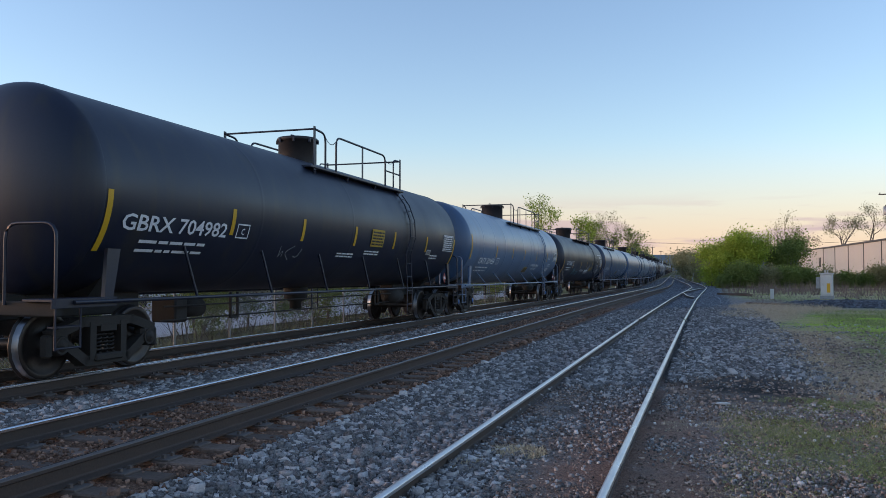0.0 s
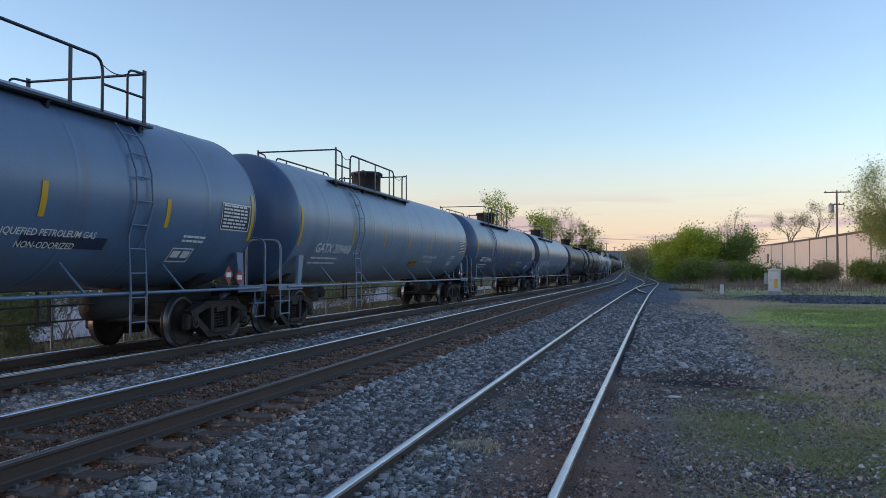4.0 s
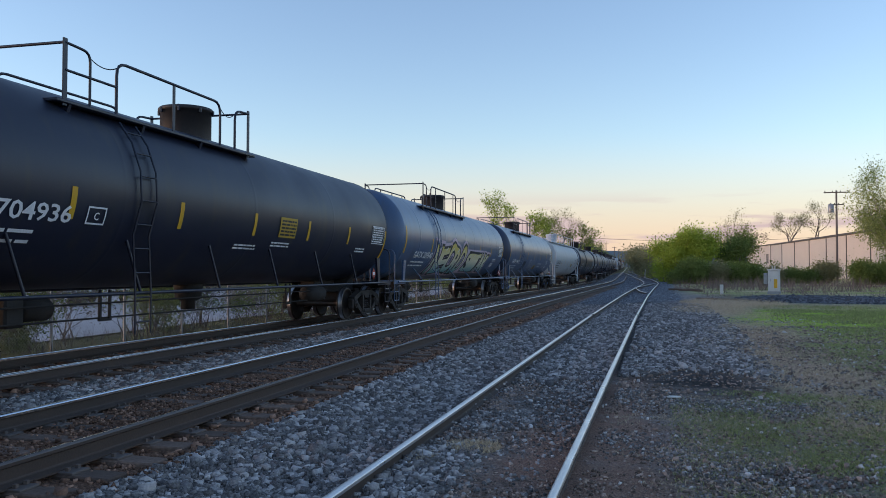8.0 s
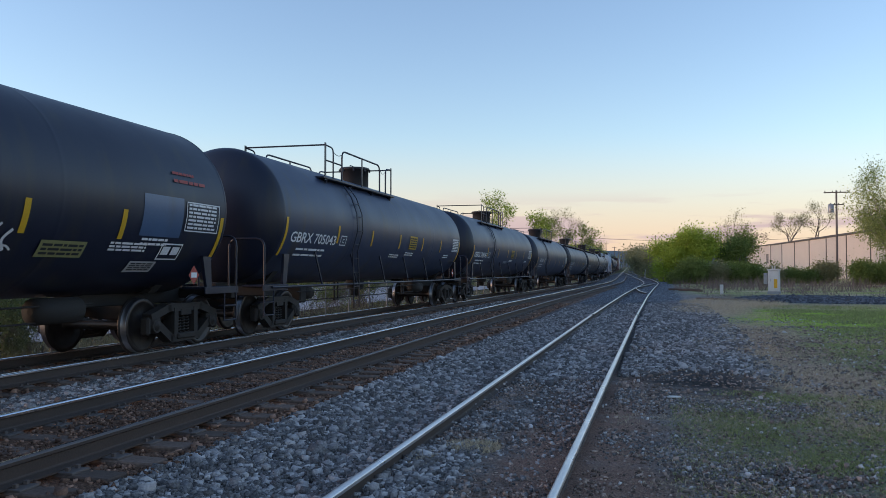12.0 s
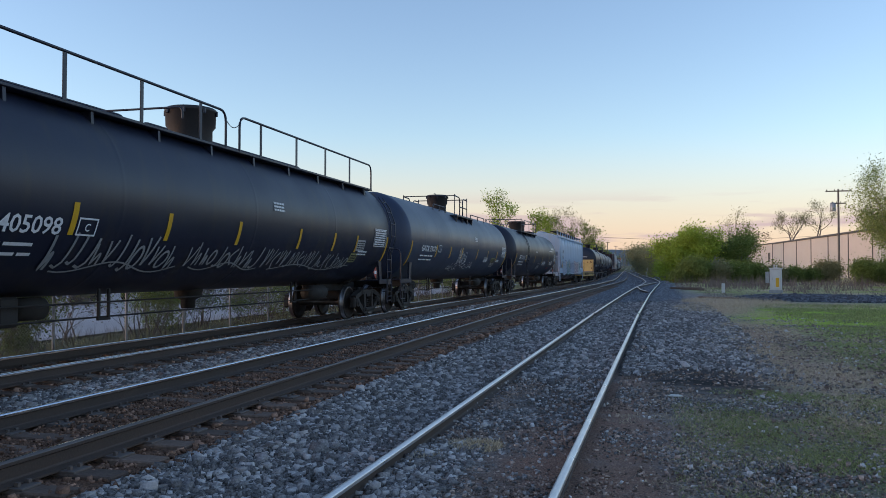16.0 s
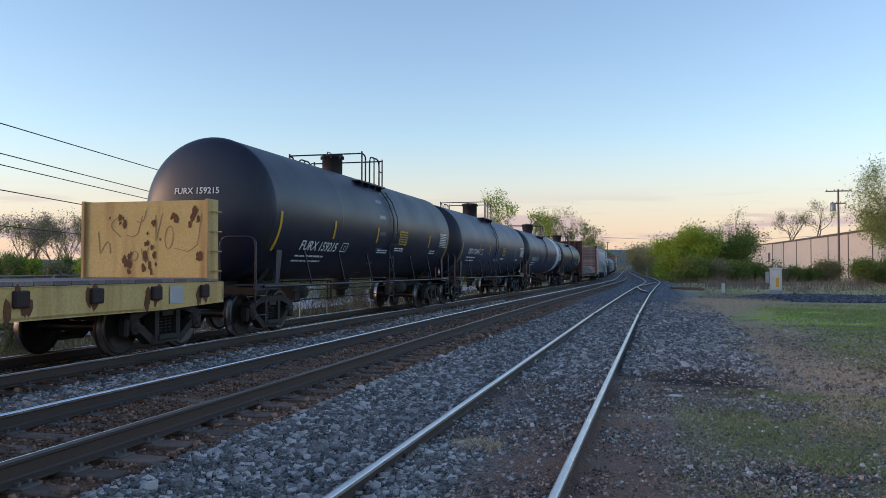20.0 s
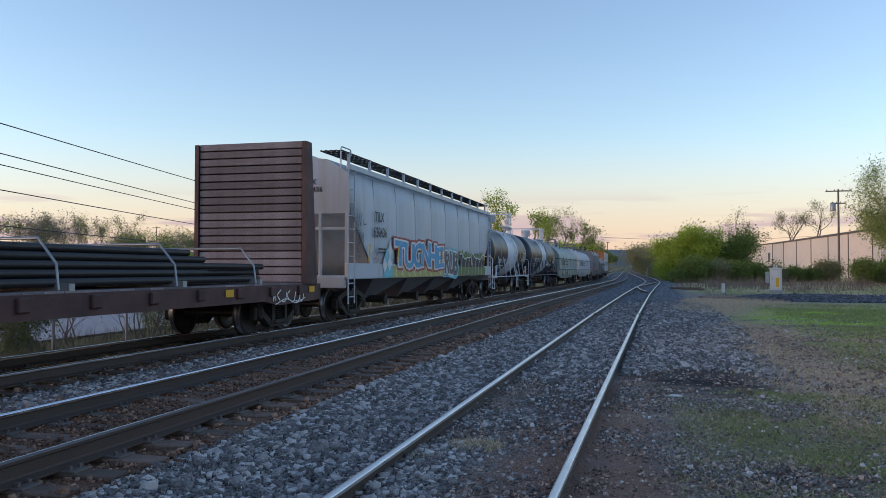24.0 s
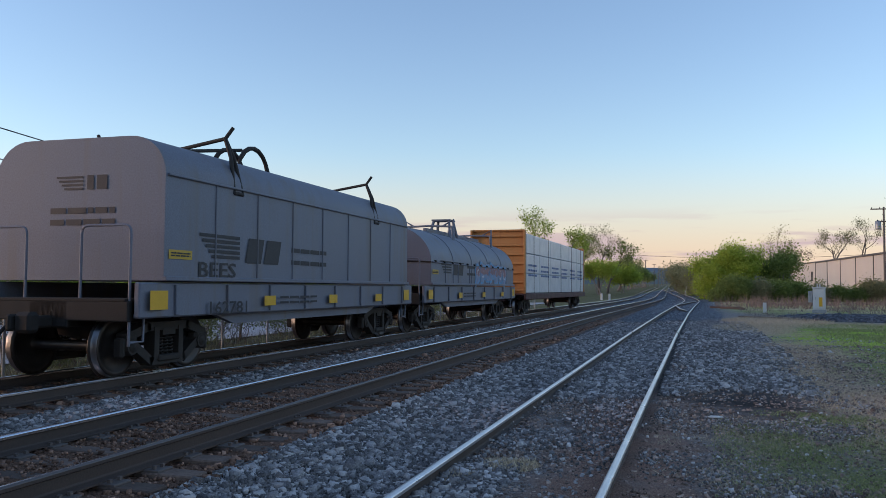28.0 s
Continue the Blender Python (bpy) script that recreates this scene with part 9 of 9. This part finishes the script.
def build_cabinet():
    x, y = 7.35, 58.0
    t = thing("signal_cabinet", "white railway signal cabinet with an orange label", "cabinet", m=pose(x, y, bank(x, y), 0, 0, -12))
    g = Geo()
    g.box((0, 0, 0.1), (0.8, 0.7, 0.2), 0, 0.02)
    part("base", g, M_GALV, t)
    g = Geo()
    g.box((0, 0, 0.9), (0.72, 0.62, 1.4), 0, 0.03)
    part("body", g, M_CABINET, t)
    g = Geo()
    g.prism([(-0.4, 1.6), (0.4, 1.6), (0.4, 1.66), (0, 1.72), (-0.4, 1.66)], -0.36, 0.36, "y")
    part("roof", g, M_CABINET, t)
    g = Geo()
    g.box((0.02, -0.32, 0.92), (0.6, 0.03, 1.25), 0, 0.01)
    dr = part("door", g, M_CABINET, t)
    g = Geo()
    g.box((-0.2, -0.35, 0.95), (0.03, 0.04, 0.18), 0, 0.01)
    part("handle", g, M_GALV, dr)
    g = Geo()
    g.box((0.12, -0.34, 0.72), (0.2, 0.01, 0.6))
    part("label_plate", g, M_YELLOW, dr, "orange label")
    for px in (-0.1, 0.05):
        g = Geo()
        g.lathe([(0.04, 1.68), (0.04, 1.82), (0.07, 1.84), (0.001, 1.88)], 8, 0, "z", (px, 0, 0))
        part("vent", g, M_CABINET, t)
    g = Geo()
    g.box((-0.52, 0.05, 1.05), (0.25, 0.3, 0.75), 0, 0.02)
    part("side_box", g, M_GALV, t)
    x, y = 3.95, 57.0
    g = Geo()
    g.box((0, 0, 0.32), (0.22, 0.1, 0.66), 0, 0.02)
    solid("marker_post", g, M_CABINET, "short white marker post in the grass", "post", m=pose(x, y, bank(x, y)))
    # switch stand with white target by the turnout
    x, y = -2.6, 148.0
    t = thing("switch_stand", "white switch stand beside the turnout", "switch stand", m=pose(x, y, bank(x, y)))
    g = Geo()
    g.box((0, 0, 0.5), (0.35, 0.2, 1.0), 0, 0.03)
    g.box((0.1, 0, 1.25), (0.16, 0.05, 0.8), 0, 0.01)
    part("stand", g, M_CABINET, t)
    for dx in (-0.2, 0.35):
        x, y = -12.6 + dx * 1.8, 112.0 + dx
        g = Geo()
        g.box((0, 0, 0.45), (0.28, 0.2, 0.9), 0, 0.03)
        solid("marker_post", g, M_CABINET, "short white post beside the far rail", "post", m=pose(x, y, bank(x, y)))


build_cabinet()


def build_litter():
    rng = random.Random(77)
    # loose sleepers and scrap beside the siding
    for x, y, l, a, z in ((3.0, 47, 2.6, 50, 0.0), (2.2, 64, 2.4, 40, 0.06), (1.8, 66, 2.4, 75, 0.06)):
        g = Geo()
        g.box((0, 0, z), (0.22, l, 0.18), 0, 0.015)
        solid("old_sleeper", g, M_TIE, "discarded weathered wooden sleeper", "sleeper", "discarded sleepers", m=pose(x, y, bank(x, y), 0, 0, a))
    for x, y, s in ((0.16, 11.0, 0.09), (-0.62, 5.35, 0.05), (1.4, 20.0, 0.06)):
        g = Geo()
        g.prism([(-s, -s * 0.5), (s * 0.3, -s * 0.7), (s, 0.1 * s), (s * 0.4, s * 0.6), (-s * 0.6, s * 0.4)], 0.02, 0.035, "z")
        solid("paper_scrap", g, M_CABINET, "scrap of white paper litter on the gravel", "litter", m=pose(x, y, bank(x, y) + 0.005))


build_litter()


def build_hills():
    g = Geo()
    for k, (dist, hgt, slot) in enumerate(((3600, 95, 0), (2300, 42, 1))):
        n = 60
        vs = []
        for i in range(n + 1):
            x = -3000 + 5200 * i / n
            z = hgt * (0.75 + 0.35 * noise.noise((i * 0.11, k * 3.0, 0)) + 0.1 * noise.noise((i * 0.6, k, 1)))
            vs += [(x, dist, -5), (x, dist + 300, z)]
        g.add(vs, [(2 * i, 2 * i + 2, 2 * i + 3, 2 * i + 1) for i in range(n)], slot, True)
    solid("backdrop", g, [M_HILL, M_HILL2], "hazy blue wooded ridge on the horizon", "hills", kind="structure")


# distance haze is painted in as blue, stronger on the farther ridge
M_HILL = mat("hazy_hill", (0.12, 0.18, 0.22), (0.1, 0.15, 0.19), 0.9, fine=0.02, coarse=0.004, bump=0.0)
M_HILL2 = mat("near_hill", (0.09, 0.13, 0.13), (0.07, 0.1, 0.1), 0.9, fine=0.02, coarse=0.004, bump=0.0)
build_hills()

# ---- sleepers, plates and spikes: last ----


def build_ties():
    rng = random.Random(31)
    g = Geo()
    g.box((0, 0, -0.09), (2.6, 0.23, 0.18), 0, 0.012)
    me = g.mesh("tie", M_TIE)
    g = Geo()
    for sx in (-1, 1):
        g.box((sx * GAUGE / 2, 0, 0.008), (0.42, 0.2, 0.02), 0, 0.004)
        for dx in (-0.13, 0.13):
            for dy in (-0.05, 0.06):
                g.box((sx * GAUGE / 2 + dx, dy, 0.03), (0.03, 0.03, 0.035))
    pm = g.mesh("tie_plate", M_PLATE)
    z = RAIL_Z - 0.186 - 0.012
    for x0, label in ((MAIN_X, "sleepers of the empty main track"), (TRAIN_X, "sleepers under the train")):
        bed = thing("track_bed", "creosoted wooden " + label, "sleepers", kind="structure")
        d = -6.0
        while d < 84:
            x, y, a = track_at(d, x0 + rng.uniform(-0.09, 0.09))
            t = part("tie", me, None, bed, "", pose(x, y, z + grade(y) + rng.uniform(-0.014, 0.004), 0, 0, math.degrees(a) + rng.uniform(-2, 2)))
            if d < 32:
                part("tie_plate", pm, None, t, "", pose(0, 0, 0))
            d += 0.545 + rng.uniform(-0.02, 0.02)


build_ties()

# ---- how the train runs ----
def run(t):
    """Distance run by the train after t seconds."""
    return 22.05 * t - 0.016 * t * t


ROLL_R = 0.49


def motions():
    for car, c in CARS:
        rows = []
        for i in range(57):
            x, y, a = track_at(c - run(i / 2), TRAIN_X)
            rows.append((i / 2, pose(x, y, RAIL_Z + grade(y), math.degrees(math.atan2(grade(y + 5) - grade(y - 5), 10)), 0, math.degrees(a))))
        walk(car, rows)
    # all wheels turn alike: one turning for each of the two axles of a truck
    lead = {}
    for k, w in WHEELSETS:
        if k not in lead:
            lead[k] = w
            y = -0.889 if k == 0 else 0.889
            walk(w, [(i / 30, pose(0, y, WHEEL_R, math.degrees(run(i / 30) / ROLL_R))) for i in range(841)])
        else:
            w.rotation_mode = "QUATERNION"
            keys = w.animation_data_create()
            keys.action = lead[k].animation_data.action
            keys.action_slot = lead[k].animation_data.action_slot


motions()
